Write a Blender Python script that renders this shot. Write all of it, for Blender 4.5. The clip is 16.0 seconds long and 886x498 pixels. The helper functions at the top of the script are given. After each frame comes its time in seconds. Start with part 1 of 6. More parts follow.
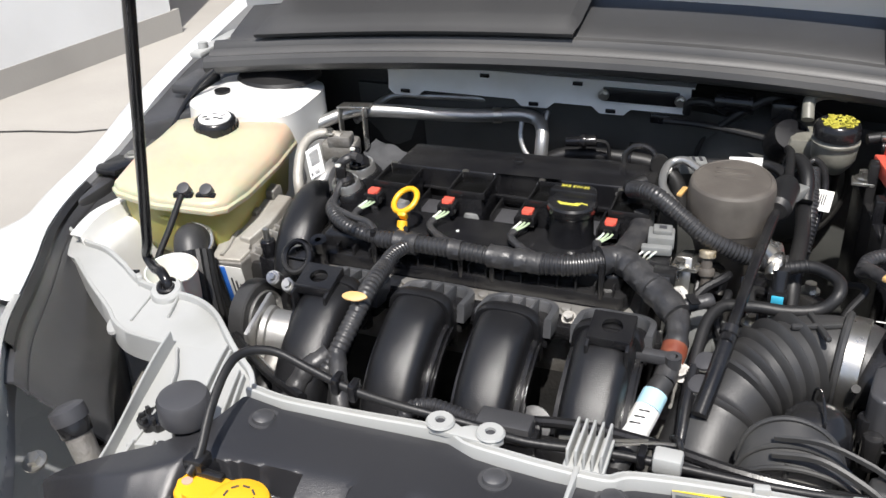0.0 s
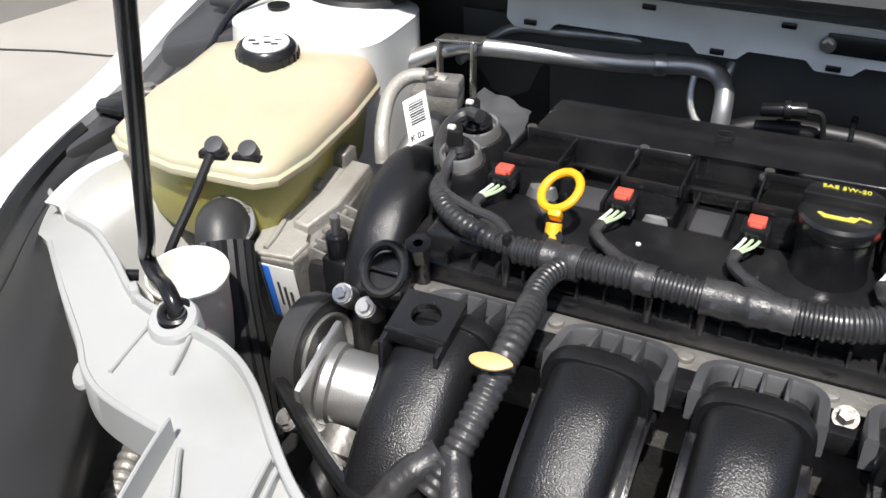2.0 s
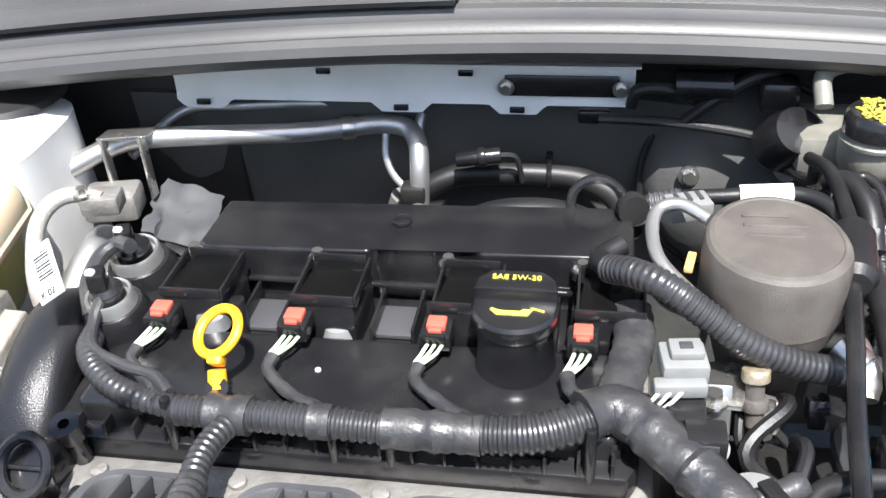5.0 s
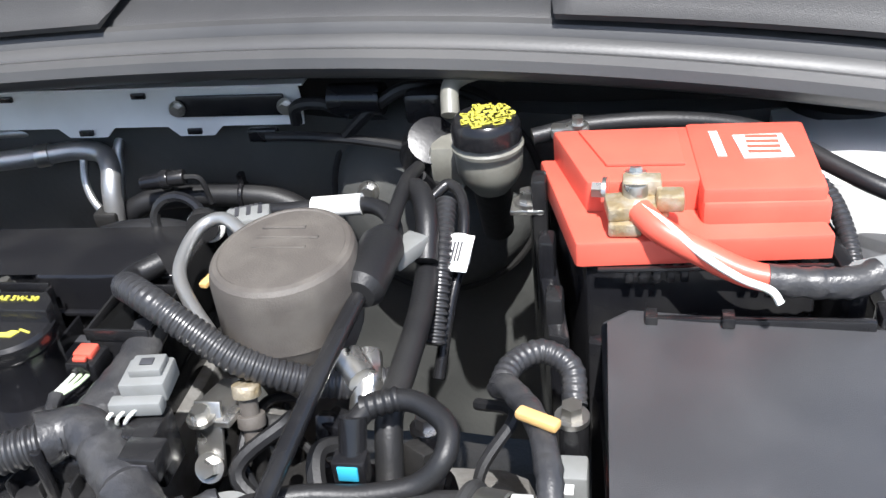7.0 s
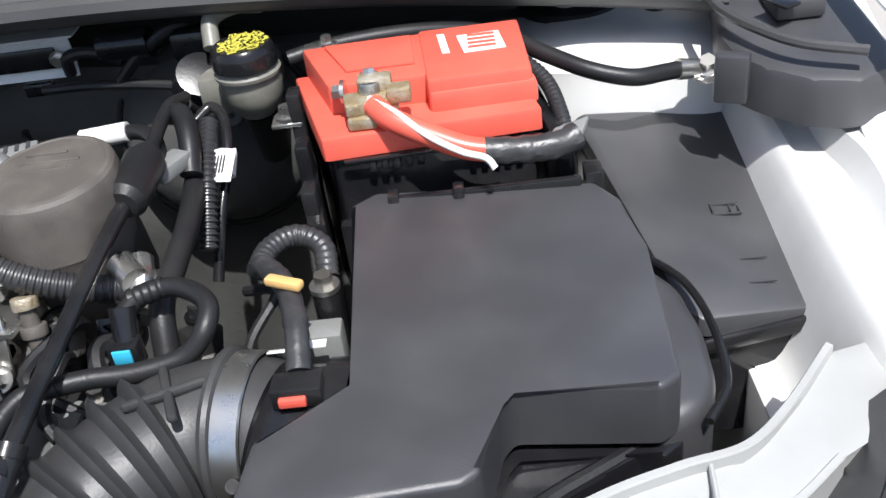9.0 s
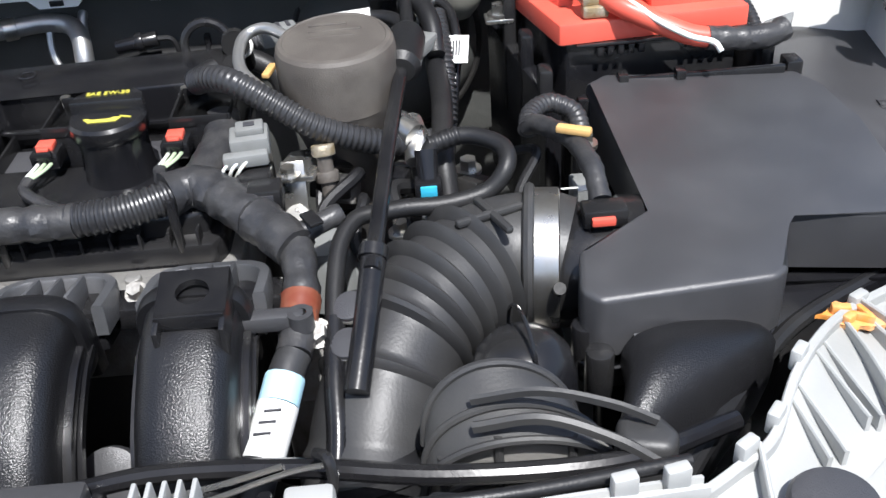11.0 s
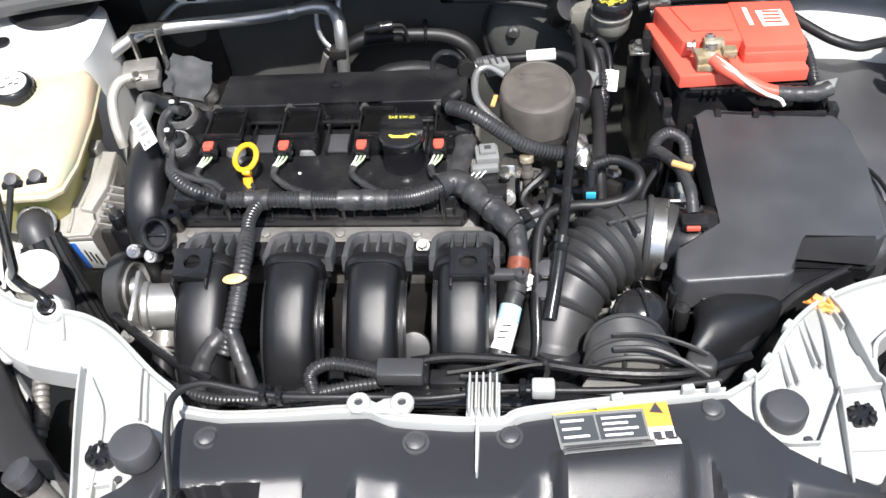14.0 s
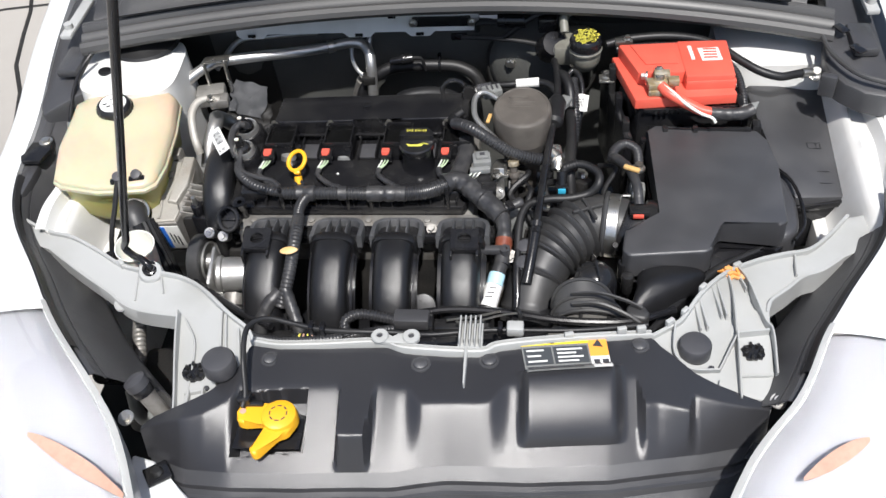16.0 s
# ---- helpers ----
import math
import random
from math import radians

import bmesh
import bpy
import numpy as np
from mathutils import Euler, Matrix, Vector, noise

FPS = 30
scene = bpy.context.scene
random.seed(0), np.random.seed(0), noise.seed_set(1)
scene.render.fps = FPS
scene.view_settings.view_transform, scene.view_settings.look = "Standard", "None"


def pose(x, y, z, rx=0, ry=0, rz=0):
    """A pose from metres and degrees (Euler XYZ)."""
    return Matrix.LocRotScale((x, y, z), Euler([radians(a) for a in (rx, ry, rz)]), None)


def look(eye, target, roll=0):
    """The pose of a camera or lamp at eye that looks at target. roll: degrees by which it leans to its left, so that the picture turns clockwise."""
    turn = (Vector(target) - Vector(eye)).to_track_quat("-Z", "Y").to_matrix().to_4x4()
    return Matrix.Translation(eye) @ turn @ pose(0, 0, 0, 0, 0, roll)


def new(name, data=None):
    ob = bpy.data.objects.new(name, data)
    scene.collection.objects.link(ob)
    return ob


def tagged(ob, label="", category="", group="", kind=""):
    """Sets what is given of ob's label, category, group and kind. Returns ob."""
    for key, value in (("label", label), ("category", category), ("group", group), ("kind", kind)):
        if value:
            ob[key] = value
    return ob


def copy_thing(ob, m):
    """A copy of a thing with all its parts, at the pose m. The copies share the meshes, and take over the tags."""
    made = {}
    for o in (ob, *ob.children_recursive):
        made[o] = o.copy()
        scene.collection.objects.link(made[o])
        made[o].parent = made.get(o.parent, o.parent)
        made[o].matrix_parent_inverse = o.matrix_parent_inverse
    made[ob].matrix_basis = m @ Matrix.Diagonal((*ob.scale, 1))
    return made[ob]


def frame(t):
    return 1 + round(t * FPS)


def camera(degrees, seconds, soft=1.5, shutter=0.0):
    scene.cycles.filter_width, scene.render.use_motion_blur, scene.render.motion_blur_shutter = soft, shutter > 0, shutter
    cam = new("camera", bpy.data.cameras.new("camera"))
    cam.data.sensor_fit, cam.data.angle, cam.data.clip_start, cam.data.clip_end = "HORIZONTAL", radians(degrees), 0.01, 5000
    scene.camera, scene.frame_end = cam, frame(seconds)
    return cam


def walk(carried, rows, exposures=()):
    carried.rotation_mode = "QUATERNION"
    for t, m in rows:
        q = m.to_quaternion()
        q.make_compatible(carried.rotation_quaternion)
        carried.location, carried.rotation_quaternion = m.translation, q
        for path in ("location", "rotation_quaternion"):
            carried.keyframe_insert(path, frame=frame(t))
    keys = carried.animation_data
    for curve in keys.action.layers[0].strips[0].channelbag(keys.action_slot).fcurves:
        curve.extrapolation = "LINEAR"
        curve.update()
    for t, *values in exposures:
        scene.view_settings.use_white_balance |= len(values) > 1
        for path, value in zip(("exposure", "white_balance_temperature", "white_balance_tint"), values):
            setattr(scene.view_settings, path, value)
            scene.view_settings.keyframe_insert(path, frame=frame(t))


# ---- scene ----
cam = camera(50.5, 16.0)
PATH = [
    (0, (0.171, -0.533, 1.358), (-0.484, 1.075, 0.365), -2.8),
    (0.5, (0.152, -0.456, 1.287), (-0.683, 1.074, 0.305), -1.8),
    (1, (0.106, -0.384, 1.228), (-0.74, 1.129, 0.231), 0),
    (1.5, (0.016, -0.301, 1.209), (-0.754, 1.23, 0.179), 0.2),
    (2, (-0.063, -0.223, 1.203), (-0.768, 1.303, 0.118), -0.2),
    (2.5, (-0.113, -0.154, 1.22), (-0.764, 1.386, 0.122), -0),
    (3, (-0.132, -0.103, 1.237), (-0.703, 1.471, 0.142), -0.6),
    (3.2, (-0.134, -0.081, 1.236), (-0.689, 1.494, 0.134), -1.9),
    (5.3, (0.054, -0.088, 1.238), (-0.256, 1.558, 0.144), -3.4),
    (5.5, (0.093, -0.085, 1.234), (-0.235, 1.566, 0.154), -3.7),
    (6, (0.187, -0.076, 1.223), (-0.175, 1.579, 0.16), -5.6),
    (6.5, (0.264, -0.059, 1.212), (-0.125, 1.597, 0.161), -6.1),
    (7, (0.335, -0.028, 1.199), (-0.045, 1.634, 0.153), -6.5),
    (7.5, (0.399, -0.017, 1.194), (0.092, 1.656, 0.142), -7.2),
    (8, (0.433, -0.04, 1.193), (0.218, 1.634, 0.121), -7.4),
    (8.2, (0.441, -0.053, 1.188), (0.252, 1.618, 0.105), -7.6),
    (10.3, (0.281, -0.22, 1.177), (0.332, 1.42, 0.035), -6.1),
    (10.5, (0.252, -0.23, 1.176), (0.311, 1.411, 0.034), -5.4),
    (11, (0.182, -0.24, 1.17), (0.204, 1.403, 0.029), -4.5),
    (11.5, (0.118, -0.238, 1.168), (0.048, 1.379, -0.006), -4.1),
    (12, (0.06, -0.239, 1.206), (-0.101, 1.302, -0.059), -4.6),
    (12.5, (0.028, -0.257, 1.281), (-0.137, 1.217, -0.06), -3.7),
    (13, (0.026, -0.294, 1.389), (-0.15, 1.105, -0.03), -4.1),
    (13.5, (0.057, -0.376, 1.51), (-0.08, 0.965, 0.032), -4.6),
    (14, (0.091, -0.494, 1.611), (-0.061, 0.87, 0.156), -4.8),
    (14.5, (0.116, -0.574, 1.665), (-0.077, 0.828, 0.251), -6.3),
    (15, (0.133, -0.644, 1.71), (-0.058, 0.779, 0.318), -5.6),
    (15.5, (0.15, -0.709, 1.757), (-0.054, 0.696, 0.348), -5.7),
    (16, (0.158, -0.763, 1.814), (-0.059, 0.627, 0.392), -6.1),
]
EXPOSURES = [(0, 0.38, 6500, 10), (1, 0.46, 6490, 10), (2, 0.42, 6490, 10), (3, 0.36, 6490, 10), (3.6, 0.6, 6430, 10), (5.3, 1.53, 6240, 10), (5.8, 1.58, 6210, 10), (6.5, 1.53, 6190, 10), (7, 1.08, 6160, 10), (7.5, 0.76, 6180, 10), (8.2, 0.64, 6210, 10), (10.3, 0.58, 6120, 10), (11, 0.7, 6130, 10), (11.5, 1.09, 6130, 10), (12.5, 1.19, 6140, 10), (13, 1.24, 6210, 10), (13.5, 1.08, 6340, 10), (14.2, 0.76, 6350, 10), (15, 0.46, 6360, 10), (16, 0.28, 6360, 10)]
walk(cam, [(t, look(eye, target, roll)) for t, eye, target, roll in PATH], EXPOSURES)


# ---- world, sun, exposure ----
scene.view_settings.exposure = 0.65
SUN_WAY = Vector((0.14, -0.44, 0.885)).normalized()      # towards the sun: high, to the front
world = bpy.data.worlds.new("sky")
scene.world = world
world.use_nodes = True
wn = world.node_tree.nodes
sky = wn.new("ShaderNodeTexSky")
sky.sky_type, sky.sun_disc = "NISHITA", False
sky.sun_elevation = math.asin(SUN_WAY.z)
sky.sun_rotation = math.atan2(SUN_WAY.x, SUN_WAY.y)
sky.air_density, sky.dust_density = 1.0, 2.0
wn["Background"].inputs["Strength"].default_value = 0.108
world.node_tree.links.new(sky.outputs["Color"], wn["Background"].inputs["Color"])
sun = new("sun", bpy.data.lights.new("sun", "SUN"))
sun.data.energy, sun.data.angle, sun.data.color = 4.6, radians(0.6), (1.0, 0.965, 0.92)
sun.matrix_world = look(SUN_WAY * 20, (0, 0, 0))

# ---- materials ----
def material(name, base, rough=0.5, metal=0.0, grain=0.0, size=400.0, stain=None, amount=0.5, scale=18.0, coat=0.0, spec=0.5,
             sss=0.0, rough_var=0.12, island=0.0):
    """A procedural surface: fine bump grain, larger blotches of a stain colour and uneven gloss."""
    m = bpy.data.materials.new(name)
    m.use_nodes = True
    nt = m.node_tree
    n, link = nt.nodes, nt.links.new
    b = n["Principled BSDF"]
    co = n.new("ShaderNodeTexCoord")
    big = n.new("ShaderNodeTexNoise")
    big.inputs["Scale"].default_value, big.inputs["Detail"].default_value = scale, 6.0
    link(co.outputs["Object"], big.inputs["Vector"])
    ramp = n.new("ShaderNodeValToRGB")
    ramp.color_ramp.elements[0].position, ramp.color_ramp.elements[1].position = 0.42, 0.72
    link(big.outputs["Fac"], ramp.inputs["Fac"])
    mul = n.new("ShaderNodeMath")
    mul.operation = "MULTIPLY"
    mul.inputs[1].default_value = amount
    link(ramp.outputs["Color"], mul.inputs[0])
    mix = n.new("ShaderNodeMix")
    mix.data_type = "RGBA"
    other = stain if stain else tuple(min(1, c * 1.35 + 0.004) for c in base)
    mix.inputs["A"].default_value, mix.inputs["B"].default_value = (*base, 1), (*other, 1)
    link(mul.outputs[0], mix.inputs["Factor"])
    link(mix.outputs["Result"], b.inputs["Base Color"])
    rmap = n.new("ShaderNodeMapRange")
    rmap.inputs["To Min"].default_value = max(0.03, rough - rough_var)
    rmap.inputs["To Max"].default_value = min(1.0, rough + rough_var)
    link(big.outputs["Fac"], rmap.inputs["Value"])
    link(rmap.outputs["Result"], b.inputs["Roughness"])
    b.inputs["Metallic"].default_value = metal
    b.inputs["Coat Weight"].default_value = coat
    b.inputs["Specular IOR Level"].default_value = spec
    if sss:
        b.inputs["Subsurface Weight"].default_value = sss
        b.inputs["Subsurface Scale"].default_value = 0.02
    if grain:
        fine = n.new("ShaderNodeTexNoise")
        fine.inputs["Scale"].default_value, fine.inputs["Detail"].default_value = size, 3.0
        link(co.outputs["Object"], fine.inputs["Vector"])
        bump = n.new("ShaderNodeBump")
        bump.inputs["Strength"].default_value, bump.inputs["Distance"].default_value = grain, 0.0015
        link(fine.outputs["Fac"], bump.inputs["Height"])
        link(bump.outputs["Normal"], b.inputs["Normal"])
    return m


BLACK = material("textured_black_plastic", (0.047, 0.047, 0.050), 0.37, spec=0.65, grain=0.2, size=1500, stain=(0.075, 0.075, 0.078), amount=0.5)
COVERBLACK = material("grained_black_cover_plastic", (0.026, 0.026, 0.029), 0.30, spec=0.6, grain=0.2, size=1100, stain=(0.036, 0.036, 0.038), amount=0.5, scale=9, rough_var=0.04)
RUNNER = material("pebbled_black_nylon", (0.010, 0.010, 0.011), 0.29, spec=0.52, grain=0.30, size=900, stain=(0.018, 0.018, 0.019), amount=0.2, scale=60, rough_var=0.03)
GLOSS = material("glossy_black_nylon", (0.0095, 0.0095, 0.011), 0.22, spec=0.45, grain=0.06, size=260, stain=(0.036, 0.035, 0.033), amount=0.5)
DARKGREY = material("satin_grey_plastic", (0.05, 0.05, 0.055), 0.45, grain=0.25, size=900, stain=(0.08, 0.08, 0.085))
RIMGREY = material("grey_flange_plastic", (0.06, 0.062, 0.066), 0.36, grain=0.25, size=800, stain=(0.14, 0.14, 0.145))
RUBBER = material("black_rubber", (0.012, 0.012, 0.013), 0.45, grain=0.15, size=500, stain=(0.03, 0.029, 0.027), amount=0.5, spec=0.42)
DUST_RUBBER = material("dusty_grey_rubber", (0.032, 0.032, 0.033), 0.45, grain=0.1, size=500, stain=(0.062, 0.061, 0.058), amount=0.6)
POTTING = material("smooth_dark_potting", (0.004, 0.004, 0.004), 0.2, rough_var=0.04, spec=0.2)
CONDUIT = material("shiny_corrugated_conduit", (0.026, 0.026, 0.028), 0.33, spec=0.55, grain=0.1, stain=(0.05, 0.05, 0.05), amount=0.5)
TAPE = material("black_cloth_tape", (0.03, 0.03, 0.032), 0.38, grain=0.35, size=260, stain=(0.062, 0.06, 0.058), amount=0.7, scale=60)
FOAM = material("firewall_insulation", (0.065, 0.066, 0.062), 0.7, grain=0.4, size=120, stain=(0.10, 0.10, 0.09), amount=0.6, scale=12)
# grimy metal; near black so the bay's closing sheets carry its shade too
DARK = material("grimy_metal_and_shade_fill", (0.011, 0.0105, 0.010), 0.6, grain=0.5, size=200, stain=(0.026, 0.023, 0.020))
PAINT = material("white_body_paint", (0.70, 0.71, 0.71), 0.3, coat=0.6, stain=(0.7, 0.69, 0.66), amount=0.3, scale=6)
BAYPAINT = material("white_bay_paint", (0.74, 0.735, 0.71), 0.38, coat=0.2, grain=0.1, size=60, stain=(0.58, 0.565, 0.53), amount=0.5, scale=14)
SUPPORT = material("pale_grey_plastic", (0.40, 0.405, 0.395), 0.45, grain=0.08, size=400, stain=(0.30, 0.30, 0.28), amount=0.6, scale=9)
RED = material("red_plastic", (0.70, 0.105, 0.07), 0.38, grain=0.05, stain=(0.66, 0.14, 0.09), amount=0.4, scale=25)
YELLOW = material("yellow_plastic", (0.85, 0.43, 0.015), 0.4, grain=0.15, stain=(0.75, 0.4, 0.03))
AMBER = material("amber_plastic", (0.60, 0.36, 0.27), 0.4, stain=(0.5, 0.3, 0.22), amount=0.7, scale=90)
CREAM = material("aged_translucent_plastic", (0.50, 0.48, 0.33), 0.34, sss=0.3, grain=0.08, size=90, stain=(0.62, 0.44, 0.32), amount=0.95, scale=13)
COOLANT = material("plastic_over_coolant", (0.36, 0.33, 0.08), 0.34, sss=0.3, grain=0.06, size=120, stain=(0.5, 0.43, 0.2), amount=0.5, scale=12)
NATURAL = material("milky_white_plastic", (0.70, 0.70, 0.64), 0.42, sss=0.06, grain=0.1, stain=(0.6, 0.58, 0.5), amount=0.4)
GREYPLUG = material("grey_connector_plastic", (0.20, 0.205, 0.20), 0.5, stain=(0.16, 0.16, 0.15), amount=0.6, scale=60)
GRIMY = material("grimy_translucent_plastic", (0.2, 0.195, 0.165), 0.45, grain=0.1, stain=(0.1, 0.095, 0.08), amount=0.7, scale=40)
ALU = material("cast_aluminium", (0.5, 0.5, 0.49), 0.40, metal=0.8, grain=0.2, size=900, stain=(0.32, 0.29, 0.25), amount=0.6, scale=30)
DULL_ALU = material("grimy_cast_aluminium", (0.33, 0.32, 0.3), 0.55, metal=0.6, grain=0.6, size=250, stain=(0.14, 0.12, 0.10), amount=0.8, scale=35)
HEADALU = material("weathered_head_casting", (0.4, 0.385, 0.35), 0.55, metal=0.3, grain=0.6, size=300, stain=(0.26, 0.23, 0.19), amount=0.7, scale=22)
STEEL = material("zinc_steel", (0.62, 0.61, 0.58), 0.3, metal=0.95, stain=(0.4, 0.36, 0.28), amount=0.5, scale=60)
PIPE = material("bare_aluminium_pipe", (0.5, 0.5, 0.49), 0.42, metal=0.85, grain=0.15, stain=(0.36, 0.34, 0.32), amount=0.6, scale=40)
BRASS = material("tarnished_brass", (0.36, 0.28, 0.16), 0.55, metal=0.55, grain=0.7, size=300, stain=(0.5, 0.49, 0.45), amount=0.7, scale=80)
MUFF = material("dusty_brown_moulded_cover", (0.085, 0.075, 0.066), 0.6, grain=0.3, size=800, stain=(0.135, 0.122, 0.105), amount=0.7, scale=45)
WHITE = material("white_label", (0.78, 0.78, 0.75), 0.55, stain=(0.66, 0.65, 0.62))
DUCTGREY = material("dusty_pale_duct_plastic", (0.16, 0.155, 0.145), 0.6, grain=0.3, size=300, stain=(0.24, 0.23, 0.21), amount=0.6, scale=20)
PALEBLUE = material("pale_blue_label", (0.42, 0.66, 0.76), 0.5)
CYAN = material("cyan_clip", (0.05, 0.42, 0.62), 0.4)
BLUE = material("blue_print", (0.03, 0.16, 0.6), 0.5)
INK = material("dark_print", (0.04, 0.04, 0.045), 0.6)
ORANGE_TAPE = material("orange_brown_tape", (0.17, 0.04, 0.02), 0.45, stain=(0.25, 0.10, 0.055), amount=0.7, scale=90)
SEALRUB = material("dusty_seal_rubber", (0.05, 0.05, 0.051), 0.45, grain=0.1, size=300, stain=(0.085, 0.083, 0.08), amount=0.6, scale=5)
PLENUMGREY = material("faded_plenum_plastic", (0.04, 0.04, 0.042), 0.45, grain=0.25, size=700, stain=(0.06, 0.06, 0.06), amount=0.5, scale=5)
CARDINK = material("label_dark_field", (0.05, 0.055, 0.06), 0.5)
CARDYELLOW = material("label_yellow_field", (0.82, 0.6, 0.03), 0.45)
CARDORANGE = material("label_orange_field", (0.85, 0.36, 0.06), 0.45)
WIREGREEN = material("pale_green_wire", (0.42, 0.52, 0.34), 0.5)
LIME = material("olive_yellow_print", (0.62, 0.56, 0.08), 0.5)
TAN = material("tan_tape_flag", (0.62, 0.38, 0.14), 0.5, stain=(0.7, 0.5, 0.3))
CONCRETE = material("worn_concrete", (0.36, 0.34, 0.31), 0.85, grain=0.5, size=60, stain=(0.24, 0.225, 0.205), amount=0.6, scale=1.3, rough_var=0.05)
RENDERWALL = material("white_wall_paint", (0.74, 0.74, 0.73), 0.8, grain=0.3, size=40, stain=(0.6, 0.59, 0.57), scale=2.0, rough_var=0.05)
LAMPSHELL = material("silver_lamp_reflector", (0.36, 0.36, 0.37), 0.34, metal=0.2, stain=(0.33, 0.33, 0.34), amount=0.4, scale=2.5, rough_var=0.03)
RUSTY = material("dirty_orange_sealant", (0.75, 0.30, 0.06), 0.5, grain=0.6, size=150, stain=(0.72, 0.5, 0.3), amount=0.8, scale=60)


def clear(name, tint=(1, 1, 1)):
    m = bpy.data.materials.new(name)
    m.use_nodes = True
    b = m.node_tree.nodes["Principled BSDF"]
    b.inputs["Base Color"].default_value = (*tint, 1)
    b.inputs["Roughness"].default_value = 0.04
    b.inputs["Transmission Weight"].default_value = 1.0
    b.inputs["IOR"].default_value = 1.2
    return m


LENS = clear("clear_polycarbonate", (0.95, 0.97, 1.0))


# ---- building helpers ----
def part(name, bm, mat, parent=None, label="", smooth=35):
    """Links a bmesh as one mesh object, under a thing or a part when one is given."""
    me = bpy.data.meshes.new(name)
    bmesh.ops.recalc_face_normals(bm, faces=bm.faces)
    bm.to_mesh(me)
    bm.free()
    me.materials.append(mat)
    me.polygons.foreach_set("use_smooth", [True] * len(me.polygons))
    me.set_sharp_from_angle(angle=radians(smooth))
    ob = new(name, me)
    if parent is not None:
        ob.parent = parent
        ob.matrix_parent_inverse = parent.matrix_basis.inverted()
    if label:
        tagged(ob, label)
    return ob


def thing(name, label, category, at=(0, 0, 0), group="", kind=""):
    """An empty at a thing's base, that its parts hang under."""
    ob = new(name)
    ob.empty_display_size = 0.02
    ob.matrix_basis = Matrix.Translation(at)
    return tagged(ob, label, category, group, kind)


def solid(name, bm, mat, label, category, group="", kind=""):
    """A thing of one mesh."""
    return tagged(part(name, bm, mat), label, category, group, kind)


def box(x, y, z, sx, sy, sz, bevel=0.0, bm=None, turn=None, seg=2):
    """A bevelled box with its centre at (x, y, z); turn: a rotation matrix about it."""
    bm = bm if bm is not None else bmesh.new()
    m = Matrix.Translation((x, y, z)) @ (turn if turn else Matrix()) @ Matrix.Diagonal((sx, sy, sz, 1))
    made = bmesh.ops.create_cube(bm, size=1, matrix=m)
    if bevel:
        edges = {e for v in made["verts"] for e in v.link_edges}
        bmesh.ops.bevel(bm, geom=list(edges), offset=bevel, segments=seg, profile=0.5, affect="EDGES")
    return bm


def prism(outline, z0, z1, bevel=0.0, bm=None, seg=2, tilt=(0, 0)):
    """An upright prism over an outline of (x, y); tilt: the rise of both faces along x and y."""
    bm = bm if bm is not None else bmesh.new()
    cx = sum(p[0] for p in outline) / len(outline)
    cy = sum(p[1] for p in outline) / len(outline)
    lift = lambda p: tilt[0] * (p[0] - cx) + tilt[1] * (p[1] - cy)
    low = [bm.verts.new((p[0], p[1], z0 + lift(p))) for p in outline]
    high = [bm.verts.new((p[0], p[1], z1 + lift(p))) for p in outline]
    n = len(outline)
    top = bm.faces.new(high)
    bm.faces.new(low[::-1])
    sides = [bm.faces.new((low[i], low[(i + 1) % n], high[(i + 1) % n], high[i])) for i in range(n)]
    if bevel:
        edges = {e for e in top.edges} | {e for f in sides for e in f.edges if len({v in high for v in e.verts}) == 2}
        bmesh.ops.bevel(bm, geom=list(edges), offset=bevel, segments=seg, profile=0.5, affect="EDGES")
    return bm


def curve(points, steps=10):
    """A smooth line through the points (Catmull-Rom)."""
    p = [Vector(q) for q in points]
    if len(p) < 3:
        return [p[0].lerp(p[-1], i / steps) for i in range(steps + 1)]
    p = [2 * p[0] - p[1], *p, 2 * p[-1] - p[-2]]
    out = []
    for i in range(1, len(p) - 2):
        a, b, c, d = p[i - 1:i + 3]
        for k in range(steps):
            t = k / steps
            out.append(0.5 * (2 * b + (c - a) * t + (2 * a - 5 * b + 4 * c - d) * t * t + (3 * b - a - 3 * c + d) * t ** 3))
    return out + [p[-2]]


def even(line, gap):
    """The line cut again at even gaps."""
    lengths = [0.0]
    for a, b in zip(line, line[1:]):
        lengths.append(lengths[-1] + (b - a).length)
    n = max(2, int(lengths[-1] / gap))
    out, j = [], 0
    for i in range(n + 1):
        s = lengths[-1] * i / n
        while j < len(lengths) - 2 and lengths[j + 1] < s:
            j += 1
        span = lengths[j + 1] - lengths[j]
        out.append(line[j].lerp(line[j + 1], (s - lengths[j]) / span if span else 0))
    return out


def sweep(line, section, bm=None, closed=True, caps=True):
    """Carries a section along a line. section(i, n): the (u, v) offsets at step i, across the way and up."""
    bm = bm if bm is not None else bmesh.new()
    n, rings, up = len(line), [], Vector((0, 0, 1))
    side = None
    for i, p in enumerate(line):
        way = (line[min(i + 1, n - 1)] - line[max(i - 1, 0)]).normalized()
        if side is None:
            side = way.cross(up if abs(way.z) < 0.95 else Vector((0, 1, 0))).normalized()
        side = (side - way * side.dot(way)).normalized()
        over = side.cross(way)
        rings.append([bm.verts.new(p + side * u + over * v) for u, v in section(i, n)])
    m = len(rings[0])
    for a, b in zip(rings, rings[1:]):
        for k in range(m if closed else m - 1):
            bm.faces.new((a[k], a[(k + 1) % m], b[(k + 1) % m], b[k]))
    if caps and closed:
        bm.faces.new(rings[0][::-1])
        bm.faces.new(rings[-1])
    return bm


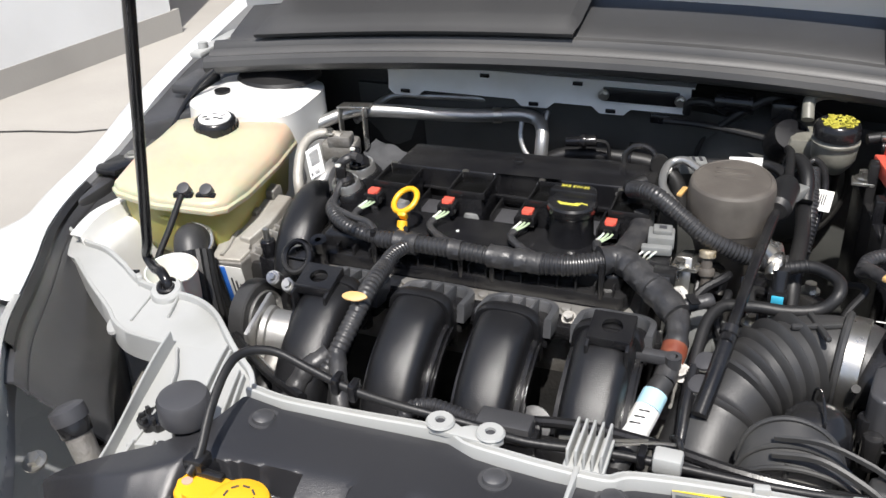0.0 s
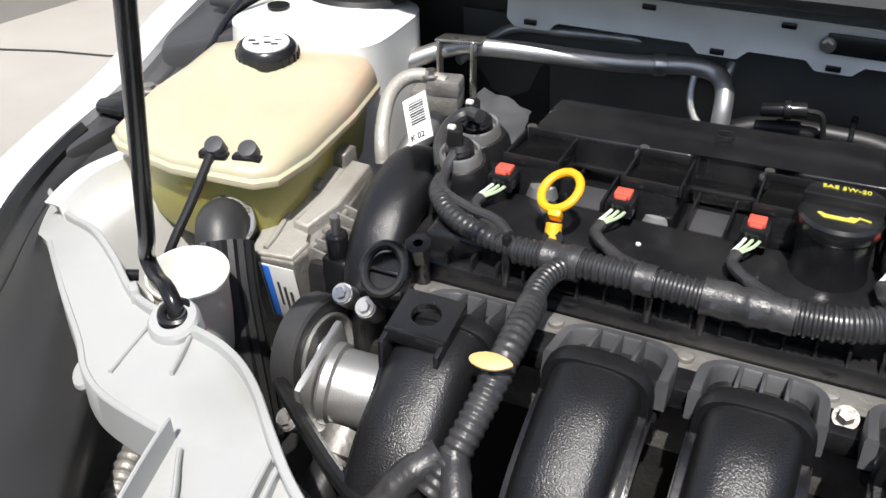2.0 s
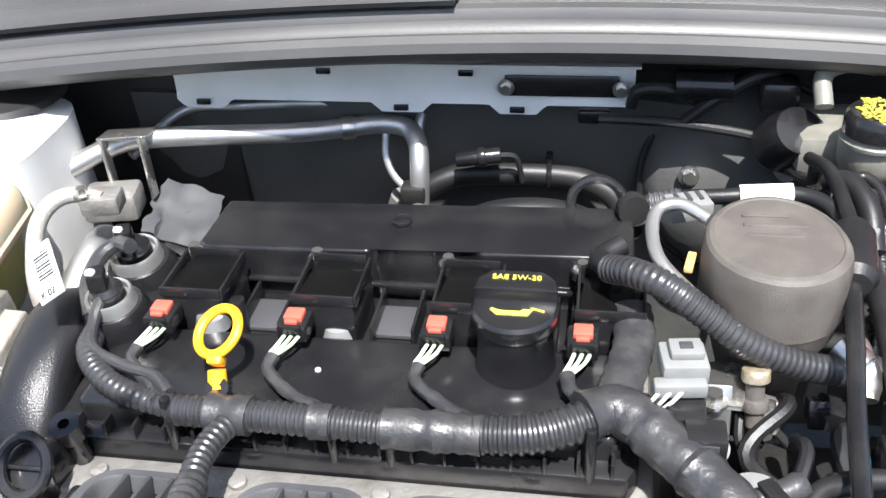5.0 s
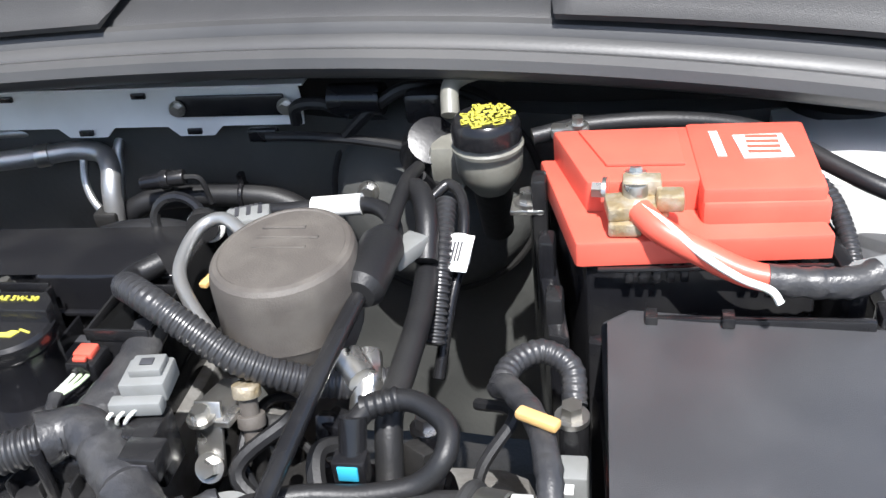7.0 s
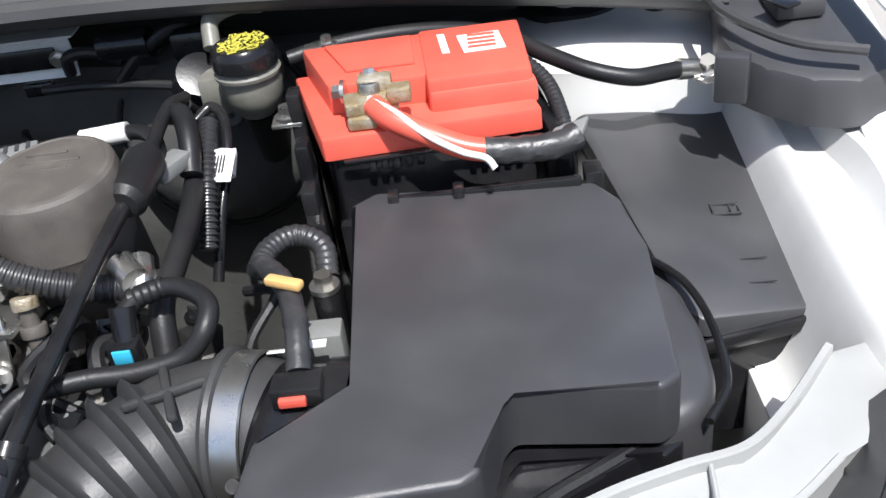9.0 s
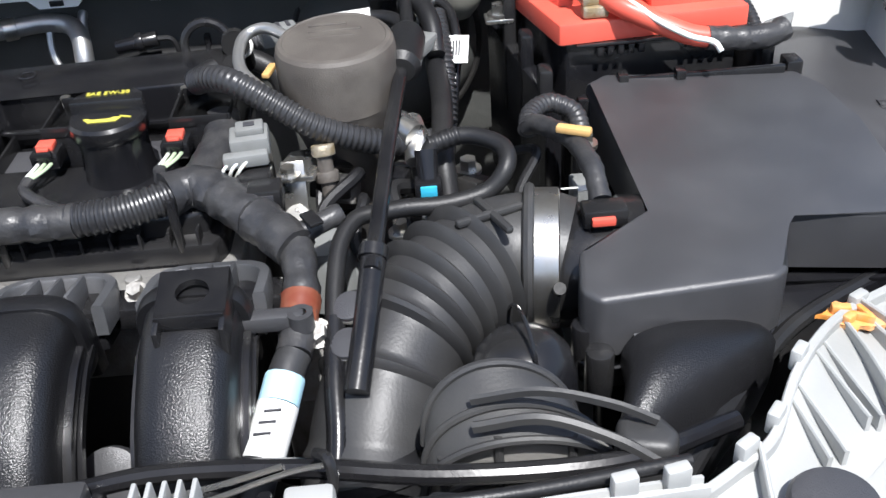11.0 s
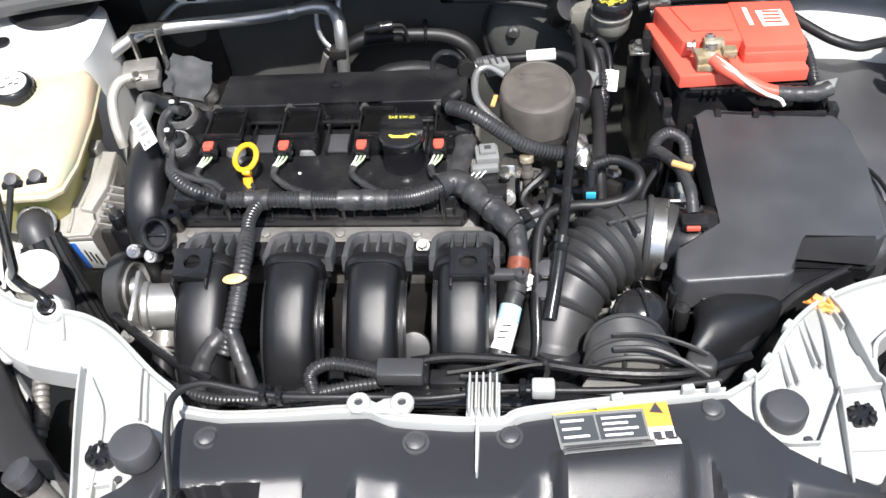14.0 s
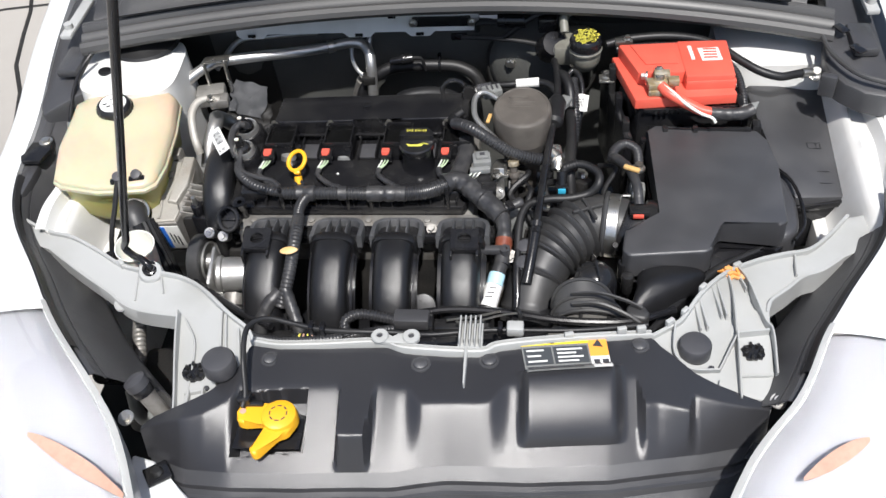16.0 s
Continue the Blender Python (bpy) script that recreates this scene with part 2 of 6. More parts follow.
def ring(r, seg, flat=1.0):
    return [(r * math.cos(2 * math.pi * k / seg), r * flat * math.sin(2 * math.pi * k / seg)) for k in range(seg)]


def tube(points, r, seg=12, bm=None, steps=8, end=None):
    """A smooth hose; end: the radius at its end when it tapers."""
    line = curve(points, steps)
    return sweep(line, lambda i, n: ring(r + ((end or r) - r) * i / max(1, n - 1), seg), bm)


def loom(points, r, pitch=0.0055, depth=0.12, seg=14, bm=None):
    """Corrugated conduit: rings proud of grooves."""
    line = even(curve(points, 12), pitch / 4)
    shape = (1.0, 1.0, 1.0 - depth, 1.0 - depth)
    return sweep(line, lambda i, n: ring(r * shape[i % 4], seg), bm)


def wrapped(points, r, seg=14, bm=None, seed=1):
    """A taped bundle: uneven thickness with lapped turns."""
    line = even(curve(points, 12), 0.004)
    rnd = random.Random(seed)
    jit = [rnd.uniform(0.93, 1.06) for _ in range(len(line) + 1)]
    return sweep(line, lambda i, n: [(u * (1 + 0.05 * math.sin(k * 1.7 + i * 0.9)), v) for k, (u, v) in enumerate(ring(r * jit[i] * (1.0 + 0.05 * (i % 4 == 0)), seg))], bm)


def cyl(a, b, r, r2=None, seg=24, bm=None, bevel=0.0):
    """A cylinder or cone from a to b."""
    bm = bm if bm is not None else bmesh.new()
    a, b = Vector(a), Vector(b)
    turn = (b - a).to_track_quat("Z", "Y").to_matrix().to_4x4()
    made = bmesh.ops.create_cone(bm, cap_ends=True, segments=seg, radius1=r, radius2=r if r2 is None else r2, depth=(b - a).length,
                                 matrix=Matrix.Translation((a + b) / 2) @ turn)
    if bevel:
        rims = {e for v in made["verts"] for e in v.link_edges if any(len(f.verts) > 4 for f in e.link_faces)}
        bmesh.ops.bevel(bm, geom=list(rims), offset=bevel, segments=2, profile=0.5, affect="EDGES")
    return bm


def lathe(profile, at, axis=(0, 0, 1), seg=32, bm=None):
    """Turns a profile of (radius, height) round an axis through at."""
    bm = bm if bm is not None else bmesh.new()
    m = Matrix.Translation(at) @ Vector(axis).to_track_quat("Z", "Y").to_matrix().to_4x4()
    rings = []
    for r, h in profile:
        if r < 1e-6:
            rings.append([bm.verts.new(m @ Vector((0, 0, h)))])
        else:
            rings.append([bm.verts.new(m @ Vector((r * math.cos(2 * math.pi * k / seg), r * math.sin(2 * math.pi * k / seg), h))) for k in range(seg)])
    for a, b in zip(rings, rings[1:]):
        for k in range(seg):
            j = (k + 1) % seg
            if len(a) == 1 and len(b) == 1:
                continue
            if len(a) == 1:
                bm.faces.new((a[0], b[j], b[k]))
            elif len(b) == 1:
                bm.faces.new((a[k], a[j], b[0]))
            else:
                bm.faces.new((a[k], a[j], b[j], b[k]))
    return bm


def sheet(nx, ny, f, bm=None):
    """A surface f(u, v) -> (x, y, z), u and v from 0 to 1."""
    bm = bm if bm is not None else bmesh.new()
    g = [[bm.verts.new(f(i / nx, j / ny)) for j in range(ny + 1)] for i in range(nx + 1)]
    for i in range(nx):
        for j in range(ny):
            bm.faces.new((g[i][j], g[i + 1][j], g[i + 1][j + 1], g[i][j + 1]))
    return bm


def thicken(bm, depth):
    bmesh.ops.recalc_face_normals(bm, faces=bm.faces)
    bmesh.ops.solidify(bm, geom=list(bm.faces), thickness=depth)
    return bm


def torus(at, R, r, axis=(0, 0, 1), seg=32, small=12, bm=None, stretch=1.0):
    m = Matrix.Translation(at) @ Vector(axis).to_track_quat("Z", "Y").to_matrix().to_4x4()
    bm = bm if bm is not None else bmesh.new()
    g = [[bm.verts.new(m @ Vector(((R + r * math.cos(b)) * math.cos(a), (R * stretch + r * math.cos(b)) * math.sin(a), r * math.sin(b))))
          for b in [2 * math.pi * k / small for k in range(small)]] for a in [2 * math.pi * k / seg for k in range(seg)]]
    for i in range(seg):
        for k in range(small):
            bm.faces.new((g[i][k], g[(i + 1) % seg][k], g[(i + 1) % seg][(k + 1) % small], g[i][(k + 1) % small]))
    return bm


def hexbolt(at, r, h, axis=(0, 0, 1), mat=STEEL, parent=None, washer=True, name="bolt"):
    """A flanged hexagon bolt head."""
    a, n = Vector(at), Vector(axis).normalized()
    bm = bmesh.new()
    if washer:
        cyl(a, a + n * h * 0.3, r * 1.5, seg=18, bm=bm)
    cyl(a + n * h * 0.25, a + n * h, r, r * 0.94, seg=6, bm=bm)
    return part(name, bm, mat, parent, smooth=25)


def words(text, size, m, mat, parent, name="lettering"):
    """Flat raised lettering in the built-in font, as a mesh."""
    cu = bpy.data.curves.new(name, "FONT")
    cu.body, cu.size, cu.extrude, cu.align_x, cu.align_y = text, size, 0.0004, "CENTER", "CENTER"
    tmp = bpy.data.objects.new(name, cu)
    scene.collection.objects.link(tmp)
    me = bpy.data.meshes.new_from_object(tmp.evaluated_get(bpy.context.evaluated_depsgraph_get()))
    bpy.data.objects.remove(tmp)
    me.materials.clear()
    me.materials.append(mat)
    ob = new(name, me)
    ob.parent = parent
    ob.matrix_parent_inverse = parent.matrix_basis.inverted()
    ob.matrix_basis = m
    return ob


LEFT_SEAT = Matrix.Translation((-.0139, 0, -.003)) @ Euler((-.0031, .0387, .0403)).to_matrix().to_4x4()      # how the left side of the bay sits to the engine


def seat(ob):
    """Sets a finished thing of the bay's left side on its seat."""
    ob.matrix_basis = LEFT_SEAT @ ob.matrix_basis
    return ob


def smoothstep(a, b, x):
    t = min(1, max(0, (x - a) / (b - a)))
    return t * t * (3 - 2 * t)


def bump(x, a, b, soft):
    """1 between a and b, falling to 0 over soft outside."""
    return smoothstep(a - soft, a, x) * (1 - smoothstep(b, b + soft, x))


def loft(rings, bm=None, cap_low=True, cap_high=True):
    bm = bm if bm is not None else bmesh.new()
    vs = [[bm.verts.new(p) for p in r] for r in rings]
    m = len(vs[0])
    for a, b in zip(vs, vs[1:]):
        for i in range(m):
            bm.faces.new((a[i], a[(i + 1) % m], b[(i + 1) % m], b[i]))
    if cap_low:
        bm.faces.new(vs[0][::-1])
    if cap_high:
        bm.faces.new(vs[-1])
    return bm

# ---- ground and surroundings ----
bm = sheet(24, 24, lambda u, v: (-60 + 120 * u, -60 + 120 * v, 0))
ground = solid("ground", bm, CONCRETE, "grey worn concrete yard with cracks", "ground", kind="structure")
for a, b in (((-6.0, 1.0), (-0.9, 2.6)), ((-2.9, 5.5), (-1.2, 0.4)), ((0.9, 1.2), (3.2, 7.0))):
    line = [Vector((a[0] + (b[0] - a[0]) * i / 30 + random.uniform(-.02, .02), a[1] + (b[1] - a[1]) * i / 30 + random.uniform(-.02, .02), 0.001)) for i in range(31)]
    part("crack", sweep(line, lambda i, n: [(-.008, 0), (.008, 0), (.006, .002), (-.006, .002)]), DARK, ground)

# white building at the edge of the yard
hall = thing("building", "white rendered building wall at the yard's edge", "building", (-3.3, 3.0, 0), kind="structure")
part("wall", box(-3.4, 1.6, 1.6, .5, 3.6, 3.2, turn=Matrix.Rotation(-.2, 4, "Z")), RENDERWALL, hall)
part("plinth", box(-3.14, 1.65, .06, .02, 3.5, .12, turn=Matrix.Rotation(-.2, 4, "Z")), CONCRETE, hall)
part("pillar", box(-2.6, 4.6, 1.6, .9, .5, 3.2, turn=Matrix.Rotation(-.2, 4, "Z")), RENDERWALL, hall)
# dark box fills the gap between wall and pillar; its grey paints the shade
part("dark_gap", box(-3.4, 4.2, 1.6, .3, 1.8, 3.2, turn=Matrix.Rotation(-.2, 4, "Z")), DARKGREY, hall, "dark grey box put in for the shaded gap between the walls")

# ---- car body: fenders, cowl, firewall, floor ----
car = thing("car_body", "white painted car body round an open engine bay", "car", (0, 0.6, 0), kind="structure")

# inner edge of the fender: y, distance from the middle, height
EDGE = [(-0.23, .345, .785), (-0.137, .39, .795), (-0.07, .435, .803), (.06, .55, .815), (.16, .62, .825), (.25, .682, .835), (.34, .715, .842), (.50, .735, .852), (.75, .775, .88), (1.15, .80, .94)]


def edge_at(v):
    line = curve([(x, y, z) for y, x, z in EDGE], 10)
    s = v * (len(line) - 1)
    i = min(len(line) - 2, int(s))
    return line[i].lerp(line[i + 1], s - i)


def fender(side, v0, v1, profile, shift=0.0, drop=0.0, flare=0.0):
    """A strip along the inner edge; profile: (outwards, down) steps."""
    def f(u, v):
        p = edge_at(v0 + (v1 - v0) * u)
        k = v * (len(profile) - 1)
        i = min(len(profile) - 2, int(k))
        o = profile[i][0] + (profile[i + 1][0] - profile[i][0]) * (k - i)
        d = profile[i][1] + (profile[i + 1][1] - profile[i][1]) * (k - i)
        o *= 1 + flare * smoothstep(.60, .37, v0 + (v1 - v0) * u)
        up = (.078 if side < 0 else .045) * smoothstep(.32, .04, p.y)        # the nose stands higher than the flanks
        if side < 0:
            up -= .042 * smoothstep(-.02, .12, p.y) * (1 - smoothstep(.35, .6, p.y))
        x, y = side * (p.x + o) + shift, p.y - max(0, 0.2 - p.y) * o * 1.6
        if side > 0:
            x += .038 * smoothstep(.10, -.04, p.y)
        return (x + up * (.173 - x), y - up * (.773 + y), p.z - d - drop + up)
    return sheet(60, (len(profile) - 1) * 3, f)


OUTER = [(0, .022), (0, 0), (.012, -.004), (.03, -.002), (.045, .008), (.055, .03), (.062, .08), (.066, .2), (.06, .5)]
SPLASH = [(.004, .012), (-.012, .012), (-.020, .020), (-.022, .026), (-.024, .024), (-.05, .050), (-.075, .075), (-.085, .085), (-.088, .10), (-.078, .14), (-.074, .24)]
for side, shift, drop in ((-1, 0.0, 0.0), (1, -0.03, 0.03)):
    part("fender", thicken(fender(side, .36, 1.0, OUTER, shift, drop, 2.6), -.0015), PAINT, car, "glossy white painted fender")
    # on the left it runs further back, dark in place of the gap's shade
    part("splash_guard", thicken(fender(side, .27, .80 if side < 0 else .60, SPLASH, shift, drop), -.002), BLACK, car, "dull black plastic side splash guard")
    part("edge_seal", thicken(fender(side, .30, .68, [(-.012, .016), (-.012, .004), (-.006, -.001), (0, .004), (.001, .016)], shift, drop), -.001), RUBBER, car, "black rubber edge seal")


# headlamps: silver shell under a clear lens, amber reflector
LAMP = [(0, .03), (0, 0), (.03, -.012), (.08, -.012), (.14, .01), (.19, .05), (.225, .11), (.24, .2)]
for side, shift, drop in ((-1, 0.0, 0.0), (1, -0.03, 0.03)):
    lamp = thing("headlamp", "large swept clear headlamp with silver reflector", "headlamp", (side * .5, -.1, .75), "headlamps")
    part("shell", thicken(fender(side, 0.0, .37, [(o, d + .022) for o, d in LAMP], shift, drop), -.002), LAMPSHELL, lamp)
    lens = part("lens", thicken(fender(side, 0.0, .375, LAMP, shift, drop), -.002), LENS, lamp, "clear polycarbonate lens")
    lens.visible_shadow = False
    part("rim", fender(side, 0.0, .375, [(-.004, .02), (-.004, -.002), (.004, -.003), (.006, .0)], shift, drop), SUPPORT, lamp)
    ends = ((-.462, -.175), (-.325, -.243)) if side < 0 else ((.455, -.168), (.540, -.113))
    def blade(u, v, ends=ends, lens=lens):
        """A slim leaf lying on the lens."""
        x = ends[0][0] + (ends[1][0] - ends[0][0]) * u
        y = ends[0][1] + (ends[1][1] - ends[0][1]) * u + (v - .5) * .022 * math.sin(math.pi * min(1, .04 + u * .9)) ** .8
        hit, place, _, _ = lens.ray_cast((x, y, 2), (0, 0, -1))
        return (x, y, (place.z if hit else .86) + .0008)
    part("side_reflector", thicken(sheet(24, 4, blade), -.0008), AMBER, lamp, "pinkish amber side reflector")


def lip_y(x):
    return .700 - (.16 if x < 0 else .13) * x ** 2


# cowl: rubber seal with two ribs, then the plastic plenum trim up to the windscreen
def cowl_surface(profile, x0, x1, n=70):
    return sheet(n, len(profile) - 1, lambda u, v: ((x0 + (x1 - x0) * u) * (1 + .25 * profile[round(v * (len(profile) - 1))][0]),
                 lip_y(x0 + (x1 - x0) * u) + profile[round(v * (len(profile) - 1))][0],
                 profile[round(v * (len(profile) - 1))][1] + .018 - (.05 if x0 + (x1 - x0) * u < 0 else .10) * (x0 + (x1 - x0) * u) ** 2))


SEAL = [(.06, .885), (.012, .893), (.0, .900), (-.004, .907), (-.002, .914), (.004, .918), (.010, .917), (.013, .912), (.015, .905), (.018, .905), (.020, .913), (.024, .919),
        (.030, .922), (.035, .920), (.037, .912), (.040, .912), (.042, .921), (.046, .928), (.052, .930), (.058, .928), (.062, .922)]
part("cowl_seal", thicken(cowl_surface(SEAL, -.68, .640), -.002), SEALRUB, car, "dusty grey ribbed rubber cowl seal")
PLENUM = [(.058, .924), (.066, .932), (.10, .938), (.20, .955), (.34, .99), (.5, 1.03)]
part("plenum_trim", thicken(cowl_surface(PLENUM, -.66, .595), -.003), PLENUMGREY, car, "textured black plastic plenum trim")
# closing sheet; the shade under the cowl is put into its colour
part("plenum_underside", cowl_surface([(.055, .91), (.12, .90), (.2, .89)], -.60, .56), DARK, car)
for x0, x1 in ((-.60, -.13), (.27, .555)):
    def raised(u, v, x0=x0, x1=x1):
        x = x0 + (x1 - x0) * u
        rim = bump(u, .03, .97, .03) * bump(v, .10, .95, .08)
        return (x * 1.03, lip_y(x) + .038 + .26 * v, .953 + .06 * v - (.05 if x < 0 else .09) * x * x + .012 * rim)
    part("plenum_panel", thicken(sheet(40, 20, raised), -.006), PLENUMGREY, car, "raised grey-black grained plenum panel")
# the bonnet, propped open above the view
bonnet = thing("bonnet", "open white bonnet with dark lined underside", "bonnet", (0, .84, .98))
def bonnet_at(u, v, off=0.0):
    x = (2 * u - 1) * (.70 - .14 * v)
    return (x, .86 - .36 * v - .06 * (x / .7) ** 2 + .87 * off, .98 + .87 * v - .03 * (x / .7) ** 2 + .5 * off)
part("skin", thicken(sheet(16, 12, bonnet_at), .004), PAINT, bonnet)
part("lining", thicken(sheet(16, 12, lambda u, v: bonnet_at(.06 + .88 * u, .05 + .88 * v, -.014)), .008), FOAM, bonnet, "dark fibre lining")
# windscreen
glass = part("windscreen", thicken(sheet(16, 6, lambda u, v: (-.62 + 1.22 * u, 1.0 - .12 * (2 * u - 1) ** 2 + .75 * v, 1.03 + .42 * v)), -.004), GLOSS, car, "dark tinted windscreen")
# hinge covers at the corners of the cowl
for side, x, top, outline in ((-1, -.70, .865, [(-.645, .60), (-.735, .515), (-.775, .60), (-.78, .86), (-.64, .86)]),
                              (1, .675, .88, [(.618, .60), (.622, .565), (.640, .540), (.668, .517), (.70, .508), (.74, .53), (.74, .86), (.655, .86), (.640, .70)])):
    bm = prism(outline, top - .04, top, .008, tilt=(0, .12))
    box(x + side * .01, .64, top + .006, .04, .08, .016, .004, bm)
    part("corner_trim", bm, BLACK, car, "black plastic cowl corner trim")
    part("hinge", box(x + side * .03, .74, top + .035, .022, .13, .010, .003, cyl((x + side * .03, .70, top + .04), (x + side * .03, .70, top + .05), .008)), SUPPORT, car)


part("corner_lip", tube([(.620, .640, .893), (.624, .60, .892), (.640, .563, .890), (.664, .535, .887), (.705, .516, .884)], .0042, 8), SEALRUB, car, "grey raised lip of the corner trim")
part("corner_tab", box(.618, .552, .858, .026, .014, .040, .003, turn=Matrix.Rotation(-.4, 4, "Z")), BLACK, car)
for x, y in ((.652, .655), (.668, .600)):
    part("corner_slot", box(x, y, .899 - .004 * (y < .62), .016, .026, .003, .001, turn=Matrix.Rotation(.5, 4, "Z")), GLOSS, car)
part("wing_channel", thicken(sheet(12, 6, lambda u, v: (.742 - .022 * v - .05 * u * 0, .50 + .40 * u, .905 + .03 * u - .012 * math.sin(math.pi * v))), .0015), PAINT, car, "white painted edge of the wing")

# firewall, bay floor and side walls
part("firewall", thicken(sheet(50, 14, lambda u, v: (-.50 + 1.0 * u, .835 + .012 * noise.noise((u * 9, v * 5, 1)) - .03 * v * v, .40 + .44 * v)), .02), FOAM, car, "dark dusty moulded firewall insulation")
part("pale_patch", prism([(-.015, .0), (.035, .003), (.034, .03), (-.012, .027)], 0, .002, .0005), GREYPLUG, car, "pale grommet patch on the insulation").matrix_basis = Matrix.Translation((0, .826, .752)) @ Matrix.Rotation(radians(90), 4, "X")
# dark box laid in the open gap; its colour holds the shade there
part("gap_shade", box(-.735, .38, .66, .15, .40, .03, .01), DARK, car, "dark box put in as shade of the gap beside the wheel arch")
# plain closing boxes, coloured near black for the shade deep in the bay
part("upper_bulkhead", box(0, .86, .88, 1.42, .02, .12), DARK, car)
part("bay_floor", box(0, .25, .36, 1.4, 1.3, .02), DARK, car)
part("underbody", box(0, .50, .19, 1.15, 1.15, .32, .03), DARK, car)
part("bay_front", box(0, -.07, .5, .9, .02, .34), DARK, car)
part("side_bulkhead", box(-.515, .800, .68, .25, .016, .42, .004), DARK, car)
# white cowl rail with slots
rail = thing("cowl_rail", "white painted sheet-metal cowl rail with slots", "rail", (-.18, .76, .85))
def rail_strip(u, v):
    x = -.425 + .47 * u
    drop = .010 * max(bump(x, -.415, -.375, .012), bump(x, -.205, -.165, .012), bump(x, -.085, -.05, .012))
    return (x, .757 + .004 * math.sin(v * 3), .882 - (.040 + drop) * v)
part("rail_face", thicken(sheet(90, 8, rail_strip), .0015), BAYPAINT, rail)
part("rail_flange", box(-.2, .775, .883, .50, .04, .002), BAYPAINT, rail)
for x, z in ((-.395, .840), (-.185, .838), (-.068, .838), (-.262, .876), (-.118, .876)):
    part("slot", box(x, .7545, z, .015, .004, .006, .001), GLOSS, rail)
part("opening", box(-.025, .7545, .864, .11, .004, .022, .002), GLOSS, rail)
for x in (-.078, .032):
    hexbolt((x, .750, .864), .0055, .008, (0, -1, 0), STEEL, rail, name="nut")
part("wing_flange", thicken(sheet(20, 6, lambda u, v: (-.62 + .2 * u, .66 + .11 * u + .02 * v, .885 - .02 * v * u + .004 * math.sin(u * 3))), .0015), BAYPAINT, rail)
rail.matrix_basis = Matrix.Translation((-.012, .006, 0)) @ rail.matrix_basis


# suspension towers, white
def tower(x, y, r, label, squash=1.0, sink=0.0):
    t = thing("suspension_tower", label, "suspension tower", (x, y, .6), "suspension towers")
    def dome(u, v):
        a = 2 * math.pi * u
        rr = r * (1.18 - .18 * smoothstep(0, .75, v)) if v < .8 else r * (1.0 - (v - .8) / .2)
        z = .45 + .395 * smoothstep(-.3, .8, v) if v < .8 else .845 + .012 * smoothstep(.8, .9, v)
        k = (abs(math.cos(a)) ** 4 + abs(math.sin(a)) ** 4) ** -.25
        return (x + rr * k * math.cos(a), y + rr * k * math.sin(a) * squash, min(z, .858) - sink)
    part("tower_shell", sheet(48, 24, dome), BAYPAINT, t, "sunlit white painted sheet metal")
    return t


tl = tower(-.590, .655, .088, "white sheet-metal suspension tower behind coolant tank")
bm = lathe([(0, .022), (.03, .02), (.042, .012), (.062, .006), (.066, 0), (.045, 0)], (-.583, .715, .856))
part("top_mount", bm, RUBBER, tl, "black domed strut top mount")
hexbolt((-.585, .690, .866), .008, .008, parent=tl, name="nut")
part("hole", cyl((-.63, .62, .857), (-.63, .62, .860), .012), GLOSS, tl)
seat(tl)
tr = tower(.562, .742, .100, "white sheet-metal suspension tower beside battery", sink=.010)
bm = lathe([(0, .022), (.02, .02), (.03, .012), (.05, .006), (.054, 0), (.03, 0)], (.525, .790, .844))
part("top_mount", bm, RUBBER, tr, "black domed strut top mount")
hexbolt((.518, .765, .854), .008, .008, parent=tr, name="nut")
part("hole", cyl((.60, .745, .847), (.60, .745, .850), .011), GLOSS, tr)

# inner aprons
for side, x0, x1, shift in ((-1, .59, .668, 0.0), (1, .60, .72, 0.0)):
    def apron(u, v, side=side, x0=x0, x1=x1):
        x = x0 + (x1 - x0) * u
        return (side * x, .27 + .55 * v, .69 + .09 * smoothstep(.1, .5, u) + .02 * smoothstep(.7, .8, u) + .006 * math.sin(v * 22) * (u > .5) + .05 * v)
    part("inner_apron", thicken(sheet(24, 40, apron), .002), BAYPAINT, car, "white painted inner apron flange")
    part("inner_wall", box(side * .60, .52, .55, .01, .56, .30, .002), BAYPAINT, car)

# ---- front of the bay ----
# pale plastic radiator support with a rim, ribs, sockets and bump stops
def between(table, x):
    """The value at x of a table of (x, value), eased from row to row."""
    for (a, u), (b, w) in zip(table, table[1:]):
        if x <= b:
            return u + (w - u) * min(1, max(0, (x - a) / (b - a)))
    return table[-1][1]


NOSE_RISE = ((-.80, .0), (-.60, .032), (-.45, .058), (-.34, .084), (-.27, .083), (-.10, .055), (0, .045), (.36, .043), (.47, .034), (.60, .02), (.70, 0))


def seated(p):
    """Lifts a place of the nose, which stands above the flanks, to its seat."""
    d = between(NOSE_RISE, p[0])
    return Vector((p[0] + d * (.173 - p[0]), p[1] - d * (.773 + p[1]), p[2] + d))


def nose(name, bm, mat, parent, label="", smooth=35):
    """A part of the nose, lifted to its seat."""
    for v in bm.verts:
        v.co = seated(v.co)
    return part(name, bm, mat, parent, label, smooth)


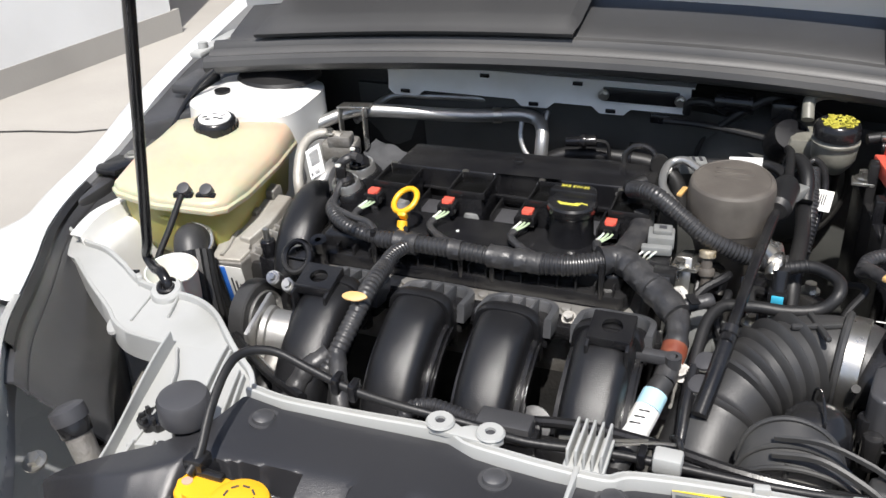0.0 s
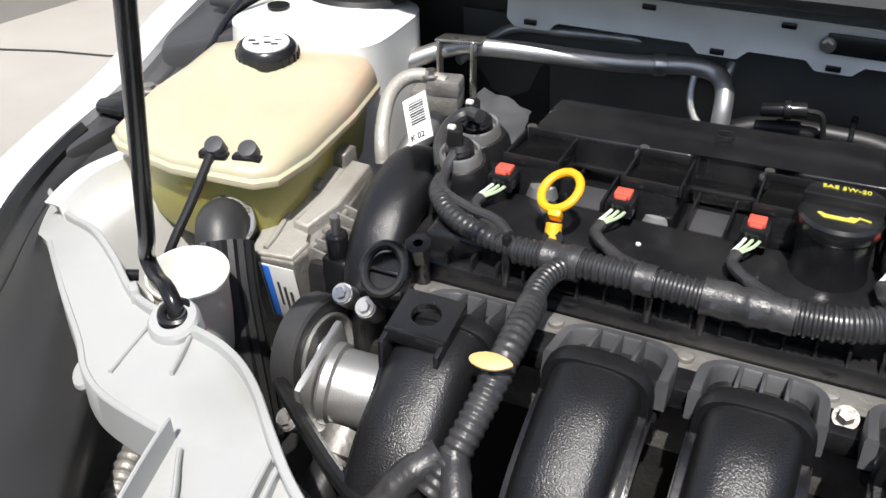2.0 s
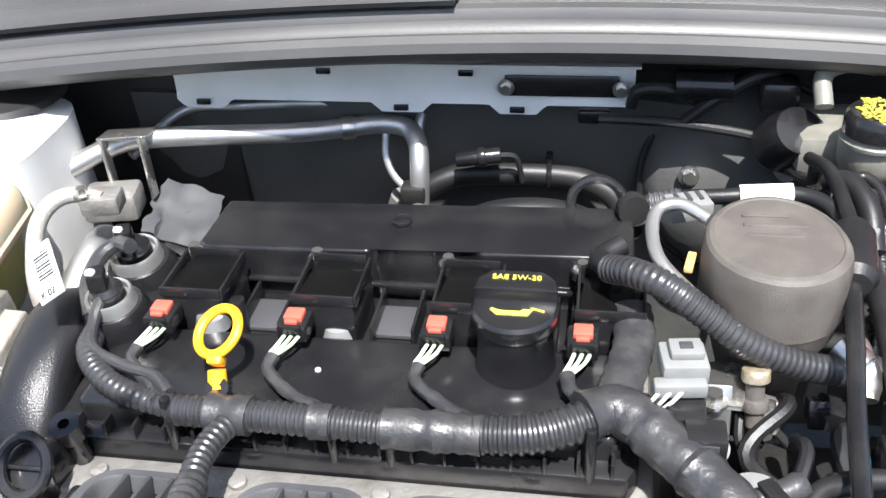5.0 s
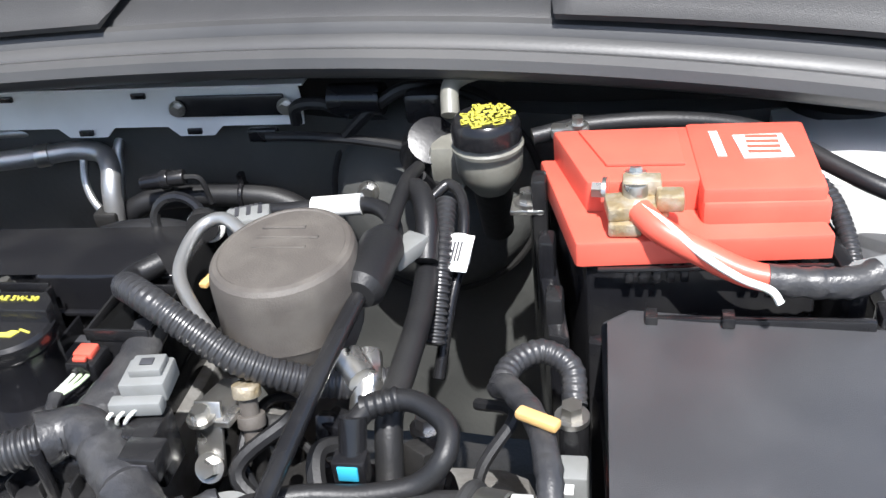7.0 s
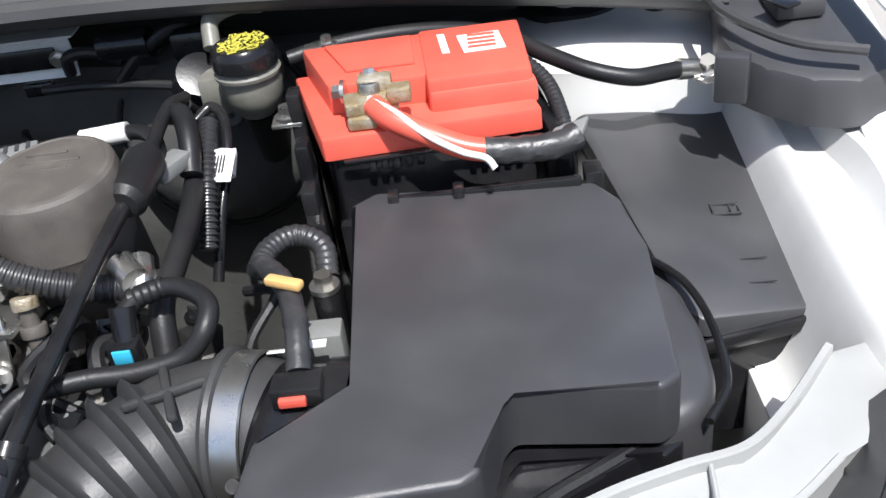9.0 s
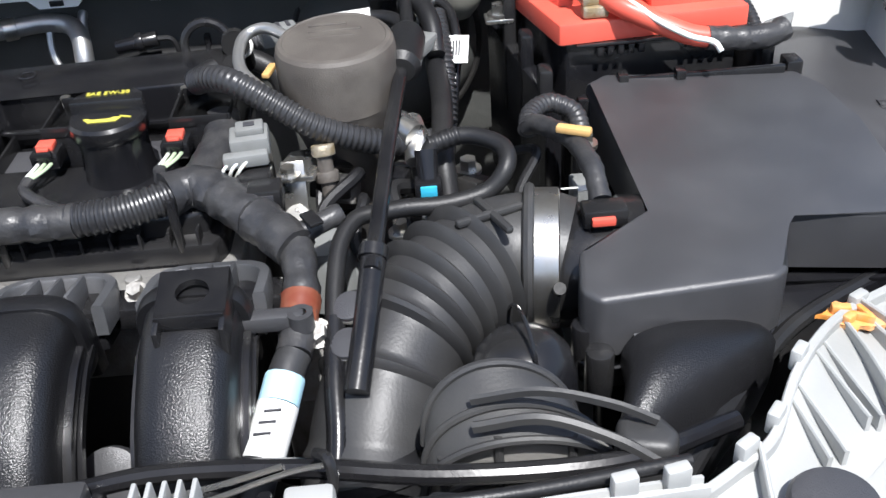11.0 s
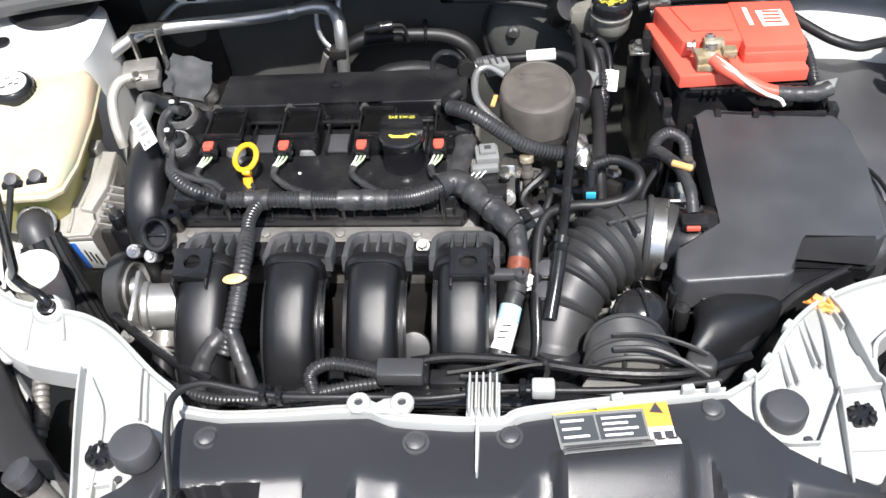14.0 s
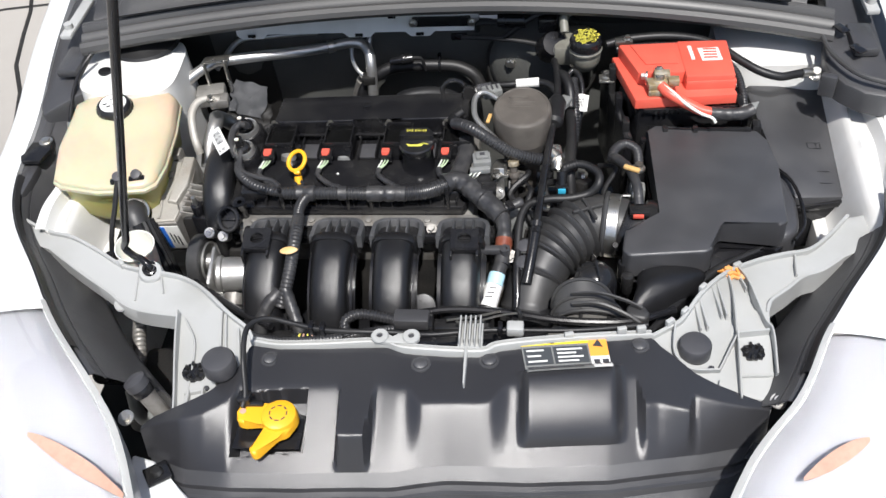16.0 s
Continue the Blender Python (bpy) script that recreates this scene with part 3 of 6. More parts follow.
support = thing("radiator_support", "pale grey moulded plastic radiator support", "radiator support", (0, .0, .7))
WING_L = [(-.262, .062), (-.277, .088), (-.31, .114), (-.364, .163), (-.404, .186), (-.45, .197), (-.507, .212), (-.565, .250), (-.62, .282), (-.668, .297), (-.74, .335), (-.80, .355), (-.81, .315),
          (-.75, .295), (-.652, .260), (-.581, .207), (-.517, .162), (-.484, .136), (-.45, .121), (-.395, .113), (-.386, .114), (-.372, .03), (-.356, -.048), (-.31, -.039), (-.29, .004), (-.272, .018)]
WING_R = [(.305, .088), (.325, .100), (.350, .118), (.381, .166), (.418, .205), (.467, .233), (.513, .250), (.552, .262), (.585, .292), (.625, .340), (.66, .35), (.70, .34), (.70, .30),
          (.65, .28), (.602, .255), (.567, .226), (.536, .211), (.509, .186), (.480, .160), (.472, .138), (.468, .04), (.453, .0), (.36, .018), (.335, .05)]


def low_prism(outline, top, thick, bevel, rise):
    """A plate that falls towards the front."""
    bm = prism(outline, 0, thick, bevel)
    for v in bm.verts:
        v.co.z += top - thick + rise(v.co.x, v.co.y)
    return bm


def wing_rise(x, y):
    return -.028 * smoothstep(.12, -.05, y) - .012 * smoothstep(.42, .7, abs(x))


nose("wing", low_prism(WING_L, .777, .012, .002, wing_rise), SUPPORT, support)
nose("wing", low_prism(WING_R, .770, .012, .002, wing_rise), SUPPORT, support)


def rim_line(points, z):
    return [p + Vector((0, 0, z + wing_rise(p.x, p.y))) for p in curve([(x, y, 0) for x, y in points], 8)]


def wall(line, w, h0, h1):
    return sweep(line, lambda i, n: [(-w, h0), (w, h0), (w, h1 - .001), (w - .0008, h1), (-w + .0008, h1), (-w, h1 - .001)])


nose("rim", wall(rim_line(WING_L[0:11], .777), .0028, -.035, .007), SUPPORT, support)
nose("rim", wall(rim_line(WING_L[14:21], .777), .0025, -.028, .001), SUPPORT, support)
nose("rim", wall(rim_line(WING_R[0:10], .770), .0028, -.035, .007), SUPPORT, support)
nose("rim", wall(rim_line(WING_R[14:20], .770), .0025, -.04, .001), SUPPORT, support)
# upright ribs and the walls of the front pockets
for pts, z, h in (([(-.386, .112), (-.372, .03), (-.356, -.048)], .777, .016), ([(-.376, .106), (-.352, .06), (-.349, -.03)], .777, .003), ([(-.322, .118), (-.312, .06)], .777, .006),
                  ([(-.314, .112), (-.304, .058)], .777, .006), ([(-.29, .088), (-.276, .02)], .777, .008), ([(-.283, .084), (-.268, .022)], .777, .008), ([(-.352, -.012), (-.322, -.006)], .777, .006),
                  ([(-.345, -.008), (-.342, -.044)], .777, .010), ([(-.325, -.004), (-.320, -.04)], .777, .010), ([(-.44, .194), (-.425, .155)], .777, .003), ([(-.478, .200), (-.465, .14)], .777, .003),
                  ([(.340, .112), (.335, .07), (.342, .052), (.357, .040), (.394, .040)], .770, .010), ([(.394, .040), (.404, .058), (.424, .095)], .770, .006),
                  ([(.424, .097), (.421, .036), (.419, .0)], .770, .010), ([(.44, .220), (.452, .19), (.464, .12), (.472, .100), (.470, .036)], .770, .010), ([(.424, .096), (.468, .102)], .770, .007),
                  ([(.421, .034), (.466, .036)], .770, .002), ([(.425, .215), (.428, .17), (.424, .10)], .770, .005), ([(.436, .222), (.448, .18)], .770, .005),
                  ([(.372, .150), (.376, .105)], .770, .0015), ([(.38, .158), (.386, .108)], .770, .0015), ([(.400, .188), (.408, .13)], .770, .0015), ([(.408, .192), (.415, .13)], .770, .0015),
                  ([(.394, .026), (.392, .010), (.41, .008)], .770, .006), ([(.53, .255), (.525, .21)], .770, .004)):
    nose("rib", wall(rim_line(pts, z), .0014, -.012, h), SUPPORT, support)
nose("front_face", box(.4425, .015, .722, .046, .004, .05, .001, turn=Matrix.Rotation(.0, 4, "Z")), SUPPORT, support)
nose("front_clip", box(.434, -.004, .735, .016, .014, .012, .002), SUPPORT, support)
for x in (.446, .452, .458):
    nose("front_tooth", box(x, -.002, .735, .0025, .012, .018, .0005), SUPPORT, support)
# centre rail behind the cover
CENTRE = [(-.262, .062), (-.216, .049), (-.149, .044), (-.089, .044), (-.060, .043), (-.040, .034), (-.010, .030), (.030, .028), (.074, .030), (.096, .042), (.176, .060), (.269, .080), (.305, .088)]


def rail_z(x):
    return .806 - .30 * (x - .03) ** 2 - .03 * max(0, x)


line = [p + Vector((0, 0, rail_z(p.x))) for p in curve([(x, y, 0) for x, y in CENTRE], 8)]
nose("centre_rail", sweep(line, lambda i, n: [(-.006, -.03), (.005, -.03), (.005, .002), (.004, .006), (.002, .007), (.001, .003), (-.002, .003), (-.003, .006), (-.005, .006), (-.006, .002)]), SUPPORT, support)
for x, y in ((-.070, .047), (-.026, .047)):
    nose("lug", lathe([(.0045, .004), (.0045, 0), (.011, 0), (.0125, .002), (.011, .004), (.0045, .004)], (x, y, .812), seg=24), SUPPORT, support)
    nose("lug_hole", cyl((x, y, .8125), (x, y, .8135), .0043), INK, support)
nose("lug_web", prism([(-.078, .038), (-.020, .036), (-.014, .046), (-.020, .056), (-.046, .054), (-.052, .046), (-.062, .055), (-.08, .05)], .807, .812, .0015), SUPPORT, support)
# ribbed bonnet striker bracket in the middle
for i in range(5):
    nose("striker_rib", box(.042 + .0068 * i, .054, .816, .0024, .042, .022, .0008), SUPPORT, support)
nose("striker_web", box(.0555, .054, .808, .034, .042, .006, .001), SUPPORT, support)
nose("striker_blade", prism([(.0492, -.028), (.0505, -.03), (.0518, -.028), (.053, .035), (.048, .035)], .797, .812, .001), SUPPORT, support)
nose("lever_perch", box(.116, .075, .80, .024, .018, .016, .003), SUPPORT, support)
for x, y, z, a in ((.355, .130, .774, 50), (.332, .108, .776, 35), (.385, .176, .774, 48), (.263, .080, .790, 10), (.29, .086, .786, 12), (.19, .064, .796, 12), (.44, .222, .772, 30), (-.51, .214, .777, -40), (-.47, .205, .777, -15)):
    nose("clip_tab", box(x, y, z + .002, .013, .007, .014, .0015, turn=Matrix.Rotation(radians(a), 4, "Z")), SUPPORT, support)
# torn rubber sockets
for x, y, z in ((-.345, .022, .757), (.444, .073, .754)):
    rnd = random.Random(int(x * 1000))
    bm = bmesh.new()
    out = [(x + .0165 * math.cos(a) * k, y + .0150 * math.sin(a) * k) for a, k in [(j * math.pi / 14, rnd.uniform(.82, 1.12)) for j in range(28)]]
    prism(out, z - .002, z + .007, .0008, bm=bm)
    nose("socket", bm, GLOSS, support, "black rubber clip socket")
    for j in range(7):
        a = j * .9
        nose("socket_tooth", box(x + .011 * math.cos(a), y + .011 * math.sin(a), z + .009, .006, .004, .006, .001, turn=Matrix.Rotation(a, 4, "Z")), RUBBER, support)
nose("small_hole", cyl((-.322, -.002, .755), (-.322, -.002, .7575), .004), INK, support)
nose("small_hole", cyl((.384, .044, .758), (.384, .044, .7605), .004), INK, support)
# housing in which the prop rod stands
nose("rod_boss", lathe([(.0105, .022), (.0165, .022), (.0185, .019), (.0195, -.01)], (-.457, .199, .766), (.1, -.25, 1), 28), SUPPORT, support)
nose("boss_hole", cyl((-.457, .198, .782), (-.4565, .1965, .7865), .0103), INK, support)
nose("arm_plug", lathe([(0, .004), (.010, .0035), (.012, .001), (.012, -.004)], (-.492, .143, .766), (-.2, -.6, .8), 20), SUPPORT, support)

# bump stops, black rubber
for x, y, z, low in ((-.256, -.056, .892, .035), (.356, .037, .822, .025)):
    bmp = thing("bump_stop", "round black rubber bonnet bump stop", "bump stop", (x, y, z - .045), "bonnet bump stops")
    part("head", lathe([(0, 0), (.015, -.0004), (.0195, -.0018), (.0215, -.005), (.0218, -.022), (.020, -.026), (0, -.026)], (x, y, z), seg=32), DARKGREY, bmp)
    part("stem", lathe([(.013, -.026), (.0145, -.03), (.0145, -.026 - low)], (x, y, z), seg=20), GLOSS, bmp)
rnd = random.Random(31)
blot = [(.4225 + .017 * k * math.cos(a), .1745 + .014 * k * math.sin(a)) for a, k in [(j * math.pi / 16, rnd.uniform(.55, 1.25)) for j in range(32)]]
bm = prism(blot, .8075, .8105, .0008)
for k in range(5):
    a = rnd.uniform(0, 6.28)
    box(.4225 + .007 * math.cos(a), .1745 + .006 * math.sin(a), .8125, rnd.uniform(.006, .014), rnd.uniform(.003, .006), rnd.uniform(.003, .007), .0012, bm, Matrix.Rotation(rnd.uniform(0, 3), 4, "Z"))
solid("sealant_smear", bm, RUSTY, "orange clip with smeared residue on the support", "clip")


# black radiator cover with recess, bulge and ridges
COVER_BACK = ((-.395, -.070), (-.381, -.057), (-.356, -.045), (-.331, -.034), (-.307, -.022), (-.287, -.001), (-.272, .017), (-.263, .054), (-.216, .042), (-.149, .038), (-.060, .037), (-.035, .026), (-.010, .023), (.030, .021), (.074, .023),
              (.096, .035), (.176, .053), (.269, .073), (.306, .082), (.318, .068), (.334, .055), (.360, .030), (.388, .016), (.425, .004), (.456, -.005))
COVER_FRONT = ((-.395, -.088), (-.329, -.114), (-.261, -.124), (-.169, -.130), (-.039, -.130), (.029, -.118), (.136, -.114), (.24, -.100), (.366, -.066), (.426, -.045), (.456, -.026))


def cover_back(x):
    return between(COVER_BACK, x)


def cover_front(x):
    return between(COVER_FRONT, x)


def cover_z(x, y):
    f = (y - cover_front(x)) / max(.012, cover_back(x) - cover_front(x))
    top = .803 - .24 * (x - .03) ** 2 - .03 * max(0, x)
    crease = .62 - .16 * bump(x, .0, .085, .028) - .28 * bump(x, .290, .345, .012) - .47 * bump(x, -.110, -.076, .009)
    t = 1 - f / crease
    z = top - .046 * .5 * (t + math.sqrt(t * t + .004))
    z += .021 * bump(x, .138, .246, .018) * math.sqrt(max(0, 1 - ((f - .45) / .30) ** 2))      # half-round bulge
    z -= .026 * bump(x, -.262, -.166, .003) * bump(y, -.102, -.030, .003)         # well of the release lever
    return z


cover = thing("radiator_cover", "textured black plastic radiator cover with recess", "cover", (0, -.05, .75))
def cover_at(u, v):
    x = -.395 + .851 * u
    y = cover_front(x) + (cover_back(x) - cover_front(x)) * v
    return (x, y, cover_z(x, y))
nose("panel", thicken(sheet(240, 84, cover_at), .003), COVERBLACK, cover)
for x, y in ((-.010, .008), (.082, .018), (.287, .066), (-.227, .026)):
    nose("push_clip", lathe([(0, .005), (.006, .0048), (.0095, .003), (.0105, .0), (.0135, .0), (.0135, -.003)], (x, y, cover_z(x, y) + .001), seg=24), BLACK, cover, "round black push clip")
nose("well_floor", box(-.214, -.066, .757, .092, .068, .002), GLOSS, cover)
# stepped front edge: slope, slot, lip and lower trim
EDGE_STEPS = ((0, 0), (-.010, -.006), (-.016, -.010), (-.017, -.018), (-.026, -.020), (-.028, -.013), (-.033, -.013), (-.036, -.022), (-.052, -.028), (-.056, -.042), (-.058, -.052), (-.080, -.058), (-.10, -.066), (-.13, -.10), (-.14, -.19))
def slot_at(u, v):
    x = -.390 + .84 * u
    k = round(v * (len(EDGE_STEPS) - 1))
    ends = bump(u, .06, .94, .06)
    return (x, cover_front(x) + EDGE_STEPS[k][0] * (.35 + .65 * ends), cover_z(x, cover_front(x)) + EDGE_STEPS[k][1])
nose("front_trim", thicken(sheet(90, len(EDGE_STEPS) - 1, slot_at), .002), BLACK, cover, "black slotted grille top trim")
# pale corners of the bumper under the lamps
for side, outline, z in ((-1, [(-.416, -.089), (-.380, -.098), (-.35, -.125), (-.305, -.162), (-.29, -.25), (-.41, -.25), (-.41, -.17)], .722), (1, [(.398, -.118), (.427, -.078), (.465, -.036), (.482, -.040), (.490, -.068), (.474, -.13), (.46, -.24), (.36, -.24)], .722)):
    corner = thing("bumper_corner", "white painted bumper corner below the headlamp", "bumper", seated((outline[0][0], -.15, .70)), "bumper corners")
    nose("shell", prism(outline, z - .05, z, .006, seg=3), PAINT, corner)
    cx, cy = (-.368, -.122) if side < 0 else (.438, -.072)
    nose("tab", box(cx, cy, z + .004, .034, .030, .006, .002, turn=Matrix.Rotation(-side * .6, 4, "Z")), GLOSS, corner, "black mounting tab")
    nose("tab_screw", lathe([(0, .006), (.006, .005), (.009, .001), (.009, -.002)], (cx, cy, z + .008), seg=16), RUBBER, corner)
solid("grille_badge_mount", lathe([(0, .02), (.04, .018), (.07, .008), (.078, 0), (.05, -.01)], (.05, -.272, .735), (0, -.5, 1), 36), DARKGREY, "domed dark grey badge mount on grille", "badge")

# bonnet release handle, yellow, in its well
handle = thing("bonnet_release_lever", "bright yellow plastic bonnet release lever", "lever", seated((-.205, -.075, .775)))
nose("knob", lathe([(0, .006), (.018, .0055), (.023, .003), (.0245, -.002), (.0245, -.014)], (-.195, -.069, .788), seg=36), YELLOW, handle)
nose("arm", prism([(-.254, -.064), (-.254, -.053), (-.226, -.053), (-.200, -.046), (-.190, -.085), (-.219, -.079), (-.243, -.081), (-.252, -.077)], .774, .788, .004, seg=3), YELLOW, handle)
nose("grip", prism([(-.172, -.078), (-.180, -.094), (-.192, -.099), (-.214, -.128), (-.221, -.127), (-.227, -.118), (-.208, -.089), (-.200, -.066)], .774, .787, .004, seg=3), YELLOW, handle)
for k in range(8):
    a = k * math.pi / 4
    nose("slot", box(-.195 + .0115 * math.cos(a), -.069 + .0115 * math.sin(a), .7938, .006, .0016, .0010, turn=Matrix.Rotation(a + math.pi / 2, 4, "Z")), INK, handle)
nose("eye", cyl((-.246, -.063, .787), (-.246, -.063, .7888), .0045), AMBER, handle)
# release cable
cable = thing("release_cable", "thin black bonnet release cable looping over the cover", "cable", seated((-.2, .03, .8)))
nose("sheath", tube([(-.246, -.060, .792), (-.243, -.045, .802), (-.248, -.014, .822), (-.252, .022, .835), (-.247, .044, .838), (-.225, .056, .836), (-.19, .054, .828), (-.155, .052, .82), (-.116, .054, .814), (-.05, .058, .808), (0, .062, .80), (.08, .074, .797), (.2, .080, .792), (.30, .098, .785)], .0038, 12), RUBBER, cable)
nose("end_fitting", box(-.245, -.047, .796, .018, .018, .012, .003), GLOSS, cable)
nose("end_wing", box(-.236, -.052, .79, .034, .008, .006, .002), GLOSS, cable)
for x, y, z in ((-.150, .052, .820), (-.166, .053, .822), (.095, .076, .798)):
    nose("clip", box(x, y, z, .007, .016, .016, .002), GLOSS, cable)

# ---- engine ----
engine = thing("engine_block", "dark grimy engine block with aluminium cylinder head", "engine", (-.15, .35, .4))
part("block", box(-.16, .40, .56, .42, .24, .36, .02), DARK, engine)
part("head", box(-.145, .40, .752, .38, .24, .07, .006), DULL_ALU, engine, "cast aluminium cylinder head edge")
part("head_ledge", box(-.145, .299, .784, .40, .030, .014, .003), DULL_ALU, engine, "grey weathered head casting")
for x in (-.31, -.215, -.122, -.028):
    part("head_boss", cyl((x, .300, .78), (x, .299, .795), .006, .006, 14, bevel=.001), DULL_ALU, engine)
part("gearbox", box(.17, .36, .60, .22, .22, .22, .03), DULL_ALU, engine, "grimy cast gearbox housing")
# no real part: a near-black box added as the shadow below the manifold
part("under_manifold_shade", box(-.1, .2, .52, .5, .12, .1, .02), DARK, engine)

# valve cover
COIL_X = (-.296, -.199, -.100, -.003)
vc = thing("valve_cover", "glossy black nylon valve cover", "valve cover", (-.16, .43, .79))
part("skirt", prism([(-.345, .315), (.028, .315), (.035, .33), (.035, .535), (-.335, .535), (-.355, .50), (-.355, .33)], .785, .806, .004), GLOSS, vc)
part("front_plateau", prism([(-.335, .330), (.02, .330), (.026, .336), (.026, .408), (-.335, .408)], .80, .826, .006, seg=3, tilt=(0, .06)), GLOSS, vc)
part("valley", box(-.155, .44, .806, .375, .075, .012, .003), GLOSS, vc)
rear = prism([(-.293, .474), (-.165, .474), (-.160, .479), (-.085, .479), (-.080, .474), (.024, .474), (.030, .480), (.030, .544), (-.298, .544), (-.30, .48)], .80, .857, .003, seg=3, tilt=(.02, 0))
part("rear_block", rear, GLOSS, vc)
part("ridge", box(-.135, .4705, .829, .33, .006, .004, .0015), GLOSS, vc)
for i in range(18):
    x = -.33 + i * .0205
    part("rib", box(x, .322, .806, .0022, .012, .022, .0006), GLOSS, vc)
for x0 in (-.250, -.152, -.052):
    part("web", box(x0, .442, .818, .0025, .05, .022, .0008), GLOSS, vc)
    part("web", box(x0 + .03, .442, .818, .0025, .05, .022, .0008), GLOSS, vc)
    part("pocket", box(x0 + .014, .443, .815, .03, .035, .004, .001), DARKGREY, vc)
part("well_bolt", cyl((-.252, .425, .81), (-.252, .425, .842), .006, bevel=.001), GLOSS, vc)
part("well_cap", lathe([(0, .012), (.01, .010), (.013, 0)], (-.268, .413, .826)), ALU, vc)
part("well_cap", lathe([(0, .012), (.01, .010), (.013, 0)], (-.175, .418, .82)), GREYPLUG, vc)
part("paint_speck", cyl((-.178, .372, .8265), (-.178, .372, .8275), .002), WHITE, vc)
part("emblem_ring", torus((-.145, .512, .8615), .007, .0008, seg=20, small=6), GLOSS, vc)
part("lifting_eye", torus((.002, .545, .862), .020, .004, (0, -1, .2), 24, 8), GLOSS, vc)
for x in (-.262, -.155, -.118, .005):
    part("stud", cyl((x, .318, .80), (x, .318, .843), .0035, bevel=.0008), GLOSS, vc)

# ignition coils
first = None
for x in COIL_X:
    if first is None:
        coil = thing("ignition_coil", "black plug-top ignition coil with red connector lock", "ignition coil", (x, .40, .82), "ignition coils on valve cover")
        cx = x + .016
        shell = prism([(cx - .022, .412), (cx + .022, .412), (cx + .024, .462), (cx - .017, .466)], .815, .852, .003)
        part("body", shell, GLOSS, coil)
        top = prism([(cx - .0205, .416), (cx + .0205, .416), (cx + .0222, .460), (cx - .0155, .4635)], .8525, .8535, .0003)
        part("potting", top, POTTING, coil, "smooth dark potting")
        for px, py, sx, sy in ((cx, .4125, .045, .002), (cx, .464, .04, .002), (cx - .0205, .437, .002, .05), (cx + .0235, .437, .002, .05)):
            part("lip", box(px, py, .8545, sx, sy, .009, .0006), GLOSS, coil)
        part("chimney", box(cx, .432, .825, .030, .030, .03, .004), GLOSS, coil)
        part("tab", cyl((x - .003, .470, .845), (x - .003, .470, .851), .008), GLOSS, coil)
        hexbolt((x - .003, .470, .850), .0045, .008, parent=coil)
        plug = part("plug", box(x, .398, .843, .021, .022, .013, .002), GLOSS, coil, "black connector")
        part("lock", box(x, .3995, .851, .013, .012, .005, .0012), RED, plug, "red lock tab")
        part("lock_tooth", box(x, .391, .8515, .009, .004, .003, .0008), RED, plug)
        part("latch", box(x, .3865, .849, .015, .003, .006, .0008), GLOSS, plug)
        for k, mat in ((-.005, NATURAL), (0, WIREGREEN), (.005, WIREGREEN)):
            part("wire", tube([(x + k, .388, .842), (x - .003 + k * .9, .379, .841), (x - .009 + k * .5, .370, .839)], .0014, 6), mat, coil)
        first = coil
    else:
        copy_thing(first, Matrix.Translation((x, .40, .82)))

# oil filler cap
cap = thing("oil_filler_cap", "black oil filler cap with yellow oil-can symbol", "oil cap", (-.047, .394, .82))
part("neck", lathe([(.030, -.004), (.028, .004), (.0255, .010), (.025, .03), (.027, .042)], (-.047, .394, .822)), GLOSS, cap)
part("cap_disc", lathe([(.026, .0), (.0285, .004), (.0285, .012), (.0265, .0145), (0, .0145)], (-.047, .394, .860), seg=40), GLOSS, cap)
part("grip", prism([(-.0745, .398), (-.0195, .398), (-.022, .410), (-.03, .419), (-.064, .419), (-.072, .410)], .870, .884, .002), GLOSS, cap)
words("SAE 5W-20", .0068, pose(-.047, .4095, .8846), LIME, cap)
bm = prism([(-.058, .382), (-.038, .382), (-.035, .388), (-.041, .3885), (-.043, .3862), (-.056, .3862), (-.061, .3885), (-.0625, .3872)], .8745, .8752)
box(-.032, .3885, .8748, .009, .0014, .0007, bm=bm, turn=Matrix.Rotation(-.35, 4, "Z"))
part("oil_can_symbol", bm, LIME, cap)

# dipstick
dip = thing("dipstick", "yellow ring-handled engine oil dipstick", "dipstick", (-.238, .355, .82))
part("ring", torus((-.237, .360, .865), .0142, .0034, (-.22, -.5, .82), 32, 10, stretch=1.15), YELLOW, dip)
part("shank", box(-.2355, .3465, .852, .010, .007, .013, .002, turn=Matrix.Rotation(.7, 4, "X")), YELLOW, dip)
part("collar", cyl((-.235, .343, .847), (-.234, .337, .837), .006, .0065, 16), YELLOW, dip)
part("guide", cyl((-.235, .341, .84), (-.234, .335, .80), .006, seg=12), GLOSS, dip)
clip = part("clip", lathe([(.003, 0), (.008, 0), (.008, .006), (.003, .006)], (-.232, .334, .836), (0, -.5, 1), 12), GLOSS, dip, "black star-shaped clip")

# intake manifold: four curved runners
manifold = thing("intake_manifold", "pebbled black plastic intake manifold with four runners", "intake manifold", (-.12, .2, .6))
RUN_X = (-.262, -.162, -.068, .034)
SPINE = [(.226, .8085), (.216, .8085), (.203, .807), (.185, .802), (.150, .780), (.124, .745), (.112, .70), (.112, .64), (.125, .56)]


def squircle(w, h, seg=28, p=3.4):
    out = []
    for k in range(seg):
        a = 2 * math.pi * k / seg
        c, s = math.cos(a), math.sin(a)
        out.append((w * math.copysign(abs(c) ** (2 / p), c), h * math.copysign(abs(s) ** (2 / p), s)))
    return out


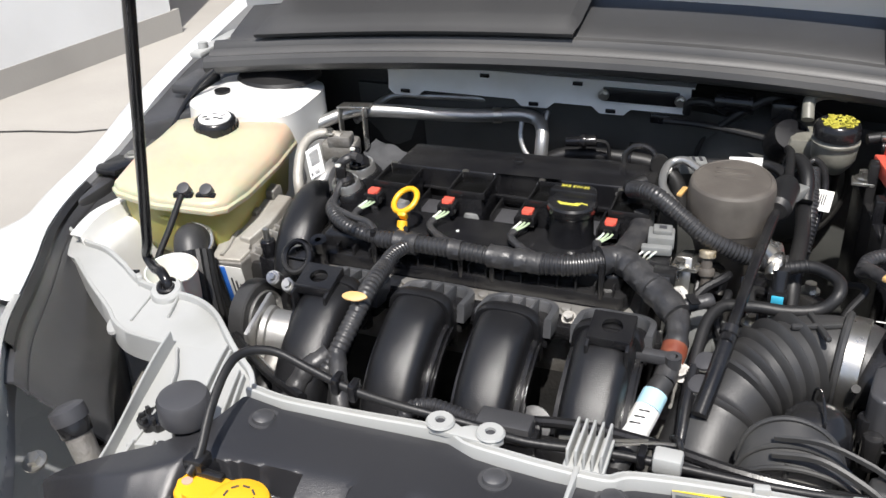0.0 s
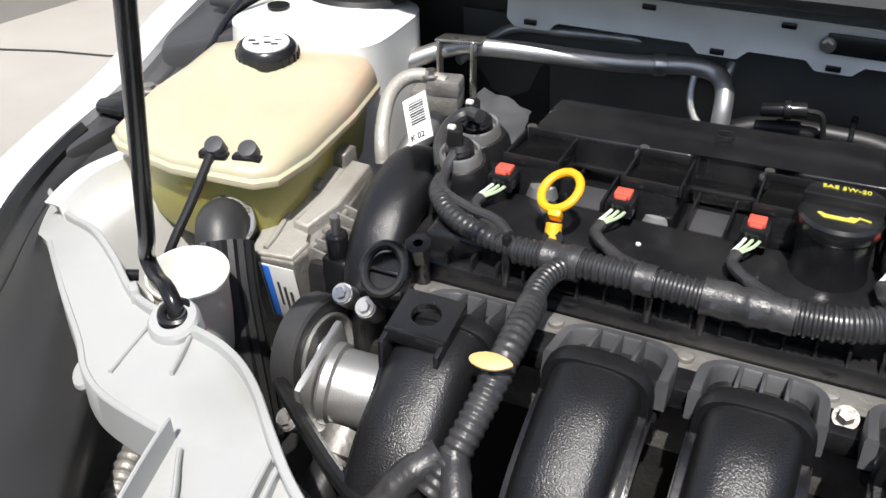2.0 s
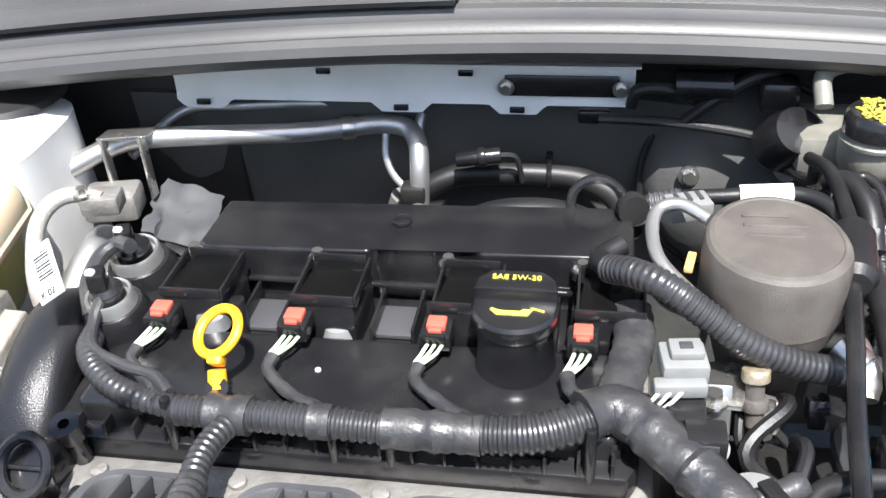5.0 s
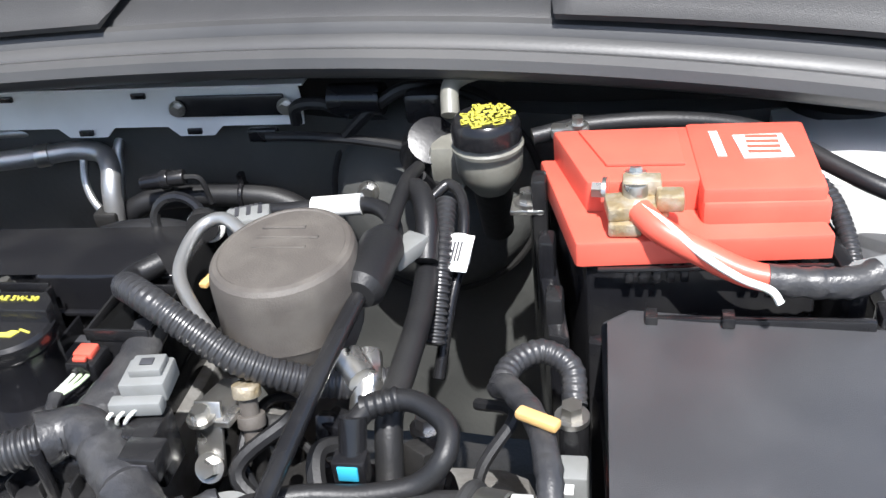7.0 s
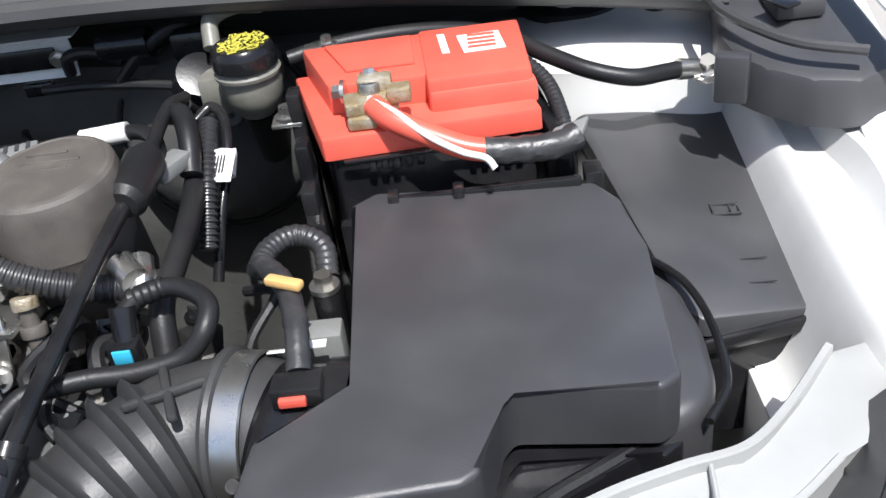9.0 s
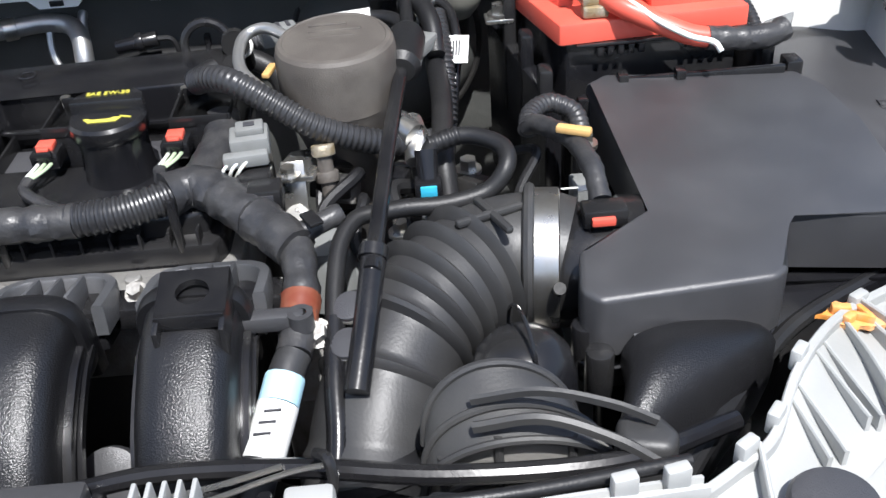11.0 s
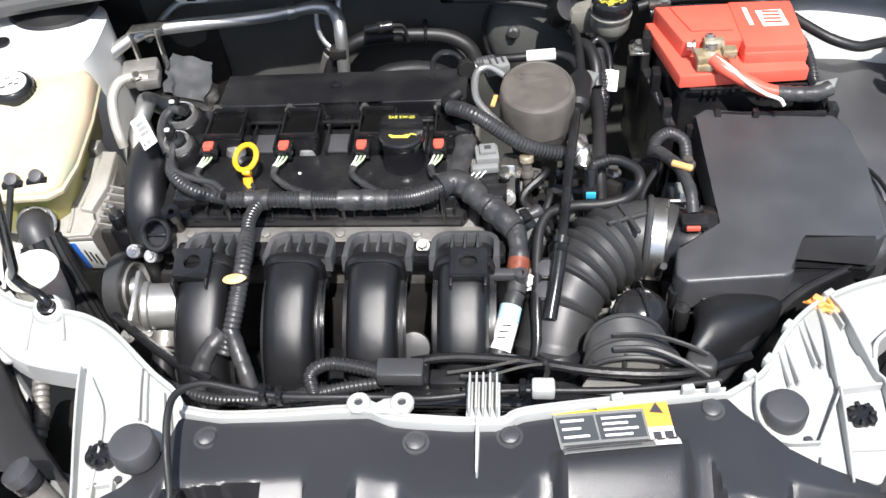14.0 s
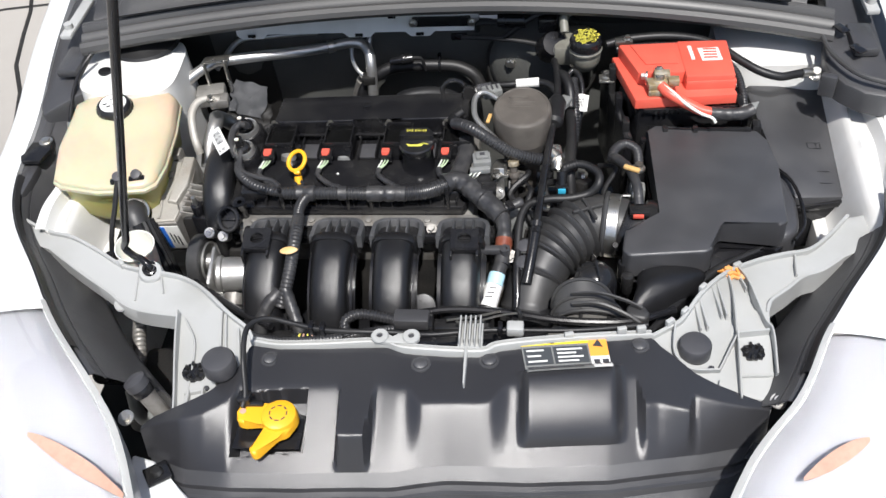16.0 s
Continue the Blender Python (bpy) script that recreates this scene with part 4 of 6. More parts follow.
for n, x in enumerate(RUN_X):
    w = .0298
    line = even(curve([(x, y, z) for y, z in SPINE], 10), .006)
    run = part("runner", sweep(line, lambda i, k: squircle(w * (1 - .02 * math.sin(i * .1)), .030, 32, 3.1)), RUNNER, manifold)
    for s in (-1, 1):
        seam = [p + Vector((s * (w + .0015), 0, 0)) for p in line[3:]]
        part("seam", sweep(seam, lambda i, k: [(-.0028, -.0035), (.0028, -.0035), (.0028, .0035), (-.0028, .0035)]), GLOSS, run)
        seam = [p + Vector((s * (w + .0045), .008, -.006)) for p in line[3:]]
        part("seam", sweep(seam, lambda i, k: [(-.002, -.003), (.002, -.003), (.002, .003), (-.002, .003)]), GLOSS, run)
    # flange plate with rounded shoulders, collar and ribs
    pts = [(x - .038, .236), (x + .036, .236), (x + .036, .262)]
    pts += [(x + .017 + .019 * math.cos(a), .266 + .019 * math.sin(a)) for a in [k * math.pi / 12 for k in range(1, 7)]]
    pts += [(x - .019 + .019 * math.cos(a), .266 + .019 * math.sin(a)) for a in [math.pi / 2 + k * math.pi / 12 for k in range(0, 6)]] + [(x - .038, .262)]
    part("flange", prism(pts, .776, .786, .002, tilt=(0, -.20)), GLOSS, run)
    arch = [Vector((px, py, .806 - .20 * (py - .25))) for px, py in pts[1:-1] + [pts[-1], pts[0]]]
    part("flange_rim", sweep(arch, lambda i, k: [(-.004, -.012), (.004, -.012), (.004, .007), (.003, .009), (-.003, .009), (-.004, .007)]), RIMGREY, run, "grey flange rim with rounded shoulders")
    part("collar", prism([(x - .033, .218), (x + .033, .218), (x + .031, .240), (x + .025, .247), (x - .025, .247), (x - .031, .240)], .77, .808, .004, seg=3, tilt=(0, -.4)), RUNNER, run)
    band = [Vector((x, .224 - .014 * j / 4, .8075)) for j in range(5)]
    part("collar_band", sweep(band, lambda i, k: squircle(.0355 - .001 * (i in (0, 4)), .0335 - .001 * (i in (0, 4)), 32, 3.2)), RUNNER, run, "black ring collar")
    for k in (-.016, -.001, .014):
        part("rib", box(x + k, .262, .802, .0028, .036, .028, .001, turn=Matrix.Rotation(-.25, 4, "X")), RIMGREY, run)
# lifting brackets on the first and last runners
for x in (-.272, .040):
    bm = sheet(48, 4, lambda u, v: (lambda c, q: (x + c[0] * (1 - v) + q[0] * v, .204 + c[1] * (1 - v) + q[1] * v, .847 + .25 * (c[1] * (1 - v) + q[1] * v)))(
        (.0100 * math.cos(2 * math.pi * u), .0088 * math.sin(2 * math.pi * u)),
        tuple(s2 / max(abs(math.cos(2 * math.pi * u)) / .0205, abs(math.sin(2 * math.pi * u)) / .0165) for s2 in (math.cos(2 * math.pi * u), math.sin(2 * math.pi * u)))))
    bmesh.ops.remove_doubles(bm, verts=bm.verts, dist=1e-5)
    br = part("bracket", thicken(bm, .005), GLOSS, manifold, "black moulded bracket with round hole")
    for k in (-.0190, .0190):
        part("bracket_web", prism([(x + k - .0018, .176), (x + k + .0018, .176), (x + k + .0018, .222), (x + k - .0018, .222)], .815, .845, .001, tilt=(0, .25)), GLOSS, br)
        part("bracket_leg", loft([[(x + k - .0016, y, z), (x + k + .0016, y, z), (x + k + .0012, y + .006, z + .008), (x + k - .0012, y + .006, z + .008)] for y, z in ((.186, .825), (.172, .812), (.156, .796))]), GLOSS, br)
    part("bracket_lip", box(x, .1865, .839, .041, .004, .010, .001), GLOSS, br)
part("arm", box(.078, .215, .812, .045, .012, .012, .003), BLACK, manifold)
part("arm_eye", lathe([(.004, 0), (.008, 0), (.008, .012), (.004, .012)], (.098, .213, .806)), BLACK, manifold)
hexbolt((.106, .218, .795), .0065, .012, (0, -.6, .8), mat=DULL_ALU, parent=manifold)
hexbolt((-.018, .274, .797), .0055, .012, (0, -.5, .85), mat=DULL_ALU, parent=manifold)
part("plenum", box(-.115, .19, .60, .40, .10, .12, .03), RUNNER, manifold)
part("side_flap", cyl((-.026, .170, .736), (-.026, .163, .742), .019, bevel=.001), BLACK, manifold, "round black vacuum disc")
part("back_rail", box(-.12, .271, .788, .40, .026, .018, .004), GLOSS, manifold)

# timing cover hump and cam solenoids
timing = thing("timing_cover", "black plastic timing cover hump with oval boss", "timing cover", (-.385, .40, .7))
line = even(curve([(-.377, .452, .775), (-.378, .436, .810), (-.379, .408, .825), (-.379, .376, .820), (-.377, .345, .805), (-.375, .325, .779), (-.372, .314, .74), (-.368, .312, .66)], 8), .006)
part("hump", sweep(line, lambda i, n: squircle(.0255 - .003 * smoothstep(.55, 1, i / n), .021, 26, 2.5)), RUNNER, timing)
rim = [p + Vector((-.0255, 0, -.010)) for p in line]
part("rim", sweep(rim, lambda i, n: [(-.003, -.006), (.003, -.006), (.003, .005), (-.003, .005)]), GLOSS, timing)
for k in range(5):
    p = line[8 + 5 * k]
    part("rim_rib", box(p.x - .028, p.y, p.z - .022, .010, .003, .022, .0008), GLOSS, timing)
part("filler", box(-.358, .40, .70, .055, .20, .17, .012), GLOSS, timing)
part("shoulder", box(-.343, .425, .80, .05, .085, .05, .012), GLOSS, timing)
part("oval_boss", torus((-.339, .272, .821), .0150, .0040, (.1, -.72, .69), 28, 10, stretch=1.22), GLOSS, timing)
part("boss_floor", cyl((-.340, .280, .813), (-.340, .277, .817), .0145), GLOSS, timing)
part("boss_bar", box(-.339, .274, .818, .024, .003, .005, .001, turn=Matrix.Rotation(.8, 4, "X")), GLOSS, timing)
part("boss_web", box(-.345, .296, .792, .032, .032, .036, .008), GLOSS, timing)
part("clip_star", lathe([(.004, 0), (.0085, 0), (.0095, .012), (.0105, .016), (.004, .016)], (-.326, .306, .814), (0, -.25, 1), 8), GLOSS, timing)
part("clip_stem", cyl((-.326, .312, .775), (-.326, .306, .816), .0065, seg=14), GLOSS, timing)
part("stud_bracket", prism([(-.425, .318), (-.396, .312), (-.380, .325), (-.385, .345), (-.420, .340)], .745, .782, .005), GLOSS, timing)
part("stud_boss", cyl((-.411, .327, .775), (-.411, .325, .803), .0095, bevel=.002), GLOSS, timing)
part("stud", cyl((-.411, .325, .803), (-.411, .324, .820), .0042, seg=12, bevel=.001), STEEL, timing)
for (x, y, z, r) in ((-.350, .470, .850, .0195), (-.337, .403, .858, .0170)):
    sol = thing("cam_solenoid", "silver cam timing solenoid with black connector", "solenoid", (x, y, .82), "cam timing solenoids")
    part("can", lathe([(r * 1.06, -.020), (r * 1.05, -.010), (r * 1.03, -.009), (r * 1.02, -.002), (r * .96, 0), (r * .86, -.001), (r * .82, -.006), (r * .4, -.007), (0, -.007)], (x, y, z), (-.05, -.15, 1), 40), ALU, sol)
    part("base", lathe([(r * 1.6, -.075), (r * 1.50, -.030), (r * 1.42, -.018), (r * 1.22, -.011), (r * 1.04, -.011)], (x, y, z), (-.05, -.15, 1), 40), GLOSS, sol)
    part("cap", lathe([(r * .72, -.007), (r * .70, .004), (r * .5, .008), (0, .009)], (x, y, z), (-.05, -.15, 1), 28), GLOSS, sol)
    part("plug", box(x - .003, y - .003, z + .014, .013, .016, .016, .003, turn=Matrix.Rotation(.4, 4, "Z")), GLOSS, sol)
    part("lock", box(x - .004, y - .007, z + .022, .007, .006, .005, .002), NATURAL, sol)

# pump cover
muff = thing("vacuum_pump_cover", "dusty brown-black moulded round pump cover", "pump cover", (.118, .45, .80))
def oval(k, z, dy=0.0):
    return [(.120 + .0475 * k * math.cos(a), .452 + dy + .056 * k * math.sin(a) * (1.08 if math.sin(a) > 0 else .92), z) for a in [j * math.pi / 20 for j in range(40)]]
part("dome", loft([oval(.55, .74), oval(.62, .79), oval(.78, .818), oval(.93, .834), oval(.955, .844), oval(1.0, .849), oval(1.0, .882), oval(.99, .888), oval(.965, .8925), oval(.92, .8950), oval(.86, .8960), oval(.84, .8952), oval(.5, .8965), oval(.2, .897)]), MUFF, muff, smooth=24)
for k, (dx, w) in enumerate(((-.004, .03), (.002, .042), (.0, .036))):
    part("moulded_mark", box(.118 + dx, .478 - .012 * k, .8968 - .0003 * k, w, .0035, .0022, .0006), MUFF, muff)
part("drain", cyl((.163, .42, .835), (.176, .405, .83), .011, .010, 16), STEEL, muff)

# ---- left side of the bay ----
# coolant expansion tank
tank = thing("coolant_tank", "aged cream translucent coolant tank with green coolant", "coolant tank", (-.58, .46, .70))
TANK = [(-.655, .372), (-.64, .360), (-.575, .346), (-.50, .352), (-.484, .366), (-.478, .41), (-.482, .50), (-.492, .575), (-.515, .605), (-.55, .60), (-.58, .585), (-.62, .60), (-.655, .59), (-.675, .56), (-.672, .45)]
CX, CY = -.575, .47
def tank_ring(k, z, dz=0.0):
    return [(CX + (x - CX) * k, CY + (y - CY) * k, z + dz * ((y - CY) / .12)) for x, y in TANK]
upper = loft([tank_ring(1.0, .811), tank_ring(1.0, .816, .002), tank_ring(.985, .822, .003), tank_ring(.94, .828, .005), tank_ring(.80, .833, .006), tank_ring(.55, .836, .007), tank_ring(.2, .838, .006)])
bmesh.ops.subdivide_edges(upper, edges=[e for e in upper.edges], cuts=1, use_grid_fill=True)
for v in upper.verts:
    v.co.z -= .004 * math.exp(-((v.co.x + .575) / .012) ** 2) * smoothstep(.818, .832, v.co.z)
    v.co.z += .0022 * (math.sin(v.co.x * 60) + math.sin(v.co.y * 47 + 1)) * smoothstep(.816, .832, v.co.z)
part("upper_shell", upper, CREAM, tank, smooth=60)
part("weld_flange", loft([tank_ring(.97, .8035), tank_ring(1.022, .805), tank_ring(1.028, .8075), tank_ring(1.026, .811), tank_ring(1.0, .8135)]), CREAM, tank)
part("lower_shell", loft([tank_ring(.55, .715), tank_ring(.80, .725), tank_ring(.87, .74), tank_ring(.925, .80), tank_ring(.925, .806)]), COOLANT, tank, "lower half tinted by green coolant", smooth=60)
fc = part("filler_cap", lathe([(0, .024), (.026, .0235), (.029, .021), (.0305, .016), (.0305, .004), (.028, .002), (.028, 0)], (-.588, .527, .834), (.0, -.08, 1), 36), GLOSS, tank, "ribbed black pressure cap")
part("cap_label", lathe([(0, .0258), (.0225, .0252), (.023, .0236)], (-.588, .527, .834), (.0, -.08, 1), 36), WHITE, fc, "white warning disc")
for dx, dy in ((-.012, -.006), (.010, .007), (.004, -.004), (-.004, .008), (.012, -.004), (-.004, -.012)):
    part("warning_mark", box(-.588 + dx, .525 + dy, .8602, .007, .002, .0008, turn=Matrix.Rotation(.6, 4, "Z")), INK, fc)
for i in range(24):
    a = i * math.pi / 12
    part("knurl", box(-.588 + .0307 * math.cos(a), .527 + .0307 * math.sin(a), .844, .002, .002, .012, turn=Matrix.Rotation(a, 4, "Z")), GLOSS, fc)
for x, y in ((-.541, .366), (-.512, .372)):
    part("nipple", cyl((x, y + .008, .812), (x, y - .006, .834), .0085, seg=16, bevel=.001), DARKGREY, tank)
    part("hose_clip", box(x, y - .006, .822, .026, .010, .010, .002, turn=Matrix.Rotation(.15, 4, "Z")), GLOSS, tank)
words("MIN", .009, pose(-.567, .3515, .79, 84, 0, 2), COOLANT, tank)
part("overflow_hose", tube([(-.541, .356, .826), (-.548, .33, .79), (-.556, .30, .75), (-.56, .28, .70)], .0042, 10), RUBBER, tank)
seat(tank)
lower_hose = thing("coolant_hose", "thick black ribbed coolant hose below the tank", "hose", (-.5, .31, .7))
part("hose", tube([(-.528, .362, .75), (-.522, .335, .775), (-.513, .318, .765), (-.500, .302, .735), (-.482, .285, .69), (-.46, .27, .62)], .021, 20), DUST_RUBBER, lower_hose)
part("hose_clamp", torus((-.5255, .348, .768), .0205, .004, (.2, -.55, .6), 28, 8), STEEL, lower_hose)
line = even(curve([(-.512, .318, .766), (-.497, .298, .735), (-.479, .28, .69), (-.458, .262, .62)], 10), .01)
part("ribbed_sleeve", sweep(line, lambda i, n: [(u * (1 + .09 * (k % 2)), v * (1 + .09 * (k % 2))) for k, (u, v) in enumerate(ring(.0245, 36))]), RUBBER, lower_hose, "fluted black heat sleeve")
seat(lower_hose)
# washer filler neck with the prop rod's foot in front
neck = thing("washer_filler", "milky white washer filler neck", "filler neck", (-.47, .235, .75))
part("cup", lathe([(.018, -.085), (.024, -.055), (.0275, -.02), (.0295, .018), (.0315, .0205), (.0315, .023), (.0298, .023), (.0282, .019), (.025, -.01), (.013, -.03), (0, -.032)], (-.486, .232, .781), (.05, -.12, 1), 40), NATURAL, neck)
part("pin", cyl((-.520, .215, .800), (-.527, .209, .802), .0045, seg=12), GLOSS, neck)

# bonnet prop rod
FOOT, KNEE, UP = Vector((-.419, .1430, .834)), Vector((-.469, .176, .838)), Vector((.357, -.272, .894))
prop = thing("prop_rod", "slim black bonnet prop rod standing in the support", "prop rod", FOOT)
part("rod", tube([FOOT, FOOT + Vector((-.003, .002, .014)), FOOT + Vector((-.014, .009, .020)), FOOT + Vector((-.030, .019, .017)), KNEE + UP * .022 + Vector((-.003, .002, 0)), KNEE + UP * .05, KNEE + UP * .1, KNEE + UP * .4, KNEE + UP * .85], .0056, 14), GLOSS, prop)
part("grommet", torus(FOOT + Vector((-.001, .0, .010)), .0092, .0032, (.1, -.25, 1), 24, 8), GLOSS, prop)

# engine mount bracket, aluminium, with a label
mount = thing("engine_mount", "cast aluminium engine mount with blue and white label", "engine mount", (-.47, .41, .7))
TOP = lambda x, y: .764 + .17 * (y - .325) + .04 * (x + .475)     # the casting's sloping top
def cast(outline, drop, lift, bevel=.003):
    bm = bmesh.new()
    low = [bm.verts.new((x, y + .20 * drop, TOP(x, y) - drop)) for x, y in outline]
    high = [bm.verts.new((x, y, TOP(x, y) + lift)) for x, y in outline]
    n = len(outline)
    top = bm.faces.new(high)
    bm.faces.new(low[::-1])
    for i in range(n):
        bm.faces.new((low[i], low[(i + 1) % n], high[(i + 1) % n], high[i]))
    bmesh.ops.bevel(bm, geom=list(top.edges), offset=bevel, segments=3, profile=0.5, affect="EDGES")
    return bm
part("body", cast([(-.501, .322), (-.456, .325), (-.452, .345), (-.446, .40), (-.452, .462), (-.500, .470), (-.515, .42), (-.512, .37), (-.505, .345)], .085, -.004), DULL_ALU, mount)
part("plate", cast([(-.500, .324), (-.458, .327), (-.455, .350), (-.476, .392), (-.470, .425), (-.464, .452), (-.505, .458), (-.508, .40), (-.506, .352)], .010, 0.0), HEADALU, mount)
part("raised_arm", cast([(-.478, .362), (-.461, .358), (-.450, .395), (-.451, .456), (-.472, .458), (-.471, .41)], .008, .008), HEADALU, mount)
part("cross_block", cast([(-.515, .412), (-.484, .415), (-.484, .428), (-.513, .428)], .006, .006, .002), DULL_ALU, mount)
part("clip_block", cast([(-.498, .458), (-.480, .458), (-.478, .476), (-.496, .478)], .02, .010, .002), DULL_ALU, mount)
part("groove_rib", tube([(x, y, TOP(x, y) + .0015) for x, y in ((-.487, .330), (-.488, .350), (-.494, .385), (-.497, .410))], .0024, 8), HEADALU, mount)
lean = Matrix.Rotation(.04, 4, "Z") @ Matrix.Rotation(.20, 4, "X")
lab = part("label", box(-.4725, .3285, .7235, .034, .001, .066, .0003, turn=lean), WHITE, mount, "white parts label with blue stripe")
part("stripe", box(-.4835, .3272, .7240, .008, .001, .062, .0003, turn=lean), BLUE, lab)
for k in range(3):
    part("print_bar", box(-.474 + .006 * k, .3276 + .0003 * k, .7235 - .004 * k, .002, .001, .028, turn=lean), INK, lab)
part("side_block", box(-.432, .385, .715, .045, .10, .09, .012), DARK, mount, "grimy black finned casting")
for k in range(6):
    part("fin", box(-.438, .345 + .012 * k, .757 + .002 * k, .034, .003, .016, .001, turn=Matrix.Rotation(.25, 4, "Y")), DULL_ALU, mount)
part("corner_pipe", tube([(-.520, .44, .775), (-.528, .41, .768), (-.530, .37, .752), (-.522, .335, .735), (-.512, .325, .70)], .0045, 10), HEADALU, mount)

# bent silver pipe between the tower and the engine
bent = thing("bent_pipe", "bent silver pipe beside the suspension tower", "pipe", (-.445, .5, .80))
part("pipe", tube([(-.415, .548, .846), (-.440, .548, .850), (-.455, .536, .848), (-.460, .515, .838), (-.455, .490, .818), (-.449, .476, .804), (-.446, .471, .790)], .0072, 16), HEADALU, bent)
part("saddle", box(-.418, .552, .842, .034, .026, .018, .004, turn=Matrix.Rotation(.2, 4, "Z")), DULL_ALU, bent)
hexbolt((-.430, .545, .851), .0055, .008, parent=bent)

# belt pulley and thermostat housing
belt = thing("belt_pulley", "grey rubber-rimmed belt pulley", "pulley", (-.41, .265, .7))
ax = Vector((1, -.12, .12)).normalized()
part("rim", lathe([(.030, -.011), (.043, -.011), (.0455, -.009), (.0455, .009), (.043, .011), (.034, .011), (.030, .004)], (-.402, .276, .722), ax, 44), DUST_RUBBER, belt)
part("hub", lathe([(0, .012), (.012, .012), (.014, .004), (.028, .002), (.031, .010), (.033, .010), (.033, -.01)], (-.398, .276, .722), ax, 36), ALU, belt, "bright machined hub")
hexbolt((-.386, .274, .724), .008, .010, ax, parent=belt)
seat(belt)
therm = thing("thermostat_housing", "bright aluminium thermostat housing", "housing", (-.36, .24, .7))
part("barrel", lathe([(.020, -.03), (.026, -.028), (.028, -.01), (.028, .012), (.031, .014), (.031, .020), (.024, .024)], (-.345, .235, .735), (-1, -.1, .05), 36), ALU, therm)
part("ear", prism([(-.378, .215), (-.36, .20), (-.352, .215), (-.366, .255), (-.380, .25)], .70, .716, .003), ALU, therm)
part("flange", box(-.372, .238, .728, .008, .07, .075, .006, turn=Matrix.Rotation(.25, 4, "X")), ALU, therm)
for x, y, z in ((-.388, .302, .762), (-.365, .296, .760), (-.384, .205, .715)):
    part("stub", cyl((x, y + .012, z - .012), (x, y - .006, z + .006), .009, seg=18, bevel=.0015), ALU, therm)
    hexbolt((x, y - .006, z + .006), .005, .006, (0, -.7, .7), parent=therm)
part("lower_hose", tube([(-.335, .185, .72), (-.335, .15, .69), (-.30, .12, .64), (-.25, .10, .6)], .014, 16), RUBBER, therm)
part("foil_band", tube([(-.336, .200, .727), (-.336, .178, .715)], .0148, 16), DULL_ALU, therm)
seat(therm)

# barcode tag on the cam harness
tag = thing("barcode_tag", "white barcode tag tied to the harness", "label", (-.375, .405, .87))
tt = pose(-.364, .382, .889, 46, -33, 7)
card = part("card", box(0, 0, 0, .0225, .040, .0012), WHITE, tag)
card.matrix_basis = tt
for k in range(9):
    bar = part("bar", box(.001, .014 - .0022 * k, .0009, .014, .0012 if k % 3 else .0006, .0005), INK, card)
    bar.matrix_parent_inverse = Matrix()
kt = words("K 02", .007, pose(-.002, -.015, .0009), INK, card)
kt.matrix_parent_inverse = Matrix()

# air-conditioning pipes along the firewall
pipes = thing("ac_pipes", "bare aluminium air-conditioning pipes along the firewall", "pipe", (-.3, .74, .8))
part("thick_pipe", tube([(-.53, .62, .80), (-.47, .685, .818), (-.42, .700, .822), (-.30, .735, .813), (-.245, .754, .811), (-.212, .765, .811), (-.184, .766, .807), (-.170, .752, .797), (-.166, .735, .775), (-.167, .722, .72)], .0102, 18), PIPE, pipes)
part("crimp", cyl((-.249, .752, .811), (-.236, .757, .811), .0122, seg=18, bevel=.001), STEEL, pipes)
part("thin_pipe", tube([(-.46, .70, .80), (-.425, .763, .822), (-.36, .775, .824), (-.27, .785, .824), (-.18, .79, .82), (-.172, .775, .80), (-.170, .75, .75)], .0055, 14), PIPE, pipes)
part("drop_pipe", tube([(-.205, .765, .805), (-.205, .755, .78), (-.195, .745, .76), (-.17, .73, .745)], .004, 10), PIPE, pipes)
br = part("bracket", prism([(-.475, .668), (-.425, .678), (-.425, .70), (-.472, .69)], .832, .835, .001), STEEL, pipes, "bent zinc pipe bracket")
part("bracket_leg", box(-.470, .672, .80, .004, .012, .068, .001), STEEL, br)
part("bracket_leg", box(-.432, .678, .80, .004, .012, .068, .001), STEEL, br)
part("bracket_block", box(-.465, .655, .772, .055, .04, .03, .006, turn=Matrix.Rotation(.2, 4, "Z")), DULL_ALU, pipes)
part("bent_pipe", tube([(-.385, .60, .72), (-.43, .58, .775), (-.425, .545, .79), (-.43, .51, .775), (-.435, .48, .74)], .013, 16), PIPE, pipes)
part("lower_block", box(-.172, .728, .752, .026, .022, .02, .004), DARK, pipes)
pipes.matrix_basis = Matrix.Translation((-.013, .008, .002)) @ pipes.matrix_basis
sens = thing("pressure_sensor", "black pressure sensor with wire on the pipe", "sensor", (-.11, .735, .79))
part("body", cyl((-.140, .738, .792), (-.095, .744, .796), .0075, .0085, 18, bevel=.001), GLOSS, sens)
part("collar", cyl((-.118, .741, .794), (-.110, .742, .795), .0105, seg=18, bevel=.001), GLOSS, sens)
part("wire", tube([(-.097, .744, .796), (-.080, .746, .792), (-.074, .746, .765)], .003, 8), RUBBER, sens)
heat = thing("heat_shield", "crumpled silver heat shield scraps behind the cover", "heat shield", (-.37, .6, .76))
